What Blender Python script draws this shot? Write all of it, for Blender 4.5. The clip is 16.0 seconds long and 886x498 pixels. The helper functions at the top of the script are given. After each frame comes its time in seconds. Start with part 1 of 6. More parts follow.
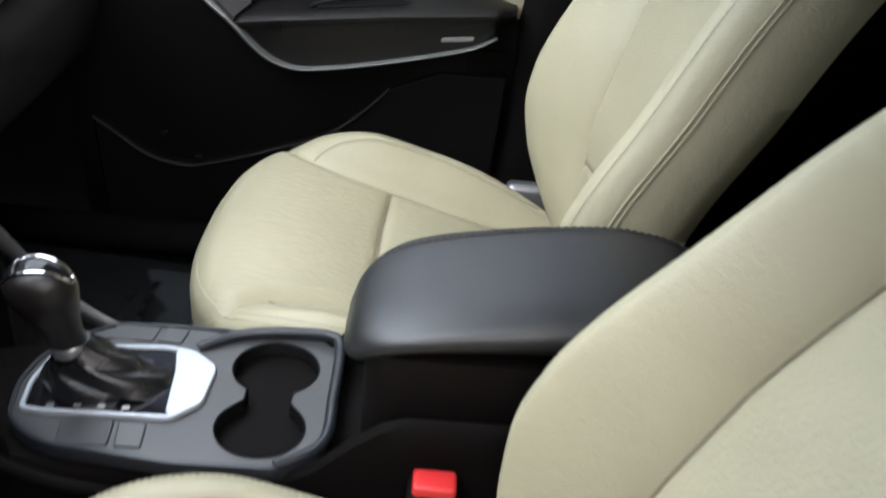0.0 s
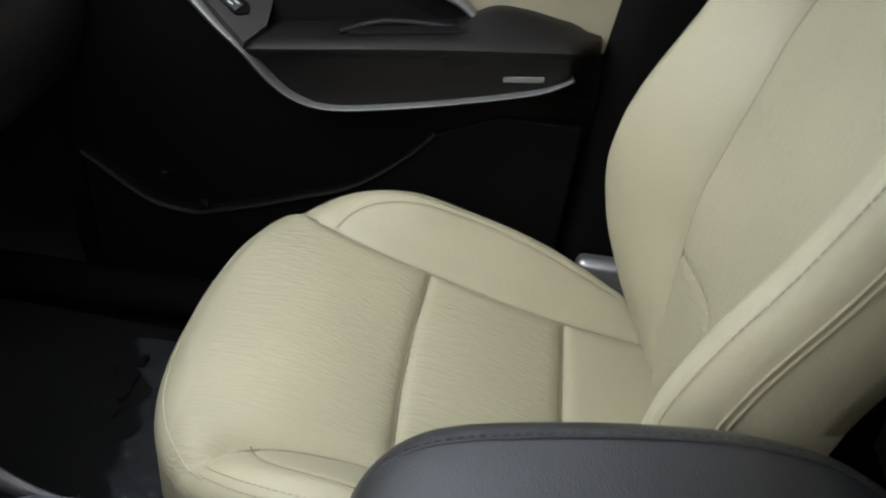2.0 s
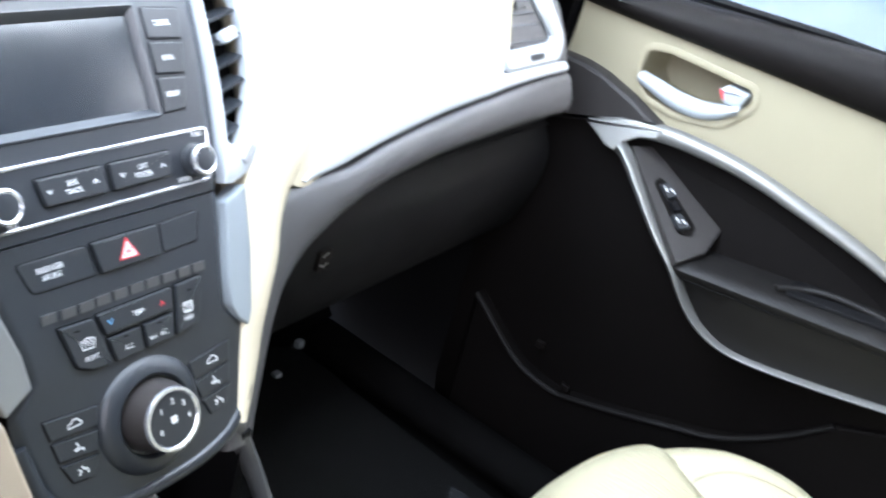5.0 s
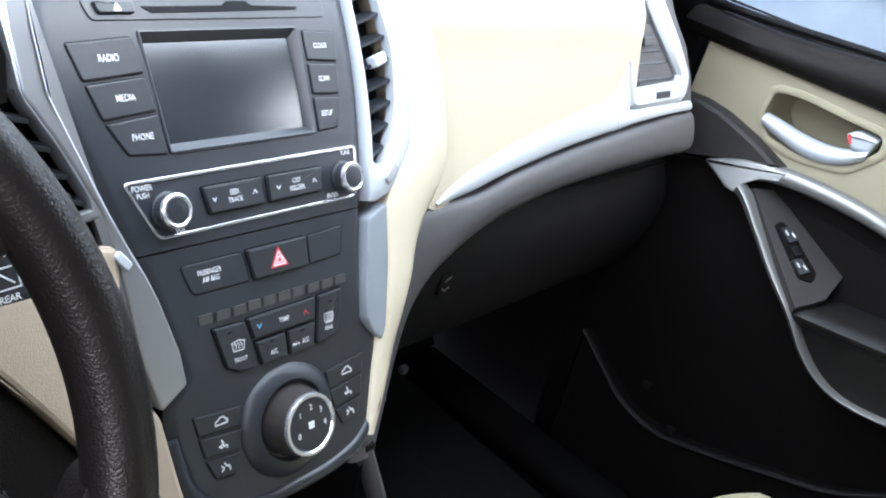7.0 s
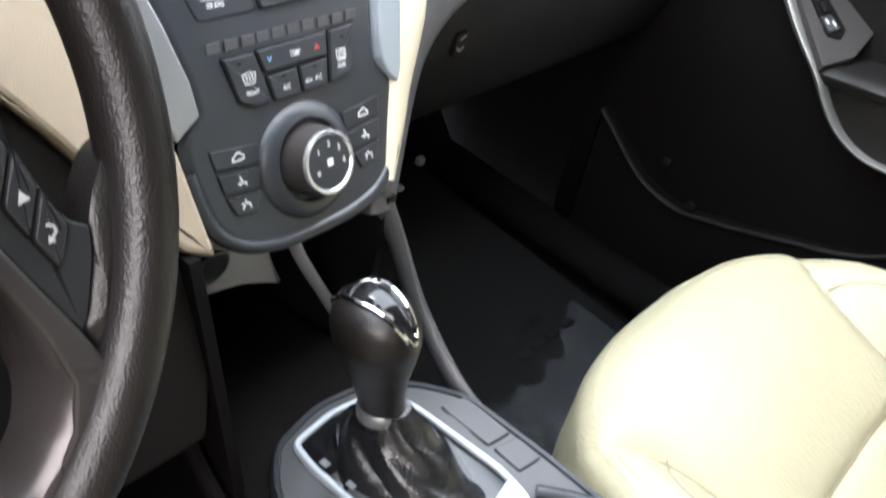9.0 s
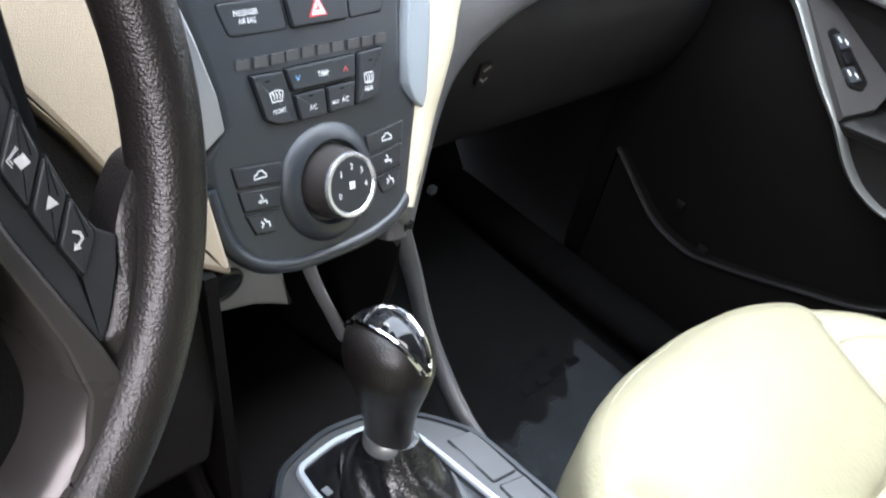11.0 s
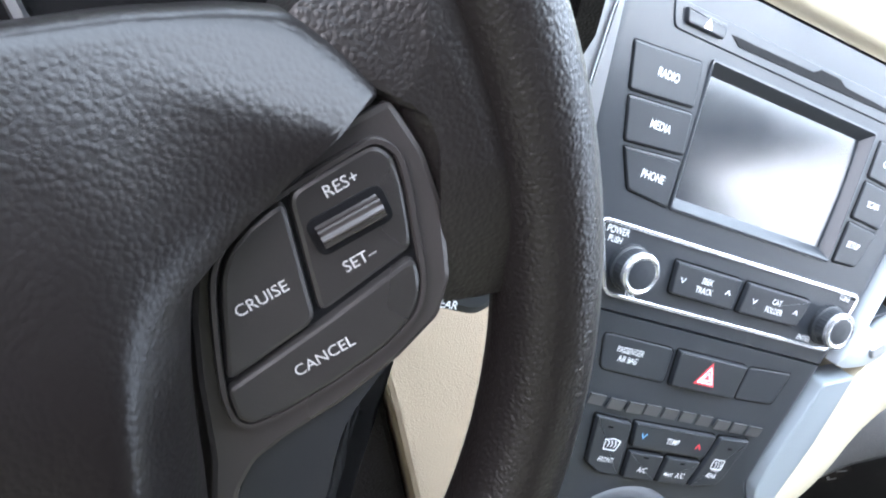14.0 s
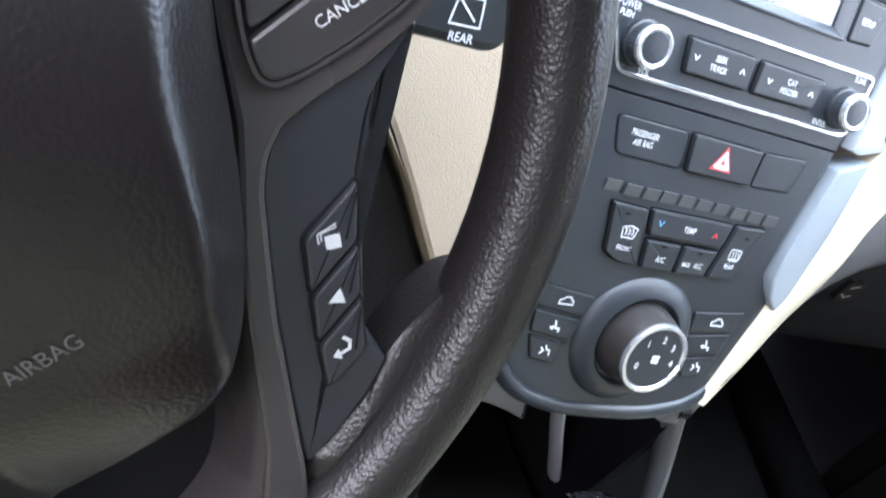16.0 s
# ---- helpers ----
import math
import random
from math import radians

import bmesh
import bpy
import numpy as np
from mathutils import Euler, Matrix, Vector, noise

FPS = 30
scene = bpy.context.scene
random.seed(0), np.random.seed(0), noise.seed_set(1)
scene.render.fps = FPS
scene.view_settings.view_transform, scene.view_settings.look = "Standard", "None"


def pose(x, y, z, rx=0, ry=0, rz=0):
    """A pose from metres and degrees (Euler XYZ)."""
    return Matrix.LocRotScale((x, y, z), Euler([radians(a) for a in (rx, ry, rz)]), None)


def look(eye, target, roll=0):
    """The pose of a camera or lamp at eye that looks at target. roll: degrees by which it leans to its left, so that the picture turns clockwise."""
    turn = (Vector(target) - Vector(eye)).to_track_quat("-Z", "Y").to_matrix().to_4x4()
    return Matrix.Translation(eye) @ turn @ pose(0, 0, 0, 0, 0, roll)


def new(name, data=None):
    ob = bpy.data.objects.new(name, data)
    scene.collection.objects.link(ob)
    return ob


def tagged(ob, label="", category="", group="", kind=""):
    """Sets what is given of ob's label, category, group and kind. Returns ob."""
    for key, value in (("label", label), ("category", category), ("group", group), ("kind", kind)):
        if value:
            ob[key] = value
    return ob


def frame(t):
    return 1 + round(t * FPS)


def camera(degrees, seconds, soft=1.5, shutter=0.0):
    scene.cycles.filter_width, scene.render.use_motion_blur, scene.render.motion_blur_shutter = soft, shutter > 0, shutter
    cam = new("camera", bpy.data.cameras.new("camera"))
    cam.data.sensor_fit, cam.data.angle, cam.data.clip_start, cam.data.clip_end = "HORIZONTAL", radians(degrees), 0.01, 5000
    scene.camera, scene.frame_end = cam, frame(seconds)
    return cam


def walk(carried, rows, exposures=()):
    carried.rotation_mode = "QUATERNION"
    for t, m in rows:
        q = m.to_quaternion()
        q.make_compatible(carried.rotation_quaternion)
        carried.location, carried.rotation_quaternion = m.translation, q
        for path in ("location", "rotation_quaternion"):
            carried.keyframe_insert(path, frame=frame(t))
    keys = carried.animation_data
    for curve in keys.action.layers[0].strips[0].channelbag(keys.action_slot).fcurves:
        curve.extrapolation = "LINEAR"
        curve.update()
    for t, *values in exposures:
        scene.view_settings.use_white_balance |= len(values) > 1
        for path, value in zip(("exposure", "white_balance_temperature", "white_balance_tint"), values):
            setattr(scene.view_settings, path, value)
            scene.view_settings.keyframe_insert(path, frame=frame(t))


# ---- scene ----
cam = camera(51.2, 16.0, soft=2.0, shutter=0.5)
PATH = [
    (0, (-0.662, -0.473, 0.904), (1.032, -0.522, -0.157), 6.1),
    (0.5, (-0.541, -0.461, 0.899), (1.161, -0.515, -0.15), 4.2),
    (1, (-0.443, -0.476, 0.875), (1.259, -0.452, -0.176), 3.1),
    (1.5, (-0.384, -0.48, 0.864), (1.29, -0.412, -0.228), 4.6),
    (2, (-0.345, -0.476, 0.866), (1.317, -0.398, -0.243), 6.4),
    (2.5, (-0.317, -0.467, 0.879), (1.368, -0.305, -0.187), 8.2),
    (3, (-0.304, -0.45, 0.862), (1.418, -0.156, -0.112), 8.7),
    (3.5, (-0.3, -0.431, 0.888), (1.412, 0.006, -0.049), 8.6),
    (4, (-0.303, -0.415, 0.881), (1.379, 0.159, -0.036), 9.8),
    (4.5, (-0.307, -0.401, 0.878), (1.32, 0.288, -0.058), 13.7),
    (5, (-0.318, -0.38, 0.88), (1.257, 0.428, -0.05), 17.2),
    (5.2, (-0.319, -0.377, 0.88), (1.21, 0.528, -0.037), 16.9),
    (7.3, (-0.35, -0.367, 0.864), (1.121, 0.63, -0.054), 16.9),
    (7.5, (-0.35, -0.367, 0.86), (1.114, 0.601, -0.099), 17.0),
    (8, (-0.347, -0.374, 0.841), (1.074, 0.54, -0.229), 16.6),
    (8.5, (-0.348, -0.38, 0.828), (1.039, 0.495, -0.318), 16.3),
    (9, (-0.354, -0.387, 0.81), (1.004, 0.437, -0.404), 16.1),
    (9.2, (-0.356, -0.391, 0.804), (0.991, 0.416, -0.435), 16.3),
    (11.3, (-0.356, -0.374, 0.802), (1.039, 0.522, -0.317), 20.2),
    (11.5, (-0.358, -0.368, 0.809), (1.053, 0.59, -0.236), 22.7),
    (11.6, (-0.352, -0.358, 0.809), (1.047, 0.628, -0.226), 23.1),
    (12, (-0.344, -0.33, 0.819), (0.967, 0.761, -0.226), 27.6),
    (12.1, (-0.343, -0.326, 0.817), (0.942, 0.804, -0.218), 27.9),
    (12.5, (-0.335, -0.299, 0.829), (0.814, 0.956, -0.222), 32.0),
    (13, (-0.331, -0.272, 0.829), (0.648, 1.084, -0.267), 34.2),
    (13.5, (-0.332, -0.258, 0.825), (0.595, 1.094, -0.321), 36.4),
    (14, (-0.332, -0.256, 0.822), (0.593, 1.086, -0.338), 36.9),
    (14.5, (-0.327, -0.263, 0.811), (0.591, 1.046, -0.39), 37.7),
    (15, (-0.322, -0.273, 0.799), (0.604, 0.988, -0.448), 37.0),
    (15.5, (-0.323, -0.285, 0.792), (0.619, 0.941, -0.478), 37.2),
    (16, (-0.324, -0.296, 0.783), (0.626, 0.908, -0.501), 36.3),
]
EXPOSURES = [(0, 1.02, 6100, 10), (1.5, 0.62, 6200, 10), (2.3, 0.58, 6300, 10), (3.0, 1.08, 6200, 10), (3.6, 1.50, 5900, 10), (4.3, 1.78, 5800, 9), (5.2, 1.92, 5650, 9), (7.3, 1.32, 5700, 9), (7.7, 1.50, 5650, 9),
             (8.5, 1.95, 5850, 9), (9.2, 1.90, 6200, 10), (11.3, 1.98, 5750, 9), (12.0, 2.06, 5450, 9), (12.6, 1.80, 5550, 9), (13.5, 1.88, 5600, 9), (16, 2.08, 5500, 9)]
walk(cam, [(t, look(e, g, r)) for t, e, g, r in PATH], EXPOSURES)

# ---- world, sun, large lights ----
world = bpy.data.worlds.new("sky_world")
scene.world = world
world.use_nodes = True
wn = world.node_tree.nodes
sky = wn.new("ShaderNodeTexSky")
sky.sky_type = 'NISHITA'
sky.sun_disc = False
sky.sun_elevation = radians(48)
sky.sun_rotation = radians(150)
sky.air_density, sky.dust_density, sky.ozone_density = 0.7, 8.0, 1.0
wn["Background"].inputs["Strength"].default_value = 0.15
world.node_tree.links.new(sky.outputs["Color"], wn["Background"].inputs["Color"])

sun_data = bpy.data.lights.new("sun", 'SUN')
sun_data.energy = 0.5
sun_data.angle = radians(14)
sun_data.color = (1.0, 0.96, 0.9)
sun = new("sun", sun_data)
sun.matrix_world = look((-3.0, 4.0, 6.0), (0, 0, 0))
tagged(sun, kind="structure")


def opening_light(name, eye, target, wide, high, watts, colour, spread=180):
    """Area lamp added to stand in for skylight through an opening of the car."""
    d = bpy.data.lights.new(name, 'AREA')
    d.shape, d.size, d.size_y, d.energy, d.color = 'RECTANGLE', wide, high, watts, colour
    d.spread = radians(spread)
    ob = new(name, d)
    ob.matrix_world = look(eye, target)
    return tagged(ob, kind="structure")


# unseen lamp added inside the closed driver-side wall, aimed at the wheel
opening_light("added_light_driver_side", (-0.735, -0.36, 0.88), (-0.34, -0.14, 0.62), 0.60, 0.46, 1.7, (1.0, 0.89, 0.865), 105)
opening_light("skylight_passenger_window", (0.73, -0.26, 0.93), (-0.1, -0.10, 0.45), 0.62, 0.34, 0.55, (0.93, 0.96, 1.0))
opening_light("skylight_windscreen", (0.0, 0.25, 0.975), (0.0, 0.07, 0.055), 1.24, 1.00, 12.0, (0.90, 0.955, 1.0), 170)

# ---- materials ----
def nodes_of(name):
    m = bpy.data.materials.new(name)
    m.use_nodes = True
    nt = m.node_tree
    return m, nt, nt.nodes["Principled BSDF"]


def mix_rgb(nt, a, b, fac):
    n = nt.nodes.new("ShaderNodeMix")
    n.data_type = 'RGBA'
    n.inputs[6].default_value = (*a, 1)
    n.inputs[7].default_value = (*b, 1)
    nt.links.new(fac, n.inputs[0])
    return n.outputs[2]


def coords(nt, scale=(1, 1, 1)):
    tc = nt.nodes.new("ShaderNodeTexCoord")
    mp = nt.nodes.new("ShaderNodeMapping")
    mp.inputs["Scale"].default_value = scale
    nt.links.new(tc.outputs["Object"], mp.inputs["Vector"])
    return mp.outputs["Vector"]


def noise_of(nt, vec, scale, detail=3.0, rough=0.55):
    n = nt.nodes.new("ShaderNodeTexNoise")
    n.inputs["Scale"].default_value = scale
    n.inputs["Detail"].default_value = detail
    n.inputs["Roughness"].default_value = rough
    nt.links.new(vec, n.inputs["Vector"])
    return n.outputs["Fac"]


def ramp(nt, fac, lo, hi, a=0.0, b=1.0):
    n = nt.nodes.new("ShaderNodeMapRange")
    n.inputs["From Min"].default_value, n.inputs["From Max"].default_value = lo, hi
    n.inputs["To Min"].default_value, n.inputs["To Max"].default_value = a, b
    nt.links.new(fac, n.inputs["Value"])
    return n.outputs["Result"]


def bump_of(nt, b, height, dist, strength=1.0, below=None):
    n = nt.nodes.new("ShaderNodeBump")
    n.inputs["Strength"].default_value = strength
    n.inputs["Distance"].default_value = dist
    nt.links.new(height, n.inputs["Height"])
    if below:
        nt.links.new(below, n.inputs["Normal"])
    nt.links.new(n.outputs["Normal"], b.inputs["Normal"])
    return n.outputs["Normal"]


def surface(name, col, rough, metal=0.0, var=0.12, big=9.0, fine=300.0, bump=0.0001, rvar=0.1, coat=0.0,
            spec=0.5, stretch=(1, 1, 1)):
    """A plain material with slow stains, fine grain, uneven gloss and a fine relief."""
    m, nt, b = nodes_of(name)
    v = coords(nt, stretch)
    slow = noise_of(nt, v, big, 4)
    grain = noise_of(nt, v, fine, 2)
    add = nt.nodes.new("ShaderNodeMath")
    add.operation = 'ADD'
    nt.links.new(ramp(nt, slow, 0.3, 0.7, 0.0, 0.7), add.inputs[0])
    nt.links.new(ramp(nt, grain, 0.3, 0.7, 0.0, 0.3), add.inputs[1])
    dark = tuple(c * (1 - var) for c in col)
    light = tuple(min(1, c * (1 + var)) for c in col)
    nt.links.new(mix_rgb(nt, dark, light, add.outputs[0]), b.inputs["Base Color"])
    nt.links.new(ramp(nt, slow, 0.25, 0.75, max(0.02, rough - rvar), min(1, rough + rvar)), b.inputs["Roughness"])
    b.inputs["Metallic"].default_value = metal
    b.inputs["Specular IOR Level"].default_value = spec
    b.inputs["Coat Weight"].default_value = coat
    if bump:
        bump_of(nt, b, grain, bump)
    return m


def leather(name, col, rough, cell=420.0, depth=0.0004, var=0.1, spec=0.5, wrinkle=0.0):
    """Leather or grained vinyl: rounded cells with creases between them."""
    m, nt, b = nodes_of(name)
    v = coords(nt)
    slow = noise_of(nt, v, 7.0, 4)
    vor = nt.nodes.new("ShaderNodeTexVoronoi")
    vor.feature = 'SMOOTH_F1'
    vor.inputs["Smoothness"].default_value = 0.3
    vor.inputs["Scale"].default_value = cell
    warp = nt.nodes.new("ShaderNodeMix")
    warp.data_type = 'RGBA'
    warp.inputs[0].default_value = 0.0015
    nz = nt.nodes.new("ShaderNodeTexNoise")
    nz.inputs["Scale"].default_value = cell * 0.3
    nt.links.new(v, nz.inputs["Vector"])
    nt.links.new(v, warp.inputs[6])
    nt.links.new(nz.outputs["Color"], warp.inputs[7])
    nt.links.new(warp.outputs[2], vor.inputs["Vector"])
    edge = ramp(nt, vor.outputs["Distance"], 0.1, 0.75, 1.0, 0.0)
    dark = tuple(c * (1 - var) for c in col)
    light = tuple(min(1, c * (1 + var)) for c in col)
    nt.links.new(mix_rgb(nt, dark, light, ramp(nt, slow, 0.3, 0.7)), b.inputs["Base Color"])
    nt.links.new(ramp(nt, slow, 0.25, 0.75, rough - 0.06, rough + 0.08), b.inputs["Roughness"])
    b.inputs["Specular IOR Level"].default_value = spec
    first = bump_of(nt, b, edge, depth)
    if wrinkle:
        soft_wrinkle = noise_of(nt, coords(nt, (14, 40, 40)), 3.0, 4, 0.6)
        bump_of(nt, b, soft_wrinkle, wrinkle, 1.0, first)
    return m


def ribbed(name, col, rough, var=0.06):
    """Seat insert: fine broken ribs that run across the seat, with soft stretch marks."""
    m, nt, b = nodes_of(name)
    slow = noise_of(nt, coords(nt), 6.0, 4)
    ribs = noise_of(nt, coords(nt, (250, 34, 250)), 1.0, 3, 0.55)
    dark = tuple(c * (1 - var) for c in col)
    light = tuple(min(1, c * (1 + var)) for c in col)
    nt.links.new(mix_rgb(nt, dark, light, ramp(nt, slow, 0.3, 0.7)), b.inputs["Base Color"])
    nt.links.new(ramp(nt, slow, 0.25, 0.75, rough - 0.05, rough + 0.07), b.inputs["Roughness"])
    b.inputs["Specular IOR Level"].default_value = 0.35
    bump_of(nt, b, ribs, 0.0019, 0.9)
    return m


CREAM = (0.325, 0.302, 0.205)
M_cream = leather("cream_leather", CREAM, 0.46, 900, 0.00014, 0.04, 0.4, 0.0006)
M_insert = ribbed("cream_ribbed_insert", CREAM, 0.5)
# door vinyl, its colour set darker than the dash for its weaker light
M_door_cream = leather("cream_door_vinyl", (0.265, 0.238, 0.165), 0.52, 1300, 0.00010, 0.04, 0.35)
# cream_soft_plastic darkened and pinker: shade and side light put into the colour
M_cream_shaded = leather("shaded_cream_soft_plastic", (0.30, 0.243, 0.178), 0.5, 1500, 0.00010, 0.04, 0.4)
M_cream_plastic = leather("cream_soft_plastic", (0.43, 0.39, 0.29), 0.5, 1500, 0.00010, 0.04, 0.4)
# dark cord colour: seam thread together with the shadow in its groove
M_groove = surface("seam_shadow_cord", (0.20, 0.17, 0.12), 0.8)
M_black = leather("black_grained_plastic", (0.0042, 0.0035, 0.0033), 0.6, 1100, 0.00016, 0.12, 0.06)
M_knee = leather("brown_black_plastic", (0.0055, 0.0044, 0.0040), 0.55, 800, 0.0002, 0.1, 0.12)
M_soft = leather("black_soft_pad", (0.044, 0.044, 0.047), 0.40, 1100, 0.00016, 0.1, 0.6)
M_corner = leather("brown_black_soft_trim", (0.020, 0.0175, 0.017), 0.48, 1100, 0.0002, 0.1, 0.4)
M_arm = leather("black_armrest_vinyl", (0.0062, 0.0056, 0.0054), 0.42, 1100, 0.00015, 0.1, 0.22)
M_panel = surface("satin_black_panel", (0.0148, 0.0172, 0.0212), 0.37, var=0.15, fine=1400, bump=0.00006, spec=0.48)
M_button = surface("black_button", (0.0120, 0.0140, 0.0172), 0.42, var=0.15, fine=1600, bump=0.00004)
M_leather = leather("black_wheel_leather", (0.0062, 0.0050, 0.0047), 0.36, 800, 0.00012, 0.12, 0.42)
M_airbag = leather("airbag_vinyl", (0.0046, 0.0037, 0.0035), 0.33, 740, 0.00006, 0.1, 0.34)
M_key = surface("brown_black_key", (0.016, 0.0145, 0.014), 0.32, var=0.12, fine=1600, bump=0.00004, spec=0.6)
M_spoke = surface("graphite_spoke_paint", (0.040, 0.0355, 0.034), 0.29, 0.4, 0.08, fine=1800, bump=0.00003)
M_spoke_low = surface("blue_black_spoke", (0.012, 0.0125, 0.014), 0.36, var=0.1, fine=1400, bump=0.00005)
M_silver = surface("silver_paint", (0.42, 0.455, 0.49), 0.46, 0.35, 0.04, fine=2500, bump=0.00002, rvar=0.05)
# silver_paint with its colour about halved, for the stack's right flank
M_flank = surface("dark_blue_silver", (0.21, 0.235, 0.258), 0.46, 0.35, 0.04, fine=2500, bump=0.00002, rvar=0.05)
M_silver_dark = surface("satin_silver_trim", (0.30, 0.305, 0.315), 0.32, 0.8, 0.05, fine=2500, bump=0.00002, rvar=0.05)
M_bezel = surface("satin_bezel_paint", (0.22, 0.22, 0.212), 0.36, 0.55, 0.06, fine=2500, bump=0.00002, rvar=0.05)
M_chrome = surface("chrome", (0.78, 0.78, 0.80), 0.09, 1.0, 0.03, bump=0, rvar=0.04)
M_bright = surface("bright_silver_trim", (0.56, 0.565, 0.60), 0.24, 0.85, 0.03, bump=0, rvar=0.05)
M_stitch = surface("tan_stitch_thread", (0.24, 0.22, 0.155), 0.8, fine=900, bump=0.0001)
M_lid = leather("grey_black_vinyl_lid", (0.016, 0.0165, 0.017), 0.36, 900, 0.00014, 0.08, 0.6)
M_lidseam = surface("dark_grey_thread", (0.016, 0.016, 0.017), 0.6, fine=900, bump=0.0001)
M_console = surface("console_charcoal", (0.043, 0.0435, 0.045), 0.40, var=0.1, fine=1500, bump=0.00006)
M_traygrey = surface("grey_tray_plastic", (0.25, 0.252, 0.262), 0.5, var=0.08, fine=1500, bump=0.00005)
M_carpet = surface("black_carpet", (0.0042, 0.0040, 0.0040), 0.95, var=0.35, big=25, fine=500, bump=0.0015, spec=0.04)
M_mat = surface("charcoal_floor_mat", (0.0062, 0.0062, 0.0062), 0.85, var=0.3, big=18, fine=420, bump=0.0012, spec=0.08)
# near-zero black; also puts the shade of glovebox and lower hub into colour
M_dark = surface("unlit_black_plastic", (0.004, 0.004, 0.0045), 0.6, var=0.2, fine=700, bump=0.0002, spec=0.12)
M_boot = surface("gloss_black_shift_plate", (0.006, 0.006, 0.007), 0.08, var=0.1, bump=0, rvar=0.03, spec=0.4)
M_bootskin = leather("black_boot_skin", (0.007, 0.007, 0.0075), 0.26, 500, 0.0002, 0.1)
M_red = surface("red_buckle_button", (0.58, 0.03, 0.03), 0.35, var=0.06)
M_redmark = surface("red_marking", (0.52, 0.035, 0.045), 0.5, var=0.05, bump=0)
M_white = surface("white_marking", (0.60, 0.61, 0.62), 0.5, var=0.03, bump=0)
M_keymark = surface("grey_key_marking", (0.30, 0.295, 0.29), 0.5, var=0.03, bump=0)
M_blue = surface("blue_marking", (0.16, 0.36, 0.62), 0.5, var=0.03, bump=0)
M_greymark = surface("moulded_grey_marking", (0.045, 0.043, 0.042), 0.5, bump=0)
M_headliner = surface("grey_headliner", (0.28, 0.275, 0.265), 0.9, var=0.05, fine=800, bump=0.0004)
M_ground = surface("pale_wet_concrete", (0.48, 0.48, 0.47), 0.6, var=0.15, big=1.3, fine=60, bump=0.002, rvar=0.2)
M_bluepaint = surface("pale_blue_paint", (0.62, 0.74, 0.86), 0.25, var=0.03, bump=0, coat=0.8)
M_tyre = surface("tyre_rubber", (0.02, 0.02, 0.021), 0.8, var=0.2, bump=0.001)


def screen_material():
    m, nt, b = nodes_of("switched_off_screen")
    v = coords(nt)
    b.inputs["Base Color"].default_value = (0.012, 0.015, 0.02, 1)
    nt.links.new(ramp(nt, noise_of(nt, v, 22, 3), 0.3, 0.7, 0.16, 0.24), b.inputs["Roughness"])
    b.inputs["Specular IOR Level"].default_value = 1.0
    b.inputs["Coat Weight"].default_value = 1.0
    b.inputs["Coat Roughness"].default_value = 0.12
    return m


def glass_material(name, tint=(0.92, 0.96, 0.95)):
    m, nt, b = nodes_of(name)
    b.inputs["Base Color"].default_value = (*tint, 1)
    b.inputs["Roughness"].default_value = 0.0
    b.inputs["IOR"].default_value = 1.45
    b.inputs["Transmission Weight"].default_value = 1.0
    return m


def film_material():
    """Clear wrinkled carpet film: a thin glossy sheet, mostly see-through."""
    m, nt, b = nodes_of("clear_carpet_film")
    v = coords(nt)
    b.inputs["Base Color"].default_value = (0.10, 0.11, 0.12, 1)
    b.inputs["Roughness"].default_value = 0.12
    b.inputs["Alpha"].default_value = 0.10
    b.inputs["Specular IOR Level"].default_value = 0.9
    bump_of(nt, b, noise_of(nt, v, 16, 4, 0.6), 0.02)
    return m


M_screen = screen_material()
M_glass = glass_material("window_glass")
M_film = film_material()

# ---- mesh helpers ----
BASE = {}
KEY_FACE = {}


def part(name, bm, material, parent=None, label="", sharp=38):
    """Link a bmesh, in world metres, as one mesh object under a thing or a part."""
    bmesh.ops.recalc_face_normals(bm, faces=bm.faces)
    me = bpy.data.meshes.new(name)
    bm.to_mesh(me)
    bm.free()
    me.set_sharp_from_angle(angle=radians(sharp))
    for p in me.polygons:
        p.use_smooth = len(p.vertices) <= 6
    me.materials.append(material)
    ob = new(name, me)
    if parent is not None:
        ob.parent = parent
        ob.matrix_parent_inverse = BASE.get(parent.name, Matrix()).inverted()
    if label:
        tagged(ob, label=label)
    return ob


def thing(name, at, label, category, group="", kind=""):
    ob = new(name)
    ob.empty_display_size = 0.05
    ob.location = at
    BASE[ob.name] = Matrix.Translation(at)
    return tagged(ob, label, category, group, kind)


def setting(ob, label, category="structure"):
    return tagged(ob, label, category, kind="structure")


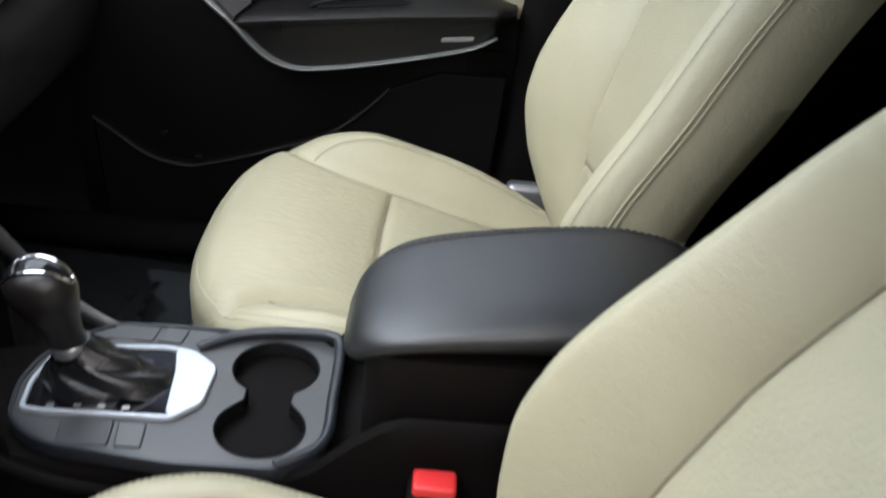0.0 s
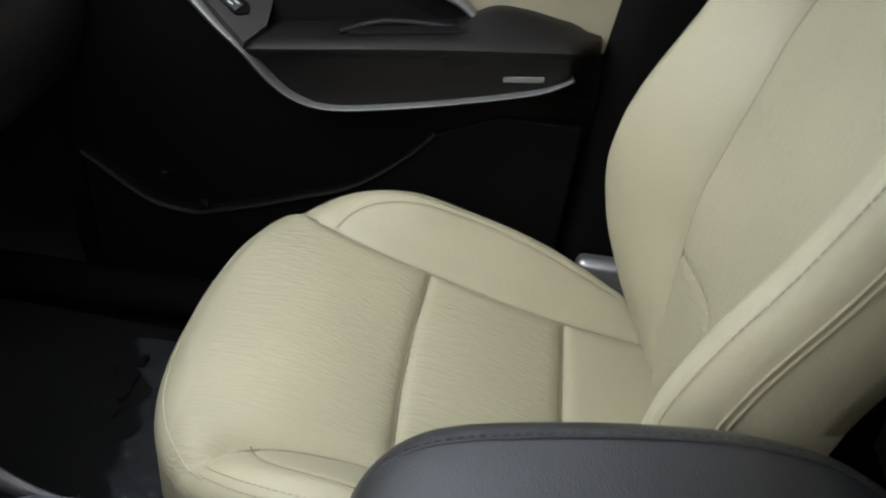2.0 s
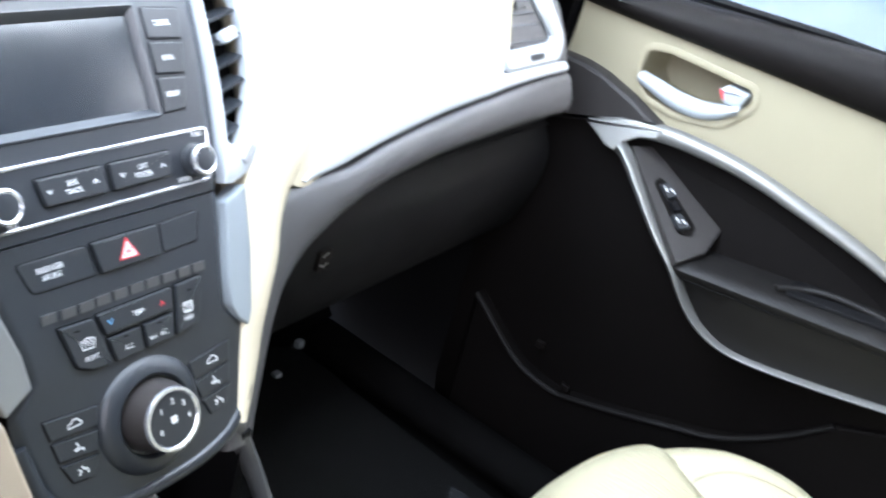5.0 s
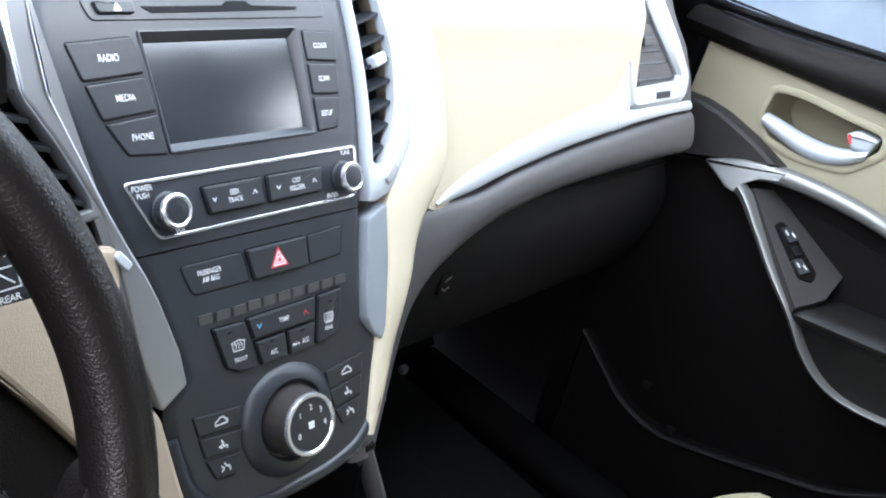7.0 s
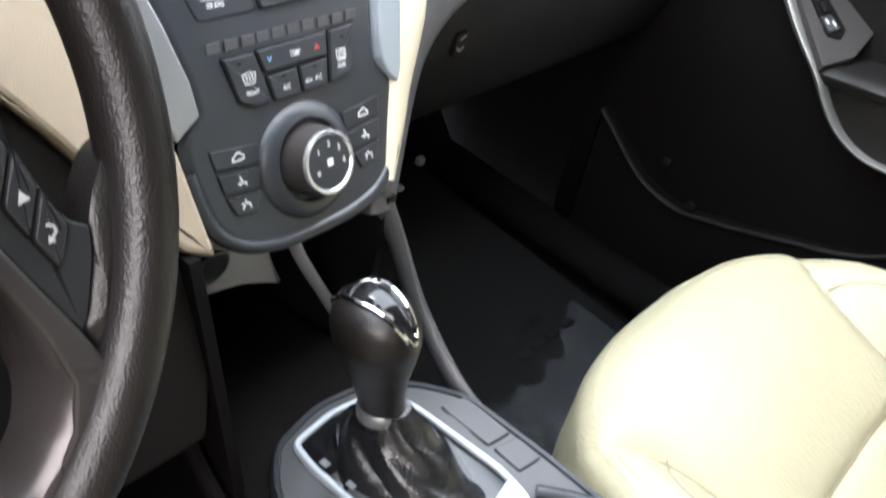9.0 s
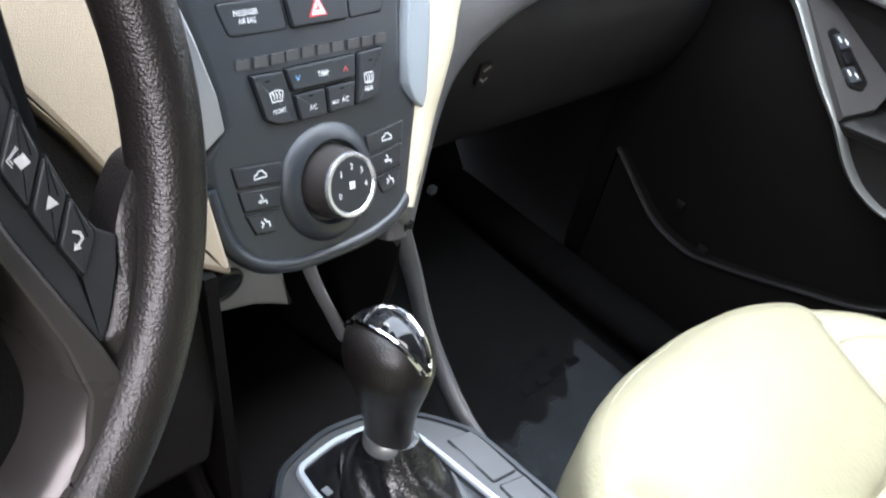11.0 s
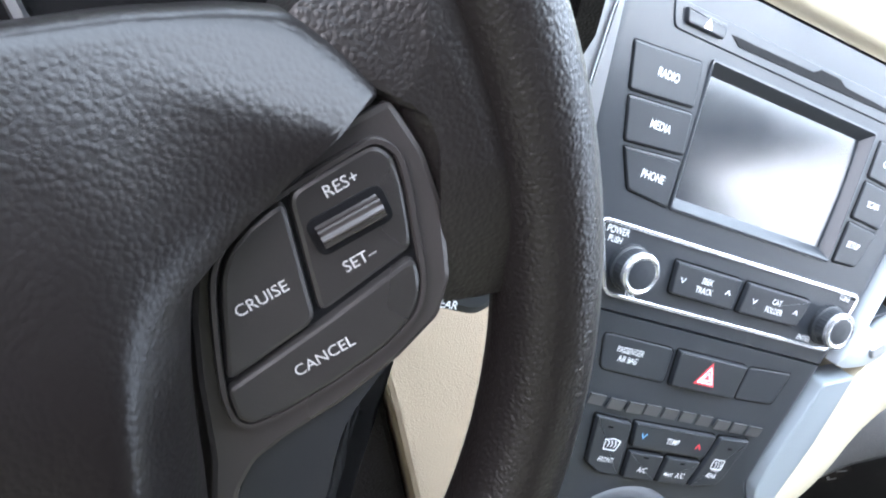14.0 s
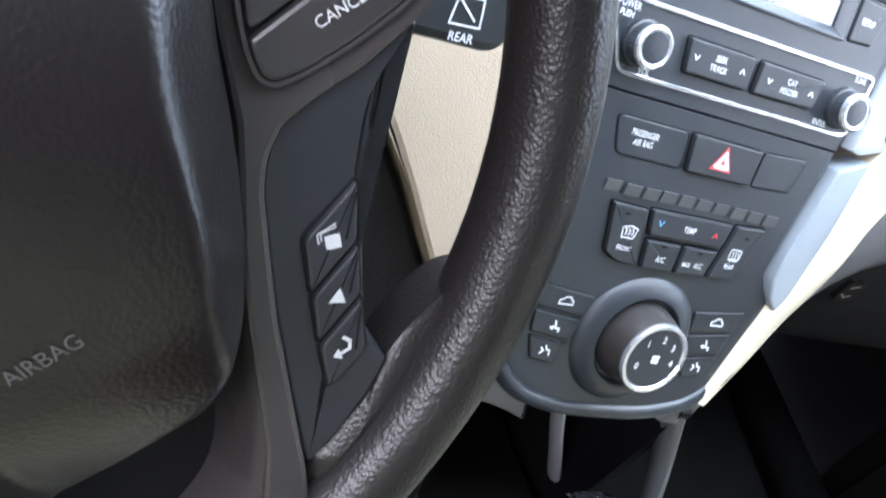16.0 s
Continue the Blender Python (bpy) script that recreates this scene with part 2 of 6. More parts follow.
def table(rows):
    """A smooth function through rows of (x, y), in rising x."""
    xs = [r[0] for r in rows]
    ys = [r[1] for r in rows]
    def f(x):
        if x <= xs[0]:
            return ys[0] + (x - xs[0]) * (ys[1] - ys[0]) / (xs[1] - xs[0])
        if x >= xs[-1]:
            return ys[-1] + (x - xs[-1]) * (ys[-1] - ys[-2]) / (xs[-1] - xs[-2])
        i = max(k for k in range(len(xs) - 1) if xs[k] <= x)
        h = xs[i + 1] - xs[i]
        t = (x - xs[i]) / h
        def slope(k):
            if k <= 0 or k >= len(xs) - 1:
                k0, k1 = max(0, k - 1), min(len(xs) - 1, k + 1)
                return (ys[k1] - ys[k0]) / (xs[k1] - xs[k0])
            a = (ys[k] - ys[k - 1]) / (xs[k] - xs[k - 1])
            b = (ys[k + 1] - ys[k]) / (xs[k + 1] - xs[k])
            return 0 if a * b <= 0 else 2 * a * b / (a + b)
        return ((2 * t**3 - 3 * t**2 + 1) * ys[i] + (t**3 - 2 * t**2 + t) * h * slope(i)
                + (3 * t**2 - 2 * t**3) * ys[i + 1] + (t**3 - t**2) * h * slope(i + 1))
    return f


def step(a, b, x):
    t = max(0.0, min(1.0, (x - a) / (b - a)))
    return t * t * (3 - 2 * t)


def curve_pts(pts, n=8, closed=False):
    """A Catmull-Rom line through points of any dimension."""
    p = [np.array(q, float) for q in pts]
    m = len(p)
    out = []
    for i in range(m if closed else m - 1):
        g = (lambda k: p[k % m]) if closed else (lambda k: p[max(0, min(m - 1, k))])
        p0, p1, p2, p3 = g(i - 1), g(i), g(i + 1), g(i + 2)
        for k in range(n):
            t = k / n
            out.append(0.5 * (2 * p1 + (p2 - p0) * t + (2 * p0 - 5 * p1 + 4 * p2 - p3) * t**2
                              + (3 * p1 - p0 - 3 * p2 + p3) * t**3))
    if not closed:
        out.append(p[-1])
    return [tuple(float(c) for c in q) for q in out]


def rounded(pts, r, n=4):
    """A polygon with its corners rounded."""
    out = []
    m = len(pts)
    for i in range(m):
        a, b, c = (Vector(pts[(i + k) % m][:2]) for k in (-1, 0, 1))
        u, v = (a - b), (c - b)
        d = min(r, u.length * 0.45, v.length * 0.45)
        s, e = b + u.normalized() * d, b + v.normalized() * d
        for k in range(n + 1):
            t = k / n
            q = s * (1 - t)**2 + b * 2 * t * (1 - t) + e * t * t
            out.append((q.x, q.y))
    return out


def rect(x0, y0, x1, y1):
    return [(x0, y0), (x1, y0), (x1, y1), (x0, y1)]


def ellipse(cx, cy, rx, ry=None, n=32):
    ry = rx if ry is None else ry
    return [(cx + rx * math.cos(2 * math.pi * k / n), cy + ry * math.sin(2 * math.pi * k / n)) for k in range(n)]


def shrink(pts, d):
    """Move a polygon's outline inwards by d."""
    area = sum(pts[i - 1][0] * pts[i][1] - pts[i][0] * pts[i - 1][1] for i in range(len(pts)))
    sign = 1 if area > 0 else -1
    out = []
    m = len(pts)
    for i in range(m):
        a, b, c = (Vector(pts[(i + k) % m]) for k in (-1, 0, 1))
        e1, e2 = (b - a), (c - b)
        if e1.length < 1e-9:
            e1 = e2
        if e2.length < 1e-9:
            e2 = e1
        e1, e2 = e1.normalized(), e2.normalized()
        nrm = Vector((-(e1.y + e2.y), e1.x + e2.x))
        nrm = nrm.normalized() if nrm.length > 1e-9 else Vector((-e1.y, e1.x))
        k = 1 / max(0.6, nrm.dot(Vector((-e1.y, e1.x))))
        q = b + nrm * d * k * sign
        out.append((q.x, q.y))
    return out


def loft(rings, closed=True, cap0=False, cap1=False, bm=None):
    bm = bm or bmesh.new()
    vs = [[bm.verts.new(p) for p in ring] for ring in rings]
    n = len(rings[0])
    for a, b in zip(vs, vs[1:]):
        for k in range(n if closed else n - 1):
            bm.faces.new((a[k], a[(k + 1) % n], b[(k + 1) % n], b[k]))
    if cap0:
        bm.faces.new(vs[0][::-1])
    if cap1:
        bm.faces.new(vs[-1])
    return bm


def plate(pts, f, h0, h1, ch=0.0008, bm=None):
    """A flat piece of outline pts (u, v), from height h0 to h1, with a softened upper edge."""
    mid = shrink(pts, ch * 0.3)
    top = shrink(pts, ch)
    rings = [[f(u, v, h0) for u, v in pts], [f(u, v, h1 - ch) for u, v in pts],
             [f(u, v, h1 - ch * 0.3) for u, v in mid], [f(u, v, h1) for u, v in top]]
    return loft(rings, True, True, True, bm)


def dome(pts, f, h0, h1, rise, n=7, centre=None, power=2.0, bm=None):
    """A piece with a softly crowned top."""
    cx = sum(p[0] for p in pts) / len(pts) if centre is None else centre[0]
    cy = sum(p[1] for p in pts) / len(pts) if centre is None else centre[1]
    rings = [[f(u, v, h0) for u, v in pts]]
    for k in range(n):
        s = math.cos(math.pi / 2 * k / n)
        h = h1 + rise * (1 - s**power)
        rings.append([f(cx + (u - cx) * s, cy + (v - cy) * s, h) for u, v in pts])
    return loft(rings, True, True, True, bm)


def frame_ring(outer, inner, f, h0, h1, bm=None):
    """A raised ring between two outlines with the same number of points."""
    rings = [[f(u, v, h0) for u, v in outer], [f(u, v, h1 * 0.8 + h0 * 0.2) for u, v in outer],
             [f(u * 0.8 + a * 0.2, v * 0.8 + b * 0.2, h1) for (u, v), (a, b) in zip(outer, inner)],
             [f(u * 0.2 + a * 0.8, v * 0.2 + b * 0.8, h1) for (u, v), (a, b) in zip(outer, inner)],
             [f(u, v, h1 * 0.8 + h0 * 0.2) for u, v in inner], [f(u, v, h0) for u, v in inner]]
    bm = loft(rings, True, bm=bm)
    return bm


def tube(path, r, n=8, closed=False, caps=True, flat=1.0, bm=None):
    """A round bar along points; r is a number or a function of 0..1."""
    p = [Vector(q) for q in path]
    m = len(p)
    rings = []
    up = Vector((0, 0, 1))
    for i, q in enumerate(p):
        a = p[(i - 1) % m] if (closed or i) else q
        b = p[(i + 1) % m] if (closed or i < m - 1) else q
        t = (b - a).normalized()
        side = t.cross(up)
        if side.length < 0.05:
            side = t.cross(Vector((0, 1, 0)))
        side.normalize()
        nrm = side.cross(t).normalized()
        rad = r(i / (m - 1)) if callable(r) else r
        rings.append([q + side * math.cos(2 * math.pi * k / n) * rad
                      + nrm * math.sin(2 * math.pi * k / n) * rad * flat for k in range(n)])
    if closed:
        rings.append(rings[0])
        bm2 = loft(rings, bm=bm)
        bmesh.ops.remove_doubles(bm2, verts=bm2.verts, dist=1e-6)
        return bm2
    return loft(rings, True, caps, caps, bm)


def sheet(nu, nv, f, bm=None):
    """A grid of nu x nv quads, f(s, t) over 0..1."""
    bm = bm or bmesh.new()
    vs = [[bm.verts.new(f(i / nu, j / nv)) for j in range(nv + 1)] for i in range(nu + 1)]
    for i in range(nu):
        for j in range(nv):
            bm.faces.new((vs[i][j], vs[i + 1][j], vs[i + 1][j + 1], vs[i][j + 1]))
    return bm


def thick(bm, d):
    """Give a sheet thickness d along its normals."""
    bmesh.ops.recalc_face_normals(bm, faces=bm.faces)
    bmesh.ops.solidify(bm, geom=bm.faces[:], thickness=d)
    return bm


def block(x0, y0, z0, x1, y1, z1, r=0.004, bm=None):
    """A box with rounded edges."""
    b2 = bmesh.new()
    bmesh.ops.create_cube(b2, size=1)
    for v in b2.verts:
        v.co = Vector((x0 + (v.co.x + 0.5) * (x1 - x0), y0 + (v.co.y + 0.5) * (y1 - y0), z0 + (v.co.z + 0.5) * (z1 - z0)))
    if r:
        bmesh.ops.bevel(b2, geom=b2.edges[:], offset=r, segments=3, affect='EDGES', profile=0.5)
    if bm is None:
        return b2
    me = bpy.data.meshes.new("tmp")
    b2.to_mesh(me)
    bm.from_mesh(me)
    bpy.data.meshes.remove(me)
    b2.free()
    return bm


def holed(outer, holes, f, h0, h1, bm=None):
    """A plate with holes through it."""
    bm = bm or bmesh.new()
    edges = []
    loops = []
    for pts in (outer, *holes):
        vs = [bm.verts.new(f(u, v, h1)) for u, v in pts]
        loops.append((vs, [bm.verts.new(f(u, v, h0)) for u, v in pts]))
        edges += [bm.edges.new((vs[k], vs[(k + 1) % len(vs)])) for k in range(len(vs))]
    bmesh.ops.triangle_fill(bm, use_beauty=True, edges=edges)
    for top, low in loops:
        n = len(top)
        for k in range(n):
            bm.faces.new((top[k], top[(k + 1) % n], low[(k + 1) % n], low[k]))
    return bm


def writing(text, size, u, v, f, h, material, parent, turn=0.0, name="lettering", bold=0.0, thin=1.0):
    """Raised letters centred on (u, v), laid on a mapped face."""
    f = KEY_FACE.get(parent.name, f)
    cu = bpy.data.curves.new("lettering", 'FONT')
    cu.body = text
    cu.size = 1.0
    cu.align_x, cu.align_y = 'CENTER', 'CENTER'
    cu.offset = bold / size
    cu.resolution_u = 3
    tmp = bpy.data.objects.new("lettering", cu)
    scene.collection.objects.link(tmp)
    dg = bpy.context.evaluated_depsgraph_get()
    dg.update()
    me = bpy.data.meshes.new_from_object(tmp.evaluated_get(dg))
    bpy.data.objects.remove(tmp)
    bm = bmesh.new()
    bm.from_mesh(me)
    bpy.data.meshes.remove(me)
    c, s = math.cos(radians(turn)), math.sin(radians(turn))
    for q in bm.verts:
        x, y = q.co.x * thin * size, q.co.y * size
        q.co = Vector(f(u + x * c - y * s, v + x * s + y * c, h))
    return part(name, bm, material, parent)


def strokes(lines, width, f, h, material, parent, name="symbol"):
    """A small printed symbol made of strokes and filled shapes in (u, v)."""
    f = KEY_FACE.get(parent.name, f)
    bm = bmesh.new()
    for line in lines:
        for a, b in zip(line, line[1:]):
            d = Vector((b[0] - a[0], b[1] - a[1]))
            if d.length < 1e-7:
                continue
            n = Vector((-d.y, d.x)).normalized() * width / 2
            e = d.normalized() * width * 0.3
            q = [(a[0] + n.x - e.x, a[1] + n.y - e.y), (b[0] + n.x + e.x, b[1] + n.y + e.y),
                 (b[0] - n.x + e.x, b[1] - n.y + e.y), (a[0] - n.x - e.x, a[1] - n.y - e.y)]
            bm.faces.new([bm.verts.new(f(x, y, h)) for x, y in q])
    return part(name, bm, material, parent)


def filled(pts, f, h, material, parent, name="symbol"):
    f = KEY_FACE.get(parent.name, f)
    bm = bmesh.new()
    bm.faces.new([bm.verts.new(f(x, y, h)) for x, y in pts])
    return part(name, bm, material, parent)


def moved(pts, dx, dy, k=1.0, turn=0.0):
    c, s = math.cos(radians(turn)), math.sin(radians(turn))
    return [(dx + k * (x * c - y * s), dy + k * (x * s + y * c)) for x, y in pts]

# ---- the car's shell and what lies outside ----
def ground_sheet():
    bm = sheet(8, 8, lambda s, t: (-1500 + 3000 * s, -1500 + 3000 * t, -0.42))
    return setting(part("ground", bm, M_ground), "pale wet concrete yard round the car", "ground")


ground_sheet()


def slab(name, pts, h, material, label):
    """A thin solid panel from four or more corners."""
    bm = bmesh.new()
    bm.faces.new([bm.verts.new(p) for p in pts])
    thick(bm, h)
    return setting(part(name, bm, material), label, name.split("_")[0])


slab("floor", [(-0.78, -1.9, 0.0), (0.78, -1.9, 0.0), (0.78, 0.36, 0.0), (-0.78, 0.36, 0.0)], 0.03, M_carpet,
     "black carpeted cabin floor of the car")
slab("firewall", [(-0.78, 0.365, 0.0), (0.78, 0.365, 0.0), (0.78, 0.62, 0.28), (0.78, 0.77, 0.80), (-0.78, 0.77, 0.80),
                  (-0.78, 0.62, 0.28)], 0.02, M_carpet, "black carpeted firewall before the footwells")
slab("ceiling", [(-0.66, -1.9, 1.19), (0.66, -1.9, 1.19), (0.66, -0.30, 1.19), (-0.66, -0.30, 1.19)], 0.04, M_headliner,
     "grey cloth roof lining of the car")
# walls added up to the roof, over the rear windows, to block light
slab("wall_rear", [(-0.76, -1.92, 0.0), (0.76, -1.92, 0.0), (0.70, -1.92, 1.19), (-0.70, -1.92, 1.19)], 0.03, M_dark,
     "dark wall added over the cabin's rear opening")
slab("wall_rear_right", [(0.78, -0.76, 0.0), (0.78, -1.9, 0.0), (0.70, -1.9, 1.19), (0.70, -0.76, 1.19)], 0.04, M_dark,
     "dark wall added over the rear passenger door and window")
slab("wall_rear_left", [(-0.78, -0.66, 0.0), (-0.78, -1.9, 0.0), (-0.70, -1.9, 1.19), (-0.70, -0.66, 1.19)], 0.04, M_dark,
     "dark wall added over the rear driver-side door and window")
slab("wall_side_right", [(0.835, 0.12, -0.1), (0.835, 0.76, -0.1), (0.835, 0.76, 0.76), (0.835, 0.12, 0.74)], 0.03, M_dark,
     "black side wall before the passenger door")
slab("wall_side_left", [(-0.80, 0.30, -0.1), (-0.80, 0.76, -0.1), (-0.80, 0.76, 0.76), (-0.80, 0.30, 0.74)], 0.03, M_dark,
     "black side wall before the driver's door opening")

# unseen wall added to block light through the driver's opening
slab("wall_door_left", [(-0.80, -0.66, 0.0), (-0.80, 0.30, 0.0), (-0.80, 0.30, 0.92), (-0.80, -0.20, 0.92), (-0.75, -0.30, 1.17), (-0.75, -0.66, 1.19)], 0.03, M_dark,
     "unseen plain dark wall that blocks light at the driver's door")


def pillar(name, path, r, label):
    return setting(part(name, tube(curve_pts(path, 6), r, 12, flat=0.7), M_dark), label, "pillar")


for side, word in ((1, "right"), (-1, "left")):
    pillar("pillar_front_" + word, [(side * 0.80, 0.76, 0.76), (side * 0.74, 0.25, 0.99), (side * 0.67, -0.30, 1.18)], 0.04,
           "black front roof pillar beside the windscreen")
    pillar("roof_rail_" + word, [(side * 0.67, -0.30, 1.18), (side * 0.68, -0.9, 1.19), (side * 0.67, -1.9, 1.17)], 0.04,
           "black roof rail above the door opening")
    pillar("pillar_rear_" + word, [(side * 0.67, -1.9, 1.18), (side * 0.76, -1.92, 0.7)], 0.06, "black rear roof pillar")


def b_pillar(side, word):
    """Flat-faced pillar trim that widens towards the floor."""
    rows = []
    for k in range(25):
        t = k / 24
        z = 0.02 + 1.15 * t
        front = -0.587 - 0.035 * step(0.4, 0.75, z) - 0.03 * step(0.7, 1.2, z) + 0.03 * step(0.3, 0.0, z)
        x = 0.752 - 0.10 * step(0.7, 1.2, z)
        back = front - 0.155 + 0.04 * step(0.3, 0.9, z)
        rows.append([(side * (x + 0.06), front + 0.004, z), (side * (x + 0.012), front, z), (side * (x - 0.006), front - 0.018, z),
                     (side * (x - 0.012), front - 0.05, z), (side * (x - 0.004), back, z), (side * (x + 0.06), back, z)])
    return setting(part("pillar_middle_" + word, loft(rows, True, True, True), M_black, sharp=50),
                   "black plastic middle pillar behind the front door", "pillar")


b_pillar(1, "right")
b_pillar(-1, "left")

# sill under the passenger door and the raised strip along the footwell
bm = tube(curve_pts([(0.69, 0.30, 0.035), (0.685, 0.0, 0.035), (0.685, -0.3, 0.035), (0.69, -0.62, 0.035)], 6), 0.035, 12, flat=0.8)
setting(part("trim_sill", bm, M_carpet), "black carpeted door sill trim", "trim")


def window(name, pts, label):
    bm = bmesh.new()
    bm.faces.new([bm.verts.new(p) for p in pts])
    thick(bm, 0.004)
    ob = part(name, bm, M_glass)
    ob.visible_shadow = False
    return setting(ob, label, "window")


window("window_1", [(0.79, 0.25, 0.70), (0.79, -0.66, 0.72), (0.69, -0.68, 1.17), (0.70, -0.26, 1.15)],
       "clear side window of the passenger door")
window("window_2", [(-0.78, 0.80, 0.77), (0.78, 0.80, 0.77), (0.66, -0.28, 1.20), (-0.66, -0.28, 1.20)],
       "clear curved windscreen above the dashboard")


def parked_car(at, paint, label):
    """A plain parked saloon: body, glasshouse, wheels."""
    x, y = at
    t = thing("parked_car", (x, y, -0.42), label, "car", "cars in the yard")
    prof = [(-2.1, 0.25), (-2.15, 0.65), (-1.9, 0.85), (-1.0, 0.95), (1.0, 0.95), (1.9, 0.85), (2.15, 0.6), (2.1, 0.25)]
    bm = loft([[(x + s * w, y + p, -0.42 + q) for p, q in rounded(prof, 0.15)] for s, w in ((-1, 0.84), (-1, 0.88), (1, 0.88), (1, 0.84))],
              True, True, True)
    part("body", bm, paint, t)
    cab = [(-1.5, 0.93), (-0.9, 1.42), (0.4, 1.45), (1.1, 0.93)]
    bm = loft([[(x + s * w, y + p, -0.42 + q) for p, q in rounded(cab, 0.12)] for s, w in ((-1, 0.62), (-1, 0.74), (1, 0.74), (1, 0.62))],
              True, True, True)
    part("cabin", bm, M_boot, t, "dark glass cabin")
    for sx in (-1, 1):
        for py in (-1.35, 1.35):
            ring = [[(x + sx * (0.82 + dx), y + py + r * math.cos(a), -0.42 + 0.32 + r * math.sin(a))
                     for a in [2 * math.pi * k / 20 for k in range(20)]] for dx, r in ((-0.1, 0.3), (-0.08, 0.32), (0.06, 0.32), (0.08, 0.3), (0.085, 0.2))]
            w = part("wheel", loft(ring, True, True, True), M_tyre, t)
    return t


parked_car((4.6, 1.5), M_bluepaint, "pale blue parked car with dark windows outside")

# ---- front seats ----
SX = 0.382                                   # middle of the passenger seat


def seat_outline():
    """Cushion outline about its middle, seen from above: broad rounded front, straight sides."""
    half = [(0.0, -0.184), (0.07, -0.187), (0.14, -0.203), (0.20, -0.238), (0.243, -0.295), (0.262, -0.37), (0.264, -0.45),
            (0.255, -0.55), (0.235, -0.64), (0.21, -0.70), (0.15, -0.735), (0.0, -0.745)]
    full = half + [(-x, y) for x, y in half[-2:0:-1]]
    return curve_pts(full, 16, True)


def seam_distance(x, y, lines):
    best = 1.0
    for line in lines:
        for (ax, ay), (bx, by) in zip(line, line[1:]):
            dx, dy = bx - ax, by - ay
            t = max(0.0, min(1.0, ((x - ax) * dx + (y - ay) * dy) / (dx * dx + dy * dy)))
            d = math.hypot(x - ax - t * dx, y - ay - t * dy)
            best = min(best, d)
    return best


INSERT_EDGE = [(0.205, -0.262), (0.178, -0.305), (0.163, -0.36), (0.157, -0.422), (0.15, -0.52), (0.152, -0.60), (0.165, -0.71)]
BOLSTER_ARC = [(0.178, -0.305), (0.197, -0.318), (0.213, -0.345), (0.224, -0.40), (0.226, -0.47), (0.218, -0.55), (0.205, -0.65)]
CUSHION_SEAMS = [[(s * x, y) for x, y in curve_pts(line, 5)] for s in (1, -1) for line in (INSERT_EDGE, BOLSTER_ARC)]
CUSHION_SEAMS += [[(-0.157, -0.423), (-0.05, -0.418), (0.05, -0.418), (0.157, -0.423)],
                  [(-0.152, -0.586), (0.0, -0.584), (0.152, -0.586)]]
MAIN_SEAMS = [CUSHION_SEAMS[i] for i in (0, 2, 4, 5)]
ARC_SEAMS = [CUSHION_SEAMS[i] for i in (1, 3)]
insert_half = table([(-0.75, 0.17), (-0.60, 0.152), (-0.52, 0.15), (-0.422, 0.157), (-0.36, 0.163), (-0.305, 0.178), (-0.262, 0.205), (-0.2, 0.26)])


def cushion_height(x, y, d):
    """Height of the cushion's skin; d is the distance from its outline."""
    z = 0.243 + 0.25 * (y + 0.422)
    z -= 0.034 * max(0.0, (y + 0.345) / 0.155)**2
    a = abs(x)
    w = insert_half(y)
    lift = step(w - 0.012, 0.236, a) * (1 - step(-0.41, -0.215, y)) * (0.55 + 0.45 * step(-0.74, -0.5, y))
    z += 0.047 * lift
    w2 = insert_half(y)
    inside = step(w2 + 0.004, w2 - 0.03, a)
    for y0, y1 in ((-0.423, -0.20), (-0.586, -0.423), (-0.74, -0.586)):
        if y0 <= y < y1:
            t = (y - y0) / (y1 - y0)
            z += 0.008 * inside * (4 * t * (1 - t))**0.6
    r = 0.034
    if d < r:
        z -= r - math.sqrt(max(0.0, r * r - (r - d)**2))
    return z


def cushion_mesh():
    out = seat_outline()
    cx, cy = 0.0, -0.46
    fr = [1 - (k / 110)**1.15 for k in range(110)] + [0.004]
    rings = []
    for drop, scale in ((0.15, 0.93), (0.135, 0.975), (0.07, 0.995)):
        rings.append([(SX + cx + (x - cx) * scale, cy + (y - cy) * scale, cushion_height(x, y, 0.0) - drop) for x, y in out])
    for s in fr:
        ring = []
        for x, y in out:
            px, py = cx + (x - cx) * s, cy + (y - cy) * s
            d = math.hypot(x - px, y - py) * 0.93
            z = cushion_height(px, py, d)
            sd = seam_distance(px, py, MAIN_SEAMS) if s < 0.985 else 1.0
            arc = seam_distance(px, py, ARC_SEAMS) if 0.5 < s < 0.985 else 1.0
            if arc < 0.01:
                z -= 0.0016 * math.exp(-(arc / 0.0028)**2)
            if sd < 0.02:
                z -= (0.0034 * math.exp(-(sd / 0.0028)**2) + 0.0035 * math.exp(-(sd / 0.009)**2)) * step(-0.235, -0.29, py)
            ring.append((SX + px, py, z))
        rings.append(ring)
    return loft(rings, True, True, True)


def split_by(bm, inside):
    """Two bmeshes: the faces whose centre satisfies the test, and the rest."""
    other = bm.copy()
    bmesh.ops.delete(bm, geom=[f for f in bm.faces if not inside(f.calc_center_median())], context='FACES')
    bmesh.ops.delete(other, geom=[f for f in other.faces if inside(f.calc_center_median())], context='FACES')
    return bm, other


back_insert = table([(0.15, -0.703), (0.20, -0.700), (0.261, -0.697), (0.317, -0.699), (0.398, -0.703), (0.454, -0.715), (0.535, -0.738),
                     (0.65, -0.782), (0.80, -0.85)])
back_bolster = table([(0.15, -0.700), (0.20, -0.668), (0.244, -0.645), (0.323, -0.616), (0.383, -0.607), (0.43, -0.613), (0.471, -0.626),
                      (0.56, -0.668), (0.65, -0.708), (0.80, -0.79)])
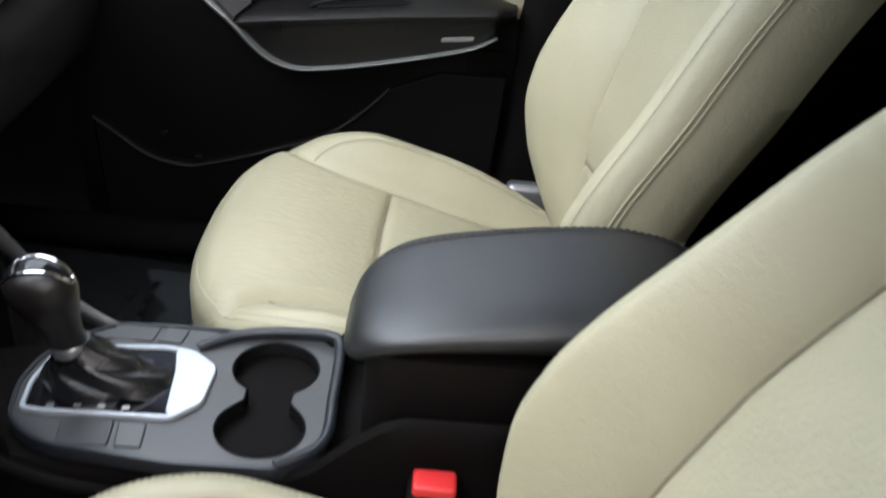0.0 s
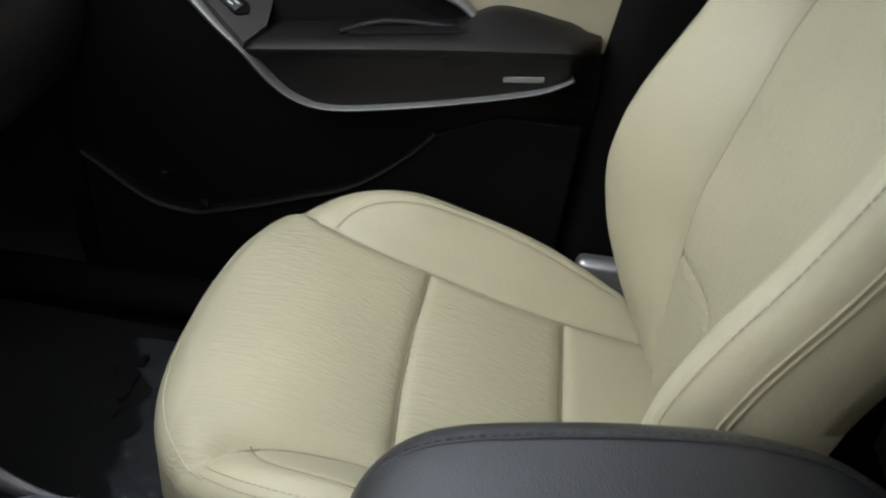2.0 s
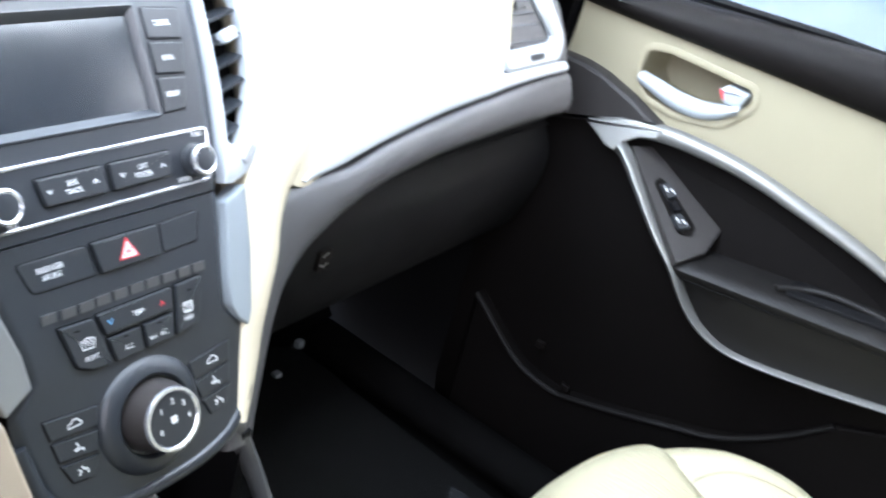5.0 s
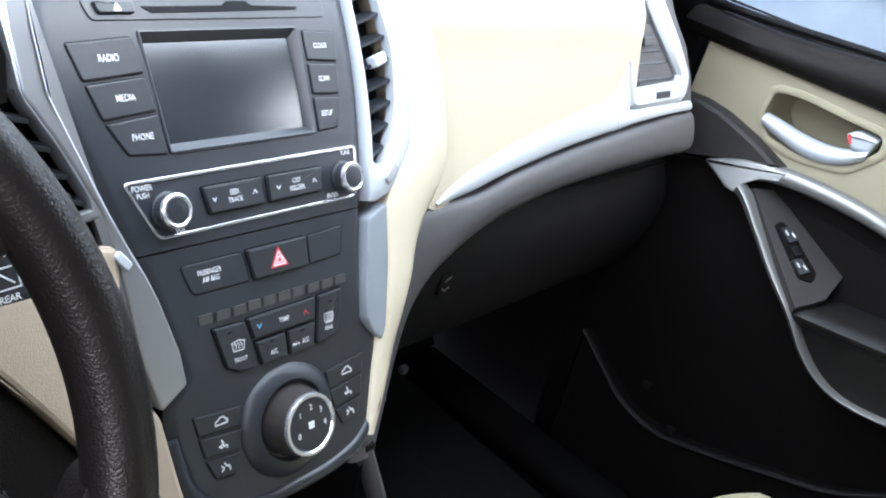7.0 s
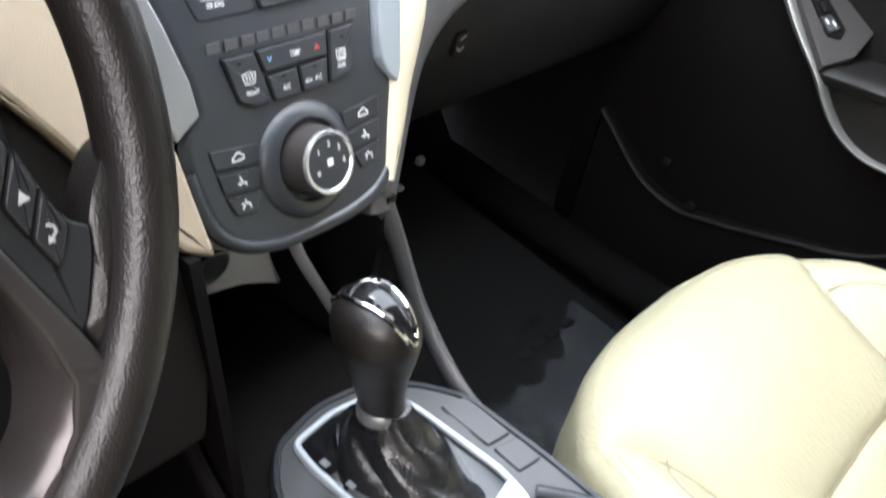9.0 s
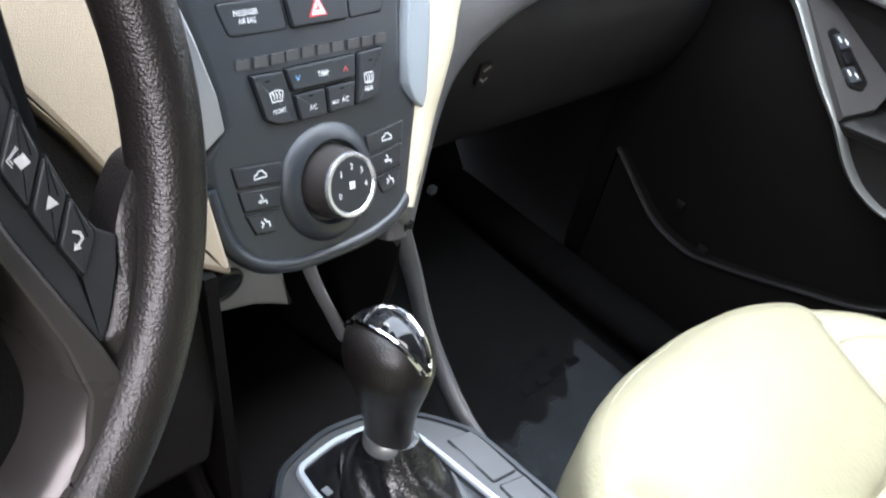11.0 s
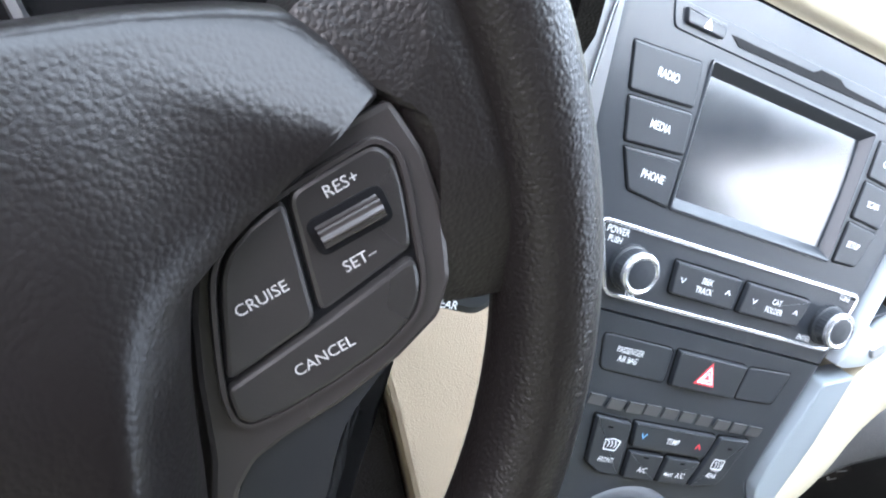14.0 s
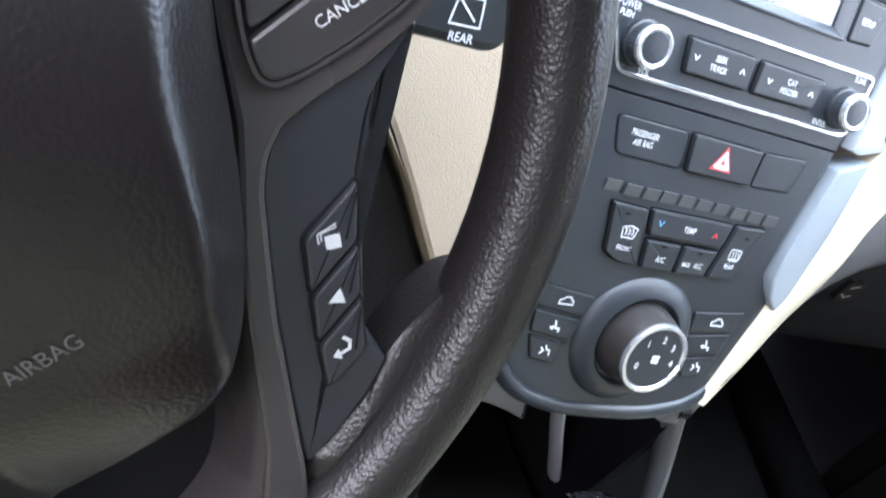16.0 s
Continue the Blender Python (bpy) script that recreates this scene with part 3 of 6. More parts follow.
back_half = table([(0.15, 0.185), (0.22, 0.222), (0.30, 0.246), (0.40, 0.255), (0.55, 0.257), (0.70, 0.25), (0.80, 0.235)])
SEAM = {"k": 1.0}
seam_line = table([(0.15, 0.098), (0.22, 0.106), (0.27, 0.111), (0.32, 0.120), (0.38, 0.127), (0.44, 0.132), (0.50, 0.138), (0.54, 0.147), (0.58, 0.158), (0.70, 0.165), (0.80, 0.165)])


def back_seam(z):
    return min(seam_line(z) * SEAM["k"], 0.176)


Z0, Z1 = 0.15, 0.80


def back_section(z):
    """One level section of the backrest, as points from the rear near edge over the front to the rear far edge."""
    h = back_half(z)
    yi, yb = back_insert(z), back_bolster(z)
    seam = back_seam(z)
    pts = []
    stops = [(-0.93 * h, -seam, 56), (-seam, seam, 100), (seam, 0.93 * h, 56)]
    across = [a + (b - a) * k / m for a, b, m in stops for k in range(m)] + [0.93 * h]
    for x in across:
        a = abs(x)
        if a < seam:
            y = yi + 0.012 * (a / seam)**2 + 0.006 * (1 - (a / seam)**4)
        else:
            q = min(1.0, (a - seam) / (0.225 * h / 0.255 - seam))
            y = yi + 0.012 + (yb - yi - 0.012) * (1 - (1 - q)**1.5) * (0.75 + 0.25 * q)
        if a > 0.225 * h / 0.255:
            e = (a - 0.225 * h / 0.255) / (h - 0.225 * h / 0.255)
            y -= 0.018 * (1 - math.sqrt(max(0, 1 - e * e)))
        pts.append((x, y))
    side = [(h * 0.975, yb - 0.016), (h, yb - 0.032), (h, yb - 0.07), (h * 0.99, yb - 0.10), (h * 0.95, yb - 0.125)]
    return [(-x, y) for x, y in side[::-1]] + pts + side + [(0.0, yb - 0.135 - 0.02)]


def back_mesh(lean, dy0, dz0):
    rows = []
    for k in range(131):
        z = Z0 + (Z1 - Z0) * k / 130
        sec = back_section(z)
        ring = []
        for x, y in sec:
            a = abs(x)
            dy = 0.0
            front = y > back_bolster(z) - 0.014 or a < 0.2
            seam = back_seam(z)
            if front and a < 0.24:
                d = abs(a - seam)
                dy += 0.004 * math.exp(-(d / 0.0035)**2) + 0.003 * math.exp(-(d / 0.010)**2)
                if a < seam:
                    dz = abs(z - (0.360 - 0.16 * a))
                    dy += 0.004 * math.exp(-(dz / 0.004)**2)
            ring.append((SX + x, y - dy, z))
        rows.append(ring)
    top = rows[-1]
    my = sum(p[1] for p in top) / len(top)
    for k in range(1, 7):
        s = math.cos(math.pi / 2 * k / 6.3)
        rows.append([(SX + (p[0] - SX) * (0.75 + 0.25 * s), my + (p[1] - my) * s, Z1 + 0.05 * math.sin(math.pi / 2 * k / 6.3)) for p in top])
    rows = [[leaned(p, lean, dy0, dz0) for p in ring] for ring in rows]
    return loft(rows, True, True, True)


def leaned(p, lean, dy0, dz0):
    """A backrest place tipped back about the hip line by lean degrees and shifted."""
    c, s = math.cos(radians(lean)), math.sin(radians(lean))
    y, z = p[1] + 0.70, p[2] - 0.20
    return (p[0], -0.70 + y * c - z * s + dy0, 0.20 + y * s + z * c + dz0)


def stitches(path, length=0.0042, gap=0.0022, r=0.00055):
    """A row of single stitches along a line, joined in one mesh."""
    bm = bmesh.new()
    p = [Vector(q) for q in path]
    acc = [0.0]
    for a, b in zip(p, p[1:]):
        acc.append(acc[-1] + (b - a).length)
    def place(d):
        k = max(i for i in range(len(p) - 1) if acc[i] <= d)
        return p[k].lerp(p[k + 1], min(1.0, (d - acc[k]) / max(acc[k + 1] - acc[k], 1e-9)))
    d = 0.0
    while d + length < acc[-1]:
        tube([place(d), place(d + length * 0.5), place(d + length)], r, 5, bm=bm)
        d += length + gap
    return bm


def front_seat(lean=0.0, dy0=0.0, dz0=0.0):
    t = thing("front_seat", (SX, -0.5, 0.03), "cream leather front seat with ribbed inserts and stitched bolsters", "seat", "front seats of the car")
    whole = cushion_mesh()
    def in_insert(c):
        x, y = c.x - SX, c.y
        return abs(x) < insert_half(y) and y < -0.235 and c.z > cushion_height(x, y, 1.0) - 0.03
    ins, skin = split_by(whole, in_insert)
    part("cushion", skin, M_cream, t, "smooth cream leather cushion bolsters", 60)
    front, rest = split_by(ins, lambda c: c.y > -0.421)
    mid, rear = split_by(rest, lambda c: c.y > -0.586)
    part("cushion_insert", front, M_insert, t, "cream insert with fine ribs", 60)
    part("cushion_insert", mid, M_insert, t, "cream insert with fine ribs", 60)
    part("cushion_insert", rear, M_cream, t, "smooth cream rear insert", 60)
    back = back_mesh(0.0, 0.0, 0.0)
    bins, bskin = split_by(back, lambda c: abs(c.x - SX) < back_seam(c.z) and c.y > back_insert(c.z) - 0.02 and c.z < 0.79)
    for b in (bins, bskin):
        for v in b.verts:
            v.co = leaned(v.co, lean, dy0, dz0)
    part("backrest", bskin, M_cream, t, "cream leather backrest bolsters", 60)
    part("backrest_insert", bins, M_insert, t, "cream ribbed backrest insert", 60)
    # sewn seams of the cushion and the backrest, dark cords painting in groove shadow
    out = seat_outline()[::4]
    for line in CUSHION_SEAMS:
        pts = []
        for x, y in line:
            if y < -0.285:
                d = min(math.hypot(x - a, y - b) for a, b in out)
                pts.append((SX + x, y, cushion_height(x, y, d) - (0.0012 if line in ARC_SEAMS else 0.0058)))
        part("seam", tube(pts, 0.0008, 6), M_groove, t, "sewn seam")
    # piped front edge
    pts = []
    for x, y in seat_outline():
        if y > -0.275:
            k = 1 - 0.010 / math.hypot(x, y + 0.46)
            pts.append((SX + x * k, -0.46 + (y + 0.46) * k, cushion_height(x * k, -0.46 + (y + 0.46) * k, 0.0093) + 0.0002))
    pts.sort()
    part("piping", tube(pts, 0.0009, 6), M_cream, t, "piped front edge")
    for s in (1, -1):
        pts = [leaned((SX + s * back_seam(z), back_insert(z) + 0.0075, z), lean, dy0, dz0) for z in (0.20 + 0.56 * k / 40 for k in range(41))]
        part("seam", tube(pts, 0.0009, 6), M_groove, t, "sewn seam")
    pts = [leaned((SX + x, back_insert(0.36 - 0.16 * abs(x)) + 0.012 * (x / 0.12)**2 + 0.006 * (1 - (x / 0.12)**4) - 0.0032, 0.36 - 0.16 * abs(x)), lean, dy0, dz0) for x in (-0.12 + 0.01 * k for k in range(25))]
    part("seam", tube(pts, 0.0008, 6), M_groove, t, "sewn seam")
    # stitched edge and twin welts on each flank
    for s in (1, -1):
        edge, w1, w2 = [], [], []
        for k in range(60):
            z = 0.24 + 0.52 * k / 59
            h, yb = back_half(z), back_bolster(z)
            edge.append((SX + s * (h * 0.945), yb - 0.0045, z))
            w1.append((SX + s * (h + 0.0005), yb - 0.036, z))
            w2.append((SX + s * (h + 0.0005), yb - 0.0425, z))
        edge, w1, w2 = ([leaned(p, lean, dy0, dz0) for p in q] for q in (edge, w1, w2))
        part("edge_stitching", stitches(edge, 0.0055, 0.0018, 0.00042), M_stitch, t, "pale edge stitching")
        part("welt", tube(w1, 0.0011, 6), M_cream, t)
        part("welt", tube(w2, 0.0011, 6), M_cream, t)
        # double row of stitches over the cushion's flank
        for inset in (0.011, 0.018):
            line = []
            for x, y in seat_outline():
                if s * x > 0.13 and -0.60 < y < -0.262:
                    k = 1 - inset / math.hypot(x, y + 0.46)
                    px, py = x * k, -0.46 + (y + 0.46) * k
                    line.append((SX + px, py, cushion_height(px, py, inset * 0.93) + 0.0004))
            line.sort(key=lambda q: -q[1])
            part("flank_stitching", stitches(line, 0.0042, 0.0020, 0.00055), M_stitch, t)
    # base frame and rail
    part("base", block(SX - 0.20, -0.70, 0.05, SX + 0.20, -0.27, 0.17, 0.02), M_dark, t, "black plastic seat base")
    for s in (-0.17, 0.17):
        part("rail", block(SX + s - 0.02, -0.78, 0.03, SX + s + 0.02, -0.24, 0.055, 0.005), M_silver_dark, t, "steel seat rail")
    part("recliner_cover", block(SX + 0.255, -0.74, 0.13, SX + 0.285, -0.60, 0.22, 0.012), M_silver_dark, t, "grey recliner cover")
    return t


seat = front_seat()
SEAM["k"] = 1.28
driver = front_seat(14.0, 0.045, 0.0)
driver.location = (SX - 0.765, -0.5 + 0.055, 0.03 + 0.05)


def rear_bench():
    """The cream rear bench: one cushion and one leaning backrest."""
    t = thing("rear_bench", (0, -1.25, 0.03), "cream leather rear bench behind the front seats", "seat")
    rows = []
    for k in range(25):
        a = k / 24
        y = -0.965 - 0.50 * a
        top = 0.415 - 0.05 * a - 0.05 * (1 - a)**8
        w = 0.545 - 0.06 * (1 - a)**6
        rows.append([(x * w, y, 0.12 if e else top - 0.05 * abs(x)**6 + 0.008 * math.cos(3 * x)) for x, e in
                     [(-1, 1)] + [(-1 + 2 * i / 30, 0) for i in range(31)] + [(1, 1)]])
    part("cushion", loft(rows, True, True, True), M_cream, t, "", 60)
    rows = []
    for k in range(21):
        a = k / 20
        z = 0.34 + 0.46 * a
        w = 0.55 - 0.05 * a**6
        rows.append([(x * w, (-1.40 if not e else -1.55) - 0.16 * a - 0.03 * abs(x)**6 - 0.03 * a**6, z) for x, e in
                     [(-1, 1)] + [(-1 + 2 * i / 30, 0) for i in range(31)] + [(1, 1)]])
    part("backrest", loft(rows, True, True, True), M_cream, t, "", 60)
    part("base", block(-0.50, -1.45, 0.03, 0.50, -1.03, 0.16, 0.02), M_dark, t, "black seat base")
    return t


rear_bench()

# ---- centre stack: audio and climate controls ----
prof = table([(0.40, -0.102), (0.44, -0.082), (0.47, -0.067), (0.50, -0.0525), (0.54, -0.036), (0.577, -0.017), (0.618, 0.004),
              (0.651, 0.024), (0.685, 0.047), (0.72, 0.075), (0.76, 0.11)])


def fS(u, v, h):
    """A place on the stack's curved face: u across, v height, h proud of it."""
    p = (prof(v + 0.004) - prof(v - 0.004)) / 0.008
    k = math.hypot(1, p)
    return (u, prof(v) - h / k, v + h * p / k)


STACK_Z = [0.446, 0.449, 0.455, 0.470, 0.50, 0.516, 0.5285, 0.545, 0.583, 0.60, 0.622, 0.653, 0.675, 0.70, 0.722]
stack_left = lambda z: float(np.interp(z, STACK_Z, [0.020, 0.042, 0.060, 0.076, 0.084, 0.0855, 0.0705, 0.0725, 0.084, 0.092, 0.101, 0.112, 0.1195, 0.119, 0.116]))
stack_right = lambda z: float(np.interp(z, STACK_Z, [0.020, 0.042, 0.060, 0.076, 0.084, 0.0855, 0.0705, 0.0715, 0.0785, 0.0815, 0.086, 0.0915, 0.095, 0.098, 0.100]))
SCREEN_O = [(-0.0625, 0.6990), (0.0510, 0.6990), (0.0500, 0.6422), (-0.0585, 0.6422)]


def screen_sink(u, v):
    """Depth of the screen's well under the panel face."""
    if not 0.6442 < v < 0.6970:
        return 0.0
    f = (v - 0.6422) / 0.0568
    return 0.0055 if -0.0565 - 0.004 * f < u < 0.0480 + 0.001 * f else 0.0


def stack_sheet(z0, z1, h, rows=26):
    def f(s, t):
        z = z0 + (z1 - z0) * t
        u = -stack_left(z) + (stack_left(z) + stack_right(z)) * s
        return fS(u, z, h - 0.0035 * max(0, abs(2 * s - 1) - 0.94) / 0.06 - screen_sink(u, z))
    return thick(sheet(110, rows, f), 0.012)


stack = thing("centre_stack", (0, 0.03, 0.45), "satin black centre stack with audio and climate controls", "control panel")
part("lower_panel", stack_sheet(0.4455, 0.5965, 0.0, 34), M_panel, stack)
part("upper_panel", stack_sheet(0.5975, 0.7235, 0.0, 66), M_panel, stack)
part("backing", loft([[(stack_right(z) - 0.004 if s > 0 else 0.004 - stack_left(z), prof(z) + y, z) for s, y in ((-1, 0.016), (1, 0.016), (1, 0.09), (-1, 0.09))]
                      for z in np.linspace(0.447, 0.722, 20)], True, True, True), M_dark, stack)
# rolled lower lip
lip = [fS(s * stack_right(z), z, -0.002) for s, z in ((-1, 0.50), (-1, 0.470), (-1, 0.455), (-1, 0.449), (-1, 0.446), (1, 0.446), (1, 0.449), (1, 0.455), (1, 0.470), (1, 0.50))]
part("lip", tube(curve_pts(lip, 6), 0.005, 10), M_panel, stack)


def flat_on(cu, cv, match=False):
    """A flat face square to the stack at (cu, cv); with match, v stays the height on the curved face."""
    o = Vector(fS(cu, cv, 0))
    nrm = (Vector(fS(cu, cv, 0.01)) - o).normalized()
    up = nrm.cross(Vector((1, 0, 0)))
    up = up if up.z > 0 else -up
    k = 1 / up.z if match else 1.0
    return lambda u, v, h: tuple(o + Vector((u - cu, 0, 0)) + up * (v - cv) * k + nrm * h)


def key(name, pts, parent, h=0.0018, material=None, r=0.002, gap=0.0008, label="", f=fS):
    """A key with a dark gap round it."""
    o = rounded(pts, r)
    f = flat_on(sum(p[0] for p in pts) / len(pts), sum(p[1] for p in pts) / len(pts), True)
    part("gap", plate(o, f, -0.003, 0.0003, 0.0001), M_dark, parent)
    ob = part(name, plate(shrink(o, gap), f, -0.003, h, 0.0007), material or M_button, parent, label)
    KEY_FACE[ob.name] = f
    return ob


def label_on(text, size, u, v, ob, h=0.0021, turn=0.0, f=fS, material=None, bold=0.00002, thin=0.9):
    return writing(text, size, u, v, f, h, material or M_white, ob, turn, "lettering", bold, thin)


# audio keys left and right of the screen
for text, pts in (("RADIO", [(-0.1055, 0.6945), (-0.0665, 0.6965), (-0.0635, 0.6798), (-0.1003, 0.6776)]),
                  ("MEDIA", [(-0.0999, 0.6766), (-0.0633, 0.6788), (-0.0607, 0.6626), (-0.0940, 0.6603)]),
                  ("PHONE", [(-0.0936, 0.6593), (-0.0605, 0.6616), (-0.0590, 0.6422), (-0.0835, 0.6440)])):
    k = key("audio_key", pts, stack, 0.0012, gap=0.0005, label="black audio key")
    cx, cy = sum(p[0] for p in pts) / 4, sum(p[1] for p in pts) / 4
    label_on(text, 0.0044, cx + 0.0010, cy, k, 0.0015)
for text, pts in (("CLOCK", [(0.0545, 0.697), (0.0835, 0.6955), (0.0795, 0.6795), (0.0535, 0.681)]),
                  ("SCAN", [(0.0533, 0.6801), (0.0792, 0.6786), (0.0755, 0.6622), (0.0525, 0.6632)]),
                  ("SETUP", [(0.0523, 0.6622), (0.0752, 0.6612), (0.0690, 0.6440), (0.0515, 0.6432)])):
    k = key("audio_key", pts, stack, 0.0012, gap=0.0005, label="black audio key")
    cx, cy = sum(p[0] for p in pts) / 4, sum(p[1] for p in pts) / 4
    label_on(text, 0.0038, cx - 0.001, cy, k, 0.0015)

# screen in its sunk frame
so = rounded(SCREEN_O, 0.0025)
rings = [[fS(u, v, -0.001) for u, v in so], [fS(u, v, 0.0012) for u, v in shrink(so, 0.0003)], [fS(u, v, 0.0014) for u, v in shrink(so, 0.0012)],
         [fS(u, v, 0.0004) for u, v in shrink(so, 0.0022)], [fS(u, v, -0.0046) for u, v in shrink(so, 0.0052)]]
display = part("screen_frame", loft(rings), M_panel, stack, "black sloping screen surround")
bm = sheet(8, 8, lambda s, t: fS((-0.0550 - 0.005 * t) + (0.1030 + 0.006 * t) * s, 0.646 + 0.050 * t, -0.0044))
part("screen", bm, M_screen, display, "switched-off glossy display")
# disc slot and eject key
part("slot_frame", plate(rounded([(-0.091, 0.7125), (0.078, 0.7125), (0.078, 0.7030), (-0.087, 0.7030)], 0.003), fS, -0.001, 0.0008, 0.0004), M_panel, stack)
slot = part("disc_slot", plate([(-0.056, 0.7088), (-0.002, 0.7092), (0.002, 0.7112), (0.016, 0.7112), (0.020, 0.7092), (0.056, 0.7084), (0.054, 0.7068), (-0.050, 0.7058)],
                               fS, -0.001, 0.0012, 0.0002), M_dark, stack, "black disc slot")
ej = key("eject_key", [(-0.0855, 0.7115), (-0.060, 0.7115), (-0.060, 0.7048), (-0.083, 0.7048)], stack, 0.003)
filled([(-0.0735, 0.7075), (-0.0695, 0.7075), (-0.0715, 0.7100)], fS, 0.0033, M_white, ej)
strokes([[(-0.0735, 0.7067), (-0.0695, 0.7067)]], 0.0008, fS, 0.0033, M_white, ej)

# silver frame round the tuning row
bo = rounded([(-0.0915, 0.6325), (0.0815, 0.6335), (0.0765, 0.6040), (-0.0745, 0.6030)], 0.005, 6)
part("tuning_frame", frame_ring(bo, shrink(bo, 0.0017), fS, -0.0005, 0.0014), M_bright, stack, "bright silver frame")
for text, a, pts in (("SEEK\nTRACK", -0.0222, [(-0.0438, 0.6255), (-0.0010, 0.6255), (-0.0004, 0.6105), (-0.0405, 0.6105)]),
                     ("CAT\nFOLDER", 0.0250, [(0.0028, 0.6255), (0.0482, 0.6255), (0.0452, 0.6110), (0.0030, 0.6105)])):
    k = key("rocker_key", pts, stack, 0.0030, label="black rocker key")
    lines = text.split("\n")
    label_on(lines[0], 0.0037, a, 0.6199, k, 0.0033)
    label_on(lines[1], 0.0037, a, 0.6159, k, 0.0033)
    for s in (-1, 1):
        c = a + s * 0.0145
        strokes([[(c - 0.0014, 0.6180 - s * 0.0008), (c, 0.6180 + s * 0.0010), (c + 0.0014, 0.6180 - s * 0.0008)]], 0.0006, fS, 0.0033, M_white, k)


def round_knob(name, cu, cv, rings, material, parent, ridges=0, n=40, label="", f=fS):
    rr = []
    for h, r in rings:
        rr.append([f(cu + r * (1 + (0.03 if ridges and k % 2 else 0)) * math.cos(2 * math.pi * k / n),
                     cv + r * (1 + (0.03 if ridges and k % 2 else 0)) * math.sin(2 * math.pi * k / n), h) for k in range(n)])
    return part(name, loft(rr, True, True, True), material, parent, label)


for cu in (-0.0665, 0.0665):
    ff = flat_on(cu, 0.6165)
    k = round_knob("tuning_knob", cu, 0.6165, ((-0.002, 0.0108), (0.002, 0.0105), (0.0025, 0.0094), (0.0080, 0.0090)), M_button, stack, 1, 64, "black ridged knob", ff)
    round_knob("knob_ring", cu, 0.6165, ((0.0078, 0.0090), (0.0086, 0.0098), (0.0104, 0.0096), (0.0112, 0.0084), (0.0106, 0.0074)), M_bright, k, 0, 48, "silver ring", ff)
    round_knob("knob_face", cu, 0.6165, ((0.0098, 0.0076), (0.0106, 0.0070), (0.0109, 0.003)), M_panel, k, 0, 40, "grey face", ff)
label_on("POWER", 0.0040, -0.0795, 0.6288, stack, 0.0005)
label_on("PUSH", 0.0036, -0.0795, 0.6253, stack, 0.0005)
label_on("VOL", 0.0040, -0.060, 0.6062, stack, 0.0005)
label_on("ENTER", 0.0036, 0.0555, 0.6075, stack, 0.0005)
label_on("TUNE", 0.0036, 0.0715, 0.6300, stack, 0.0005)

# switch row
k = key("airbag_lamp", [(-0.0650, 0.5885), (-0.0205, 0.5885), (-0.0175, 0.5712), (-0.0585, 0.5715)], stack, 0.0006, M_panel, 0.004, 0.0005, "black airbag warning lens")
label_on("PASSENGER", 0.0039, -0.0455, 0.5822, k, 0.0009, thin=0.8)
label_on("AIR BAG", 0.0039, -0.0450, 0.5783, k, 0.0009, thin=0.8)
k = key("hazard_switch", [(-0.0195, 0.5890), (0.0275, 0.5890), (0.0275, 0.5712), (-0.0160, 0.5712)], stack, 0.0030, label="black hazard switch with red triangle")
tri_pts = [(-0.0035, 0.5755), (0.0105, 0.5755), (0.0035, 0.5868)]
filled(tri_pts, fS, 0.0033, M_redmark, k)
inner = shrink(tri_pts, 0.0016)
strokes([inner + inner[:1]], 0.0008, fS, 0.0036, M_white, k)
inner = shrink(tri_pts, 0.0031)
strokes([inner + inner[:1]], 0.0006, fS, 0.0036, M_white, k)
key("blank_switch", [(0.0295, 0.5885), (0.0610, 0.5900), (0.0570, 0.5722), (0.0295, 0.5712)], stack, 0.0006, M_panel, 0.003, 0.0005, "blank black switch cover")

# row of small scale facets
for i in range(10):
    c = -0.0525 + 0.01165 * i
    z0 = 0.5585
    bm = bmesh.new()
    w = 0.0046
    bm.faces.new([bm.verts.new(fS(a, b, h)) for a, b, h in ((c - w, z0 - 0.0025, 0.0004), (c + w, z0 - 0.0025, 0.0004), (c + w, z0 + 0.0025, 0.0013), (c - w, z0 + 0.0025, 0.0013))])
    thick(bm, 0.001)
    part("scale_facet", bm, M_console, stack)

# climate keys
def climate(pts, name="climate_key", h=0.0028):
    return key(name, pts, stack, h, label="black climate key")


k = climate([(-0.0505, 0.5535), (-0.0275, 0.5528), (-0.0205, 0.5243), (-0.0345, 0.5250), (-0.0435, 0.5290)])
label_on("FRONT", 0.0036, -0.0335, 0.5325, k, 0.0031, thin=0.8)
shield = [(-0.0392, 0.5425), (-0.0380, 0.5378), (-0.0310, 0.5378), (-0.0298, 0.5425), (-0.0345, 0.5436)]
strokes([shield + shield[:1]] + [[(x, 0.5392), (x + 0.0006, 0.5408), (x - 0.0006, 0.5422)] for x in (-0.0366, -0.0345, -0.0324)], 0.0006, fS, 0.0031, M_white, k)
filled(rect(-0.0415, 0.5484, -0.0383, 0.5493), fS, 0.0031, M_dark, k, "lamp")
k = climate([(-0.0262, 0.5533), (0.0292, 0.5537), (0.0272, 0.5405), (-0.0222, 0.5402)])
label_on("TEMP", 0.0041, 0.0015, 0.5465, k, 0.0031, thin=0.85)
strokes([[(-0.0193, 0.5482), (-0.0178, 0.5460), (-0.0163, 0.5482)]], 0.0007, fS, 0.0031, M_blue, k)
strokes([[(0.0175, 0.5455), (0.0190, 0.5477), (0.0205, 0.5455)]], 0.0007, fS, 0.0031, M_redmark, k)
k = climate([(-0.0218, 0.5392), (0.0020, 0.5395), (0.0030, 0.5240), (-0.0180, 0.5240)])
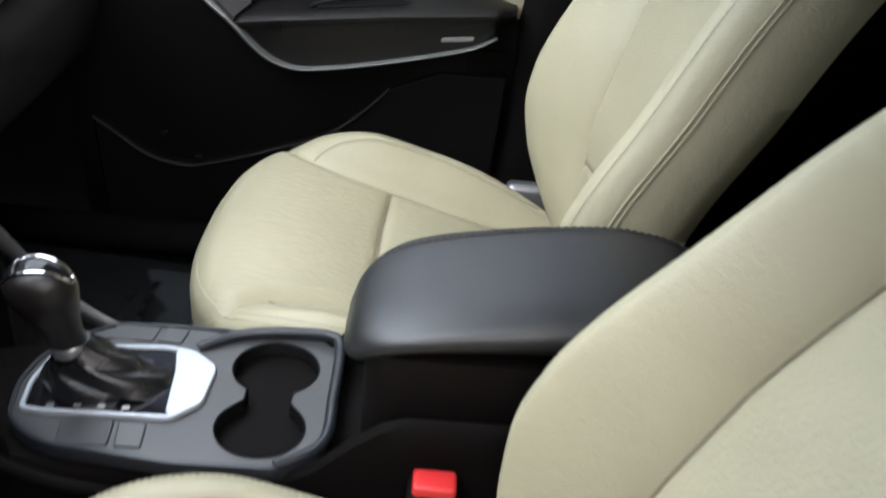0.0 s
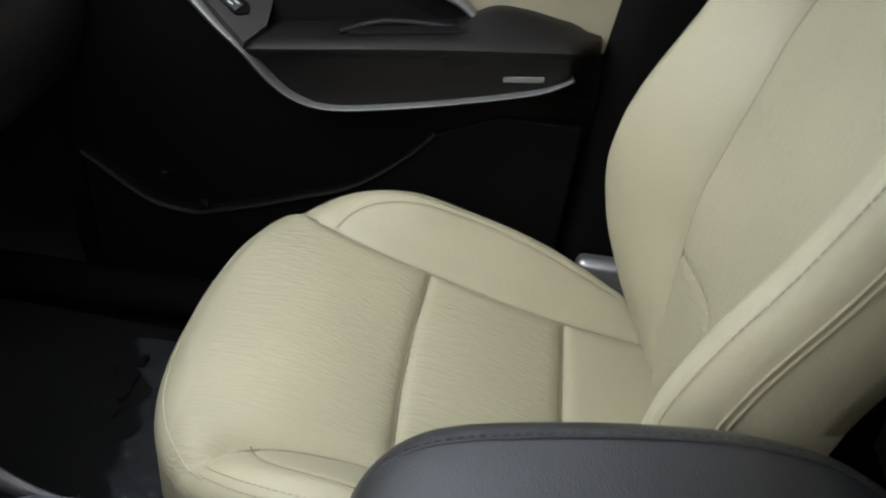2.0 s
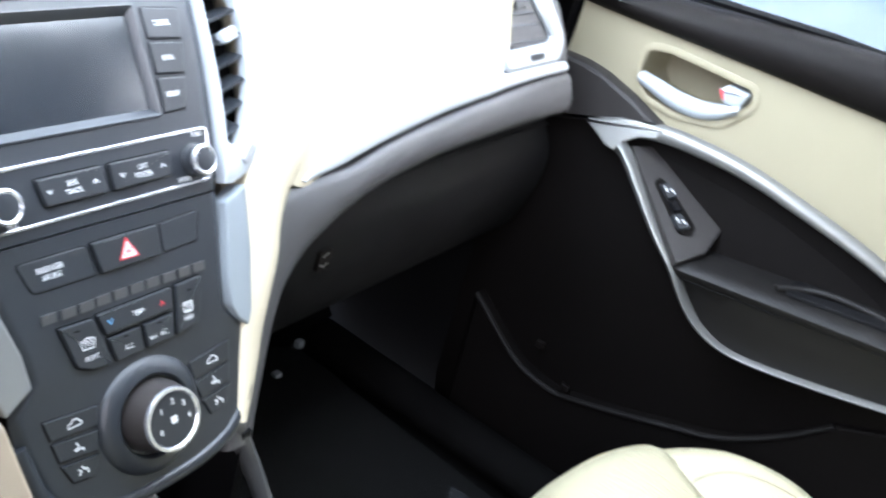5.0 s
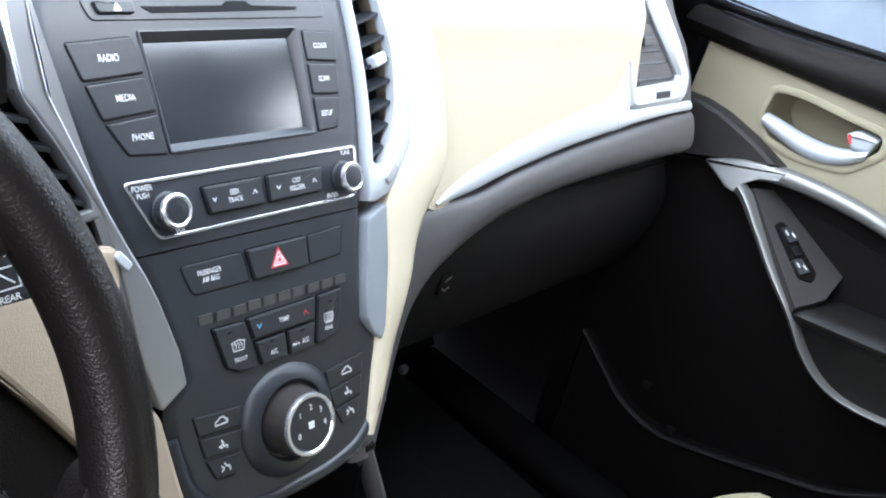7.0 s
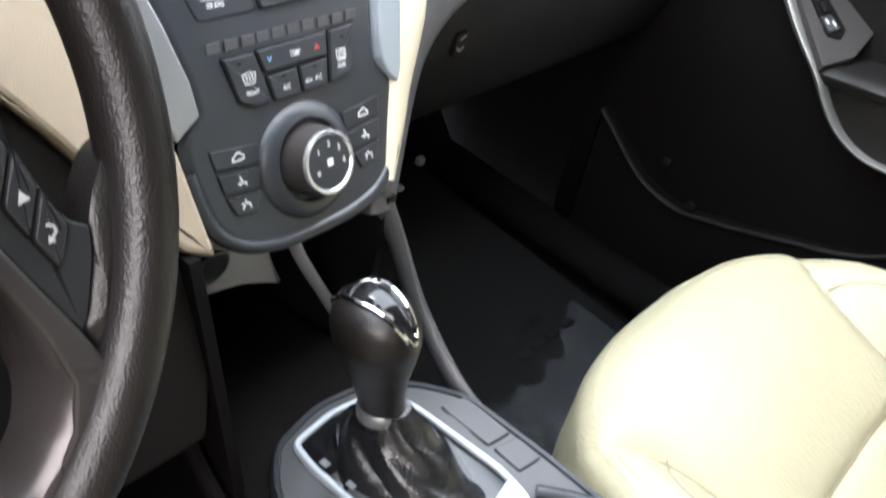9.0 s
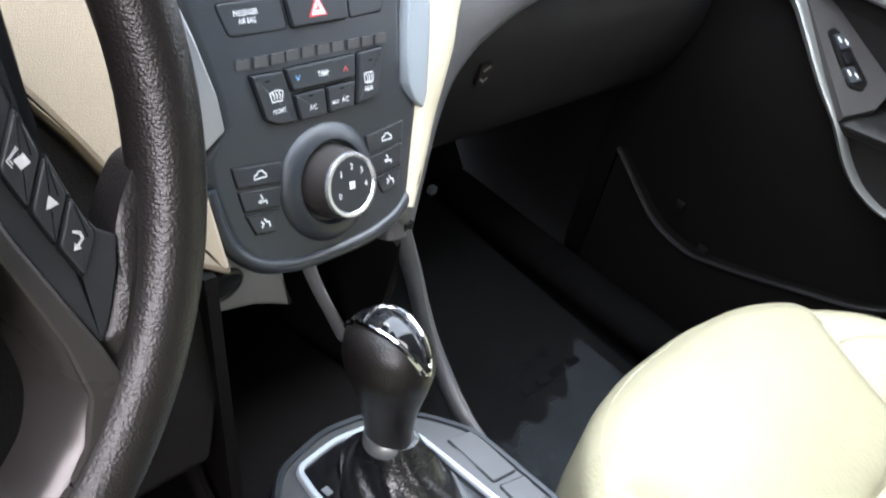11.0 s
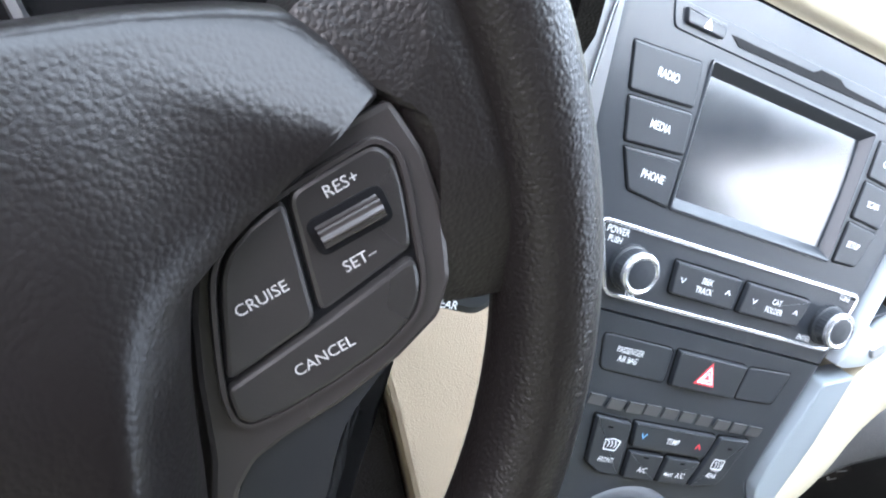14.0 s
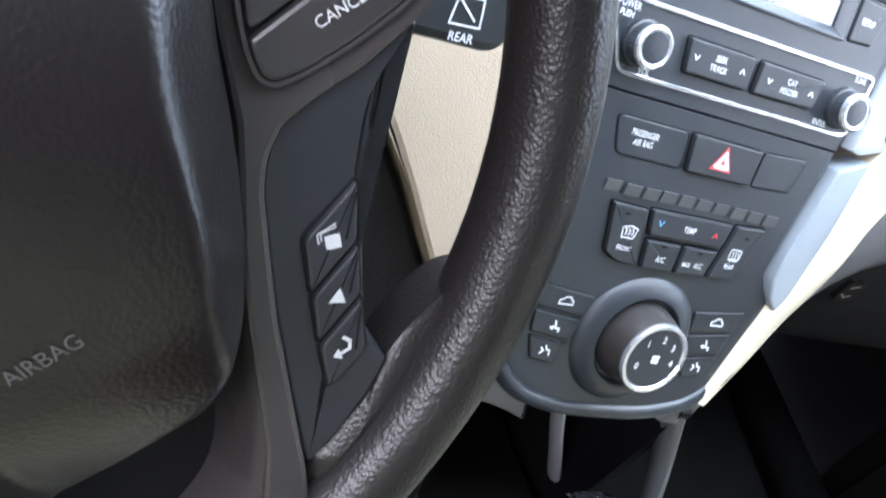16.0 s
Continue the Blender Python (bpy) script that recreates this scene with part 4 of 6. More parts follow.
label_on("A/C", 0.0042, -0.0085, 0.5302, k, 0.0031, thin=0.85)
filled(rect(-0.0115, 0.5364, -0.0082, 0.5373), fS, 0.0031, M_dark, k, "lamp")
k = climate([(0.0032, 0.5395), (0.0270, 0.5398), (0.0245, 0.5247), (0.0042, 0.5240)])
label_on("MAX", 0.0030, 0.0090, 0.5300, k, 0.0031, thin=0.85)
label_on("A/C", 0.0041, 0.0170, 0.5303, k, 0.0031, thin=0.85)
filled(rect(0.0130, 0.5364, 0.0163, 0.5373), fS, 0.0031, M_dark, k, "lamp")
k = climate([(0.0308, 0.5540), (0.0522, 0.5548), (0.0470, 0.5315), (0.0435, 0.5270), (0.0262, 0.5248)])
label_on("REAR", 0.0036, 0.0370, 0.5330, k, 0.0031, thin=0.8)
box = rounded(rect(0.0338, 0.5368, 0.0412, 0.5420), 0.001)
strokes([box + box[:1]] + [[(x, 0.5358), (x + 0.0006, 0.5390), (x - 0.0004, 0.5412)] for x in (0.0358, 0.0377, 0.0396)], 0.0006, fS, 0.0031, M_white, k)
filled(rect(0.0385, 0.5480, 0.0415, 0.5490), fS, 0.0031, M_dark, k, "lamp")

# fan knob in its bowl
FK = 0.4865
ff = flat_on(0, FK)
dial = round_knob("fan_bowl", 0, FK, ((-0.010, 0.0385), (0.0, 0.0376), (0.0026, 0.0352), (0.0048, 0.0318), (0.0060, 0.0285), (0.0062, 0.0262), (0.0050, 0.0250), (0.0015, 0.0244)), M_panel, stack, 0, 56, "black domed collar", ff)
fan = round_knob("fan_knob", 0, FK, ((0.002, 0.0228), (0.0100, 0.0222), (0.0195, 0.0198), (0.0205, 0.0196)), M_spoke, stack, 0, 64, "grey fan speed knob", ff)
round_knob("knob_ring", 0, FK, ((0.0200, 0.0198), (0.0212, 0.0200), (0.0226, 0.0194), (0.0228, 0.0176), (0.0216, 0.0166)), M_bright, fan, 0, 64, "silver ring", ff)
face = round_knob("knob_face", 0, FK, ((0.0212, 0.0170), (0.0219, 0.0164), (0.0220, 0.006)), M_button, fan, 0, 48, "black dial face", ff)
for text, a in (("0", 205), ("1", 135), ("2", 85), ("3", 40), ("4", -8)):
    writing(text, 0.0052, 0.0112 * math.cos(radians(a)), FK + 0.0112 * math.sin(radians(a)), ff, 0.0223, M_white, face, 0, "lettering", 0.00008, 0.9)
for a in (45, 135, 225, 315):
    c, s = math.cos(radians(a)), math.sin(radians(a))
    filled(ellipse(0.0016 * c, FK + 0.0016 * s, 0.0013, 0.0013, 10), ff, 0.0223, M_white, face)

# side columns of air keys
CAR = [(-0.0042, -0.0016), (-0.0040, 0.0004), (-0.0022, 0.0008), (-0.0010, 0.0022), (0.0018, 0.0022), (0.0030, 0.0006), (0.0042, 0.0002), (0.0042, -0.0016)]
BODY = [[(-0.0014, 0.0024), (-0.0004, 0.0006), (-0.0004, -0.0012), (0.0022, -0.0012), (0.0022, -0.0028)], [(-0.0034, -0.0006), (-0.0018, -0.0018), (-0.0018, -0.0002)]]
FEET = [[(-0.0010, 0.0024), (0.0000, 0.0006), (0.0020, 0.0002), (0.0024, -0.0022)], [(-0.0034, 0.0012), (-0.0018, -0.0002), (-0.0034, -0.0016)]]
for s in (-1, 1):
    ends = [(0.0690, 0.5095, 0.0335, 0.5060), (0.0665, 0.4962, 0.0352, 0.4930), (0.0640, 0.4832, 0.0385, 0.4805), (0.0585, 0.4700, 0.0440, 0.4680)]
    for i in range(3):
        xo, zo, xi, zi = ends[i]
        xo2, zo2, xi2, zi2 = ends[i + 1]
        pts = [(s * xo, zo - 0.0006), (s * xi, zi - 0.0006), (s * xi2, zi2 + 0.0006), (s * xo2, zo2 + 0.0006)]
        k = key("air_key", pts, stack, 0.0012, label="black air direction key", r=0.0015, gap=0.0004)
        cx = s * (xo + xi + xo2 + xi2) / 4 + 0.0008
        cz = (zo + zi + zo2 + zi2) / 4
        if i == 0:
            strokes([moved(CAR + CAR[:1], cx, cz, 1.0)], 0.0008, fS, 0.0015, M_white, k)
        else:
            strokes([moved(line, cx, cz) for line in (BODY if i == 1 else FEET)], 0.0010, fS, 0.0015, M_white, k)

# silver flanks
def flank(name, pts, material, parent, h=0.004, r=0.004):
    return part(name, plate(rounded(pts, r), fS, -0.012, h, 0.0015), material, parent)

# ---- dashboard ----
def fD(u, v, h):
    """A place on the leaning face of the dash: u across, v height, h proud of it."""
    return (u, 0.45 * v - 0.232 - h * 0.912, v + h * 0.41)


dash = thing("dashboard", (0, 0.3, 0.4), "cream and black dashboard with silver trim", "dashboard")


def band(pairs, f, profile, n=6):
    """A long moulded band between an upper and a lower edge, with the given cross-section of (share, height)."""
    line = curve_pts([(*a, *b) for a, b in pairs], n)
    rows = [[f(a + (c - a) * q, b + (d - b) * q, h) for q, h in profile] for a, b, c, d in line]
    return loft(rows, True, True, True)


pad = [((0.078, 0.405), (0.108, 0.405)), ((0.088, 0.44), (0.125, 0.435)), ((0.108, 0.49), (0.147, 0.474)), ((0.125, 0.527), (0.165, 0.495)), ((0.155, 0.557), (0.190, 0.511)),
       ((0.192, 0.5640), (0.210, 0.5195)), ((0.25, 0.565), (0.240, 0.5305)), ((0.30, 0.5735), (0.290, 0.5410)), ((0.378, 0.582), (0.378, 0.5490)), ((0.483, 0.589), (0.483, 0.5520)),
       ((0.581, 0.594), (0.581, 0.5525)), ((0.643, 0.5945), (0.643, 0.5522))]
part("lower_pad", band(pad, fD, ((0, -0.03), (0, 0.007), (0.06, 0.0105), (0.2, 0.0125), (0.5, 0.0130), (0.8, 0.0105), (0.93, 0.006), (1.0, -0.001), (1.03, -0.012), (1.0, -0.03))), M_soft, dash, "grey-black soft lower pad", 60)
TRIM_SECTION = ((0, -0.02), (0, 0.0095), (0.05, 0.0122), (0.15, 0.0134), (0.5, 0.0142), (0.85, 0.0134), (0.96, 0.0118), (1.0, 0.008), (1.0, -0.02))
trim = [((0.1880, 0.5655), (0.1895, 0.5630)), ((0.2050, 0.5745), (0.2110, 0.5648)), ((0.2278, 0.5826), (0.2360, 0.5672)), ((0.2600, 0.5915), (0.2700, 0.5722)), ((0.2910, 0.5985), (0.3050, 0.5768)), ((0.3615, 0.6106), (0.3750, 0.5842)),
        ((0.4203, 0.6188), (0.4300, 0.5880)), ((0.4466, 0.6230), (0.4580, 0.5898)), ((0.4685, 0.6310), (0.4780, 0.5910)), ((0.4790, 0.6450), (0.4960, 0.6010)), ((0.4860, 0.6750), (0.4965, 0.6400)), ((0.4890, 0.7000), (0.4965, 0.6800))]
part("trim_strip", band(trim, fD, TRIM_SECTION), M_silver, dash, "silver trim strip", 60)
sill = [((0.4700, 0.6075), (0.4700, 0.5905)), ((0.5100, 0.6075), (0.5100, 0.5935)), ((0.5700, 0.6075), (0.5700, 0.5955)), ((0.6320, 0.6065), (0.6360, 0.5965))]
part("trim_strip", band(sill, fD, TRIM_SECTION), M_silver, dash, "silver trim under the end vent", 60)

top_edge = table([(0.13, 0.592), (0.145, 0.588), (0.159, 0.582), (0.173, 0.575), (0.1880, 0.568), (0.2278, 0.580), (0.291, 0.596), (0.3615, 0.608), (0.4466, 0.620), (0.4685, 0.628), (0.495, 0.66), (0.56, 0.70), (0.78, 0.72)])


def cream_upper(s, t):
    """The bulging cream upper dash, from the trim strip over to the windscreen."""
    x = 0.138 + (0.508 - 0.138) * s
    z0 = top_edge(x) - 0.006 if x < 0.50 else 0.619 + (x - 0.5) * 0.1
    path = [(0.45 * z0 - 0.232 - 0.0115, z0 + 0.003), (0.45 * 0.66 - 0.232 - 0.018, 0.664), (0.062, 0.712), (0.105, 0.743), (0.20, 0.765), (0.45, 0.785), (0.76, 0.79)]
    line = CREAM_LINES.setdefault(round(x, 5), curve_pts(path, 8))
    k = min(int(t * (len(line) - 1)), len(line) - 2)
    r = t * (len(line) - 1) - k
    y, z = (line[k][i] * (1 - r) + line[k + 1][i] * r for i in (0, 1))
    edge = step(0.0, 0.05, s)
    y += 0.01 * (1 - edge)
    w = 1 - step(0.140, 0.184, x)
    y = y * (1 - w) + min(y, prof(z) + 0.0015) * w
    return (x, y, z)


CREAM_LINES = {}
part("upper_pad", thick(sheet(60, 48, cream_upper), 0.012), M_cream_plastic, dash, "cream grained upper dash", 60)


def cream_centre(s, t):
    x = -0.76 + 1.52 * s
    path = [(0.088, 0.722), (0.094, 0.742), (0.20, 0.766), (0.45, 0.785), (0.76, 0.79)]
    line = CREAM_LINES.setdefault("c", curve_pts(path, 8))
    k = min(int(t * (len(line) - 1)), len(line) - 2)
    r = t * (len(line) - 1) - k
    return (x, *(line[k][i] * (1 - r) + line[k + 1][i] * r for i in (0, 1)))


part("upper_pad", thick(sheet(30, 30, cream_centre), 0.012), M_cream_plastic, dash, "cream grained dash top", 60)

# cream strips that frame the stack
strip = [((0.0640, 0.4560), (0.0735, 0.4530)), ((0.0730, 0.4850), (0.0915, 0.4820)), ((0.0800, 0.5080), (0.1045, 0.5080)), ((0.0865, 0.5210), (0.1120, 0.5220)), ((0.0920, 0.5450), (0.1250, 0.5450)), ((0.0965, 0.5650), (0.1330, 0.5640)), ((0.0992, 0.5850), (0.1450, 0.5810)), ((0.1100, 0.6050), (0.1700, 0.6050)), ((0.1340, 0.6310), (0.1800, 0.6310)), ((0.1410, 0.6600), (0.1850, 0.6600)), ((0.1430, 0.6900), (0.1850, 0.6900)), ((0.1410, 0.7250), (0.1850, 0.7250))]
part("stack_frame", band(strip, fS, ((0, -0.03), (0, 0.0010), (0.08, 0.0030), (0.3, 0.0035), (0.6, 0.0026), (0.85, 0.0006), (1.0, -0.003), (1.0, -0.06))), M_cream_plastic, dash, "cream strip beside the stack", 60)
left = [(-0.100, 0.605), (-0.140, 0.612), (-0.190, 0.618), (-0.215, 0.605), (-0.185, 0.577), (-0.170, 0.560), (-0.154, 0.540), (-0.138, 0.518), (-0.122, 0.496), (-0.098, 0.464), (-0.079, 0.455), (-0.084, 0.485), (-0.0895, 0.517), (-0.100, 0.53), (-0.104, 0.565)]
# left panel: the same cream plastic with its shade put into the colour
part("stack_frame", plate(rounded(left, 0.004, 3), fS, -0.03, 0.0035, 0.003), M_cream_shaded, dash, "cream panel beside the stack, its shade in the colour")
# black column shroud panel under the cream
low_left = [(-0.215, 0.605), (-0.187, 0.577), (-0.156, 0.540), (-0.124, 0.496), (-0.099, 0.462), (-0.095, 0.40), (-0.11, 0.36), (-0.30, 0.36), (-0.42, 0.60)]
part("knee_panel", plate(rounded(low_left, 0.006), fS, -0.04, -0.004, 0.003), M_knee, dash, "dark brown-black knee panel")
part("knee_panel", plate(rounded([(-0.76, 0.72), (-0.42, 0.72), (-0.30, 0.60), (-0.30, 0.38), (-0.76, 0.38)], 0.01), fS, -0.05, -0.012, 0.003), M_black, dash, "black knee panel")

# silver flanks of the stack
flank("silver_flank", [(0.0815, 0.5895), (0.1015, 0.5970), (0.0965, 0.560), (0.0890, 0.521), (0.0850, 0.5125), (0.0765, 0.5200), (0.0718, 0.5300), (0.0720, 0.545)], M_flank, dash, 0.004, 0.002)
flank("silver_flank", [(-0.0860, 0.588), (-0.0935, 0.603), (-0.1020, 0.6220), (-0.1130, 0.6530), (-0.1200, 0.6740), (-0.1195, 0.700), (-0.1165, 0.724), (-0.1300, 0.724), (-0.1330, 0.700),
                       (-0.1335, 0.6740), (-0.1220, 0.6550), (-0.1060, 0.6230), (-0.1010, 0.596), (-0.0960, 0.545), (-0.0885, 0.519), (-0.0710, 0.5290), (-0.0730, 0.547), (-0.0810, 0.575)], M_silver_dark, dash, 0.003, 0.002)


def slats(parent, lines, f, depth=0.012, tilt=0.004):
    for a, b in lines:
        bm = bmesh.new()
        q = []
        for (u, v), h in ((a, -0.001), (b, -0.001), (b, -depth), (a, -depth)):
            q.append(f(u, v + (tilt if h < -0.002 else 0), h))
        bm.faces.new([bm.verts.new(p) for p in q])
        thick(bm, 0.0022)
        part("slat", bm, M_panel, parent)


def vent_slats(v, opening, z0, gap, count, slope):
    """Level slats across an opening, each as wide as the opening there."""
    n = len(opening)
    lines = []
    for i in range(count):
        z = z0 + gap * i
        xs = []
        for k in range(n):
            (a, b), (c, d) = opening[k], opening[(k + 1) % n]
            if (b - z) * (d - z) < 0:
                xs.append(a + (c - a) * (z - b) / (d - b))
        if len(xs) >= 2:
            lines.append(((min(xs), z - slope), (max(xs), z + slope)))
    slats(v, lines, fS)


def centre_vent_right():
    opening = curve_resample(rounded([(0.0935, 0.622), (0.102, 0.6175), (0.115, 0.635), (0.124, 0.652), (0.132, 0.684), (0.128, 0.735), (0.105, 0.735), (0.1015, 0.690), (0.0985, 0.655)], 0.004, 4), 48)
    outer = curve_resample(rounded([(0.0845, 0.597), (0.108, 0.603), (0.135, 0.631), (0.144, 0.687), (0.142, 0.742), (0.100, 0.742), (0.0985, 0.700), (0.0925, 0.645), (0.0875, 0.615)], 0.005, 4), 48)
    v = part("air_vent", frame_ring(outer, opening, fS, -0.006, 0.0040), M_silver, dash, "silver framed air vent")
    part("vent_box", plate(opening, fS, -0.03, -0.016, 0.001), M_dark, v, "black vent interior")
    vent_slats(v, opening, 0.6275, 0.0125, 9, 0.003)
    tab = rounded(rect(-0.006, -0.0032, 0.006, 0.0032), 0.001)
    part("vent_tab", plate(moved(tab, 0.1175, 0.679, 1, 14), fS, -0.004, 0.004, 0.001), M_silver, v, "grey tab")
    part("vent_wheel", plate(moved(rounded(rect(-0.007, -0.0028, 0.007, 0.0028), 0.002), 0.108, 0.6135, 1, 38), fS, 0.002, 0.006, 0.001), M_silver_dark, v, "small thumb wheel")


def centre_vent_left():
    opening = curve_resample(rounded([(-0.1345, 0.735), (-0.1350, 0.674), (-0.1230, 0.654), (-0.1085, 0.624), (-0.125, 0.622), (-0.146, 0.642), (-0.164, 0.680), (-0.164, 0.735)], 0.004, 4), 48)
    outer = curve_resample(rounded([(-0.1305, 0.741), (-0.1320, 0.675), (-0.1205, 0.656), (-0.1045, 0.619), (-0.127, 0.617), (-0.150, 0.638), (-0.169, 0.678), (-0.169, 0.741)], 0.004, 4), 48)
    v = part("air_vent", frame_ring(outer, opening, fS, -0.006, 0.0020), M_silver_dark, dash, "silver framed air vent")
    part("vent_box", plate(opening, fS, -0.03, -0.016, 0.001), M_dark, v, "black vent interior")
    vent_slats(v, opening, 0.630, 0.0125, 8, -0.003)
    part("vent_wheel", plate(moved(rounded(rect(-0.005, -0.0025, 0.005, 0.0025), 0.002), -0.0995, 0.598, 1, -50), fS, 0.001, 0.006, 0.001), M_silver, v, "small thumb wheel")


def curve_resample(pts, n):
    """The same closed outline with n evenly spaced points, begun at its lowest left corner."""
    p = [Vector(q) for q in pts]
    i0 = min(range(len(p)), key=lambda i: p[i].x + 0.3 * p[i].y)
    p = p[i0:] + p[:i0]
    seg = [(p[(i + 1) % len(p)] - p[i]).length for i in range(len(p))]
    total = sum(seg)
    out, acc, i = [], 0.0, 0
    for k in range(n):
        target = total * k / n
        while acc + seg[i] < target:
            acc += seg[i]
            i += 1
        q = p[i].lerp(p[(i + 1) % len(p)], (target - acc) / max(seg[i], 1e-9))
        out.append((q.x, q.y))
    return out


centre_vent_right()
centre_vent_left()


def end_vent():
    opening = rounded([(0.498, 0.720), (0.5045, 0.6262), (0.5960, 0.6280), (0.6010, 0.6345), (0.5840, 0.6510), (0.5625, 0.6715), (0.540, 0.695), (0.520, 0.720)], 0.003, 4)
    outer = rounded([(0.489, 0.735), (0.4920, 0.640), (0.4965, 0.6065), (0.6170, 0.6075), (0.6300, 0.6300), (0.6040, 0.6705), (0.576, 0.702), (0.545, 0.735)], 0.006, 4)
    opening = curve_resample(opening, 40)
    outer = curve_resample(outer, 40)
    v = part("air_vent", frame_ring(outer, opening, fD, -0.004, 0.0165), M_silver, dash, "silver framed end vent")
    part("vent_box", plate(opening, fD, -0.02, -0.010, 0.001), M_dark, v, "black vent interior")
    lines = []
    for i in range(6):
        z = 0.634 + i * 0.0135
        x0 = float(np.interp(z, [0.6265, 0.715], [0.504, 0.499]))
        x1 = float(np.interp(z, [0.6280, 0.6345, 0.651, 0.6715, 0.695, 0.715], [0.596, 0.600, 0.584, 0.5625, 0.540, 0.522]))
        lines.append(((x0, z), (x1, z - 0.001)))
    slats(v, lines, lambda a, b, h: fD(a, b, h + 0.011), 0.014, -0.005)
    part("vent_tab", plate(rounded(rect(0.520, 0.664, 0.542, 0.672), 0.001), fD, 0.004, 0.017, 0.001), M_console, v, "grey tab")
    part("vent_key", plate(rounded(rect(0.545, 0.6135, 0.575, 0.6200), 0.0015), fD, 0.008, 0.0175, 0.0006), M_panel, v, "small black key")
    rim = rounded([(0.530, 0.5965), (0.643, 0.5945), (0.646, 0.6245), (0.634, 0.660), (0.608, 0.690), (0.585, 0.735), (0.520, 0.735), (0.520, 0.610)], 0.004, 4)
    part("end_cap", plate(rim, fD, -0.02, 0.009, 0.003), M_soft, dash, "dark end cap")


end_vent()

# glovebox and dark underside, their shade put into the black, and the lock
def glove(s, t):
    x = 0.118 + 0.585 * s
    path = [(0.040, 0.560), (0.062, 0.540), (0.072, 0.515), (0.050, 0.470), (0.058, 0.41), (0.085, 0.355), (0.16, 0.33), (0.34, 0.34)]
    line = CREAM_LINES.setdefault("g", curve_pts(path, 6))
    k = min(int(t * (len(line) - 1)), len(line) - 2)
    r = t * (len(line) - 1) - k
    return (x, *(line[k][i] * (1 - r) + line[k + 1][i] * r for i in (0, 1)))


part("glovebox", thick(sheet(20, 40, glove), 0.01), M_dark, dash, "black glovebox and underside, shade in the colour")
fG = lambda u, v, h: (u, 0.040 - h, v)
k = part("glovebox_lock", plate(rounded(rect(0.268, 0.444, 0.286, 0.466), 0.004), fG, -0.006, 0.004, 0.001), M_knee, dash, "black glovebox lock")
strokes([[(0.273, 0.460), (0.280, 0.463)], [(0.271, 0.452), (0.276, 0.449), (0.280, 0.452)]], 0.0022, fG, 0.0044, M_silver_dark, k)
part("glovebox_seam", tube([(0.16, 0.055, 0.512), (0.45, 0.055, 0.514), (0.70, 0.055, 0.512)], 0.0015, 6), M_dark, dash)

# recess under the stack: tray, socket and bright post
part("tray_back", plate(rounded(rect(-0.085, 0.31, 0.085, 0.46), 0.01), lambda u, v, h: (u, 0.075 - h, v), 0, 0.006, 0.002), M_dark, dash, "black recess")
fY = lambda u, v, h: (u, -0.030 - h * 0.85 + (0.40 - v) * 0.12, v + h * 0.5)
part("tray_plate", plate(rounded([(-0.075, 0.425), (0.003, 0.425), (0.008, 0.392), (0.034, 0.338), (0.015, 0.349), (-0.006, 0.359), (-0.044, 0.368), (-0.072, 0.366)], 0.005), fY, -0.02, 0.0, 0.003),
     M_traygrey, dash, "grey tray surround")
ring = [[fY(-0.046 + r * math.cos(2 * math.pi * k / 28), 0.3965 + r * math.sin(2 * math.pi * k / 28), h) for k in range(28)] for h, r in ((-0.01, 0.0165), (0.002, 0.0165), (0.006, 0.0150), (0.0075, 0.0125), (0.0060, 0.010), (0.0065, 0.004))]
part("power_socket", loft(ring, True, True, True), M_button, dash, "black capped power socket")
post = curve_pts([(0.018, -0.034, 0.420), (0.027, -0.036, 0.389), (0.046, -0.036, 0.355), (0.070, -0.034, 0.318), (0.098, -0.030, 0.275)], 6)
part("post", tube(post, 0.0085, 10, flat=0.5), M_traygrey, dash, "grey post beside the tray")
# gauge hood and dials
hood = thing("instrument_cluster", (-0.37, 0.1, 0.72), "black instrument cluster with white numbered dials", "gauge")
part("hood", thick(sheet(24, 10, lambda s, t: (-0.37 + 0.20 * math.cos(math.pi * s), -0.02 + 0.16 * t, 0.700 + 0.085 * math.sin(math.pi * s)**0.7)), 0.008), M_arm, hood, "black gauge hood")
fI = lambda u, v, h: (u, 0.045 + (v - 0.745) * 0.5 - h * 0.87, 0.668 + (v - 0.745) * 0.87 + h * 0.5)
part("backing", plate(rounded(rect(-0.57, 0.68, -0.17, 0.815), 0.02), fI, -0.01, 0, 0.002), M_dark, hood)
for cx in (-0.455, -0.285):
    o = ellipse(cx, 0.745, 0.064, 0.064, 48)
    d = part("dial_ring", frame_ring(o, shrink(o, 0.005), fI, 0, 0.012), M_silver_dark, hood, "grey dial ring")
    for i in range(9):
        a = radians(220 - 32.5 * i)
        writing(str(i * 20) if cx > -0.37 else str(i), 0.011, cx + 0.044 * math.cos(a), 0.745 + 0.044 * math.sin(a), fI, 0.001, M_white, d)
    for i in range(33):
        a = radians(220 - 8.125 * i)
        strokes([[(cx + 0.053 * math.cos(a), 0.745 + 0.053 * math.sin(a)), (cx + 0.058 * math.cos(a), 0.745 + 0.058 * math.sin(a))]], 0.0012, fI, 0.001, M_white, d, "mark")

# ---- steering wheel, turned a little to the left ----
WC = Vector((-0.37, -0.147, 0.635))
W_UP = Vector((0, math.sin(radians(26)), math.cos(radians(26))))
W_N = Vector((0, -math.cos(radians(26)), math.sin(radians(26))))
TURN = radians(46)


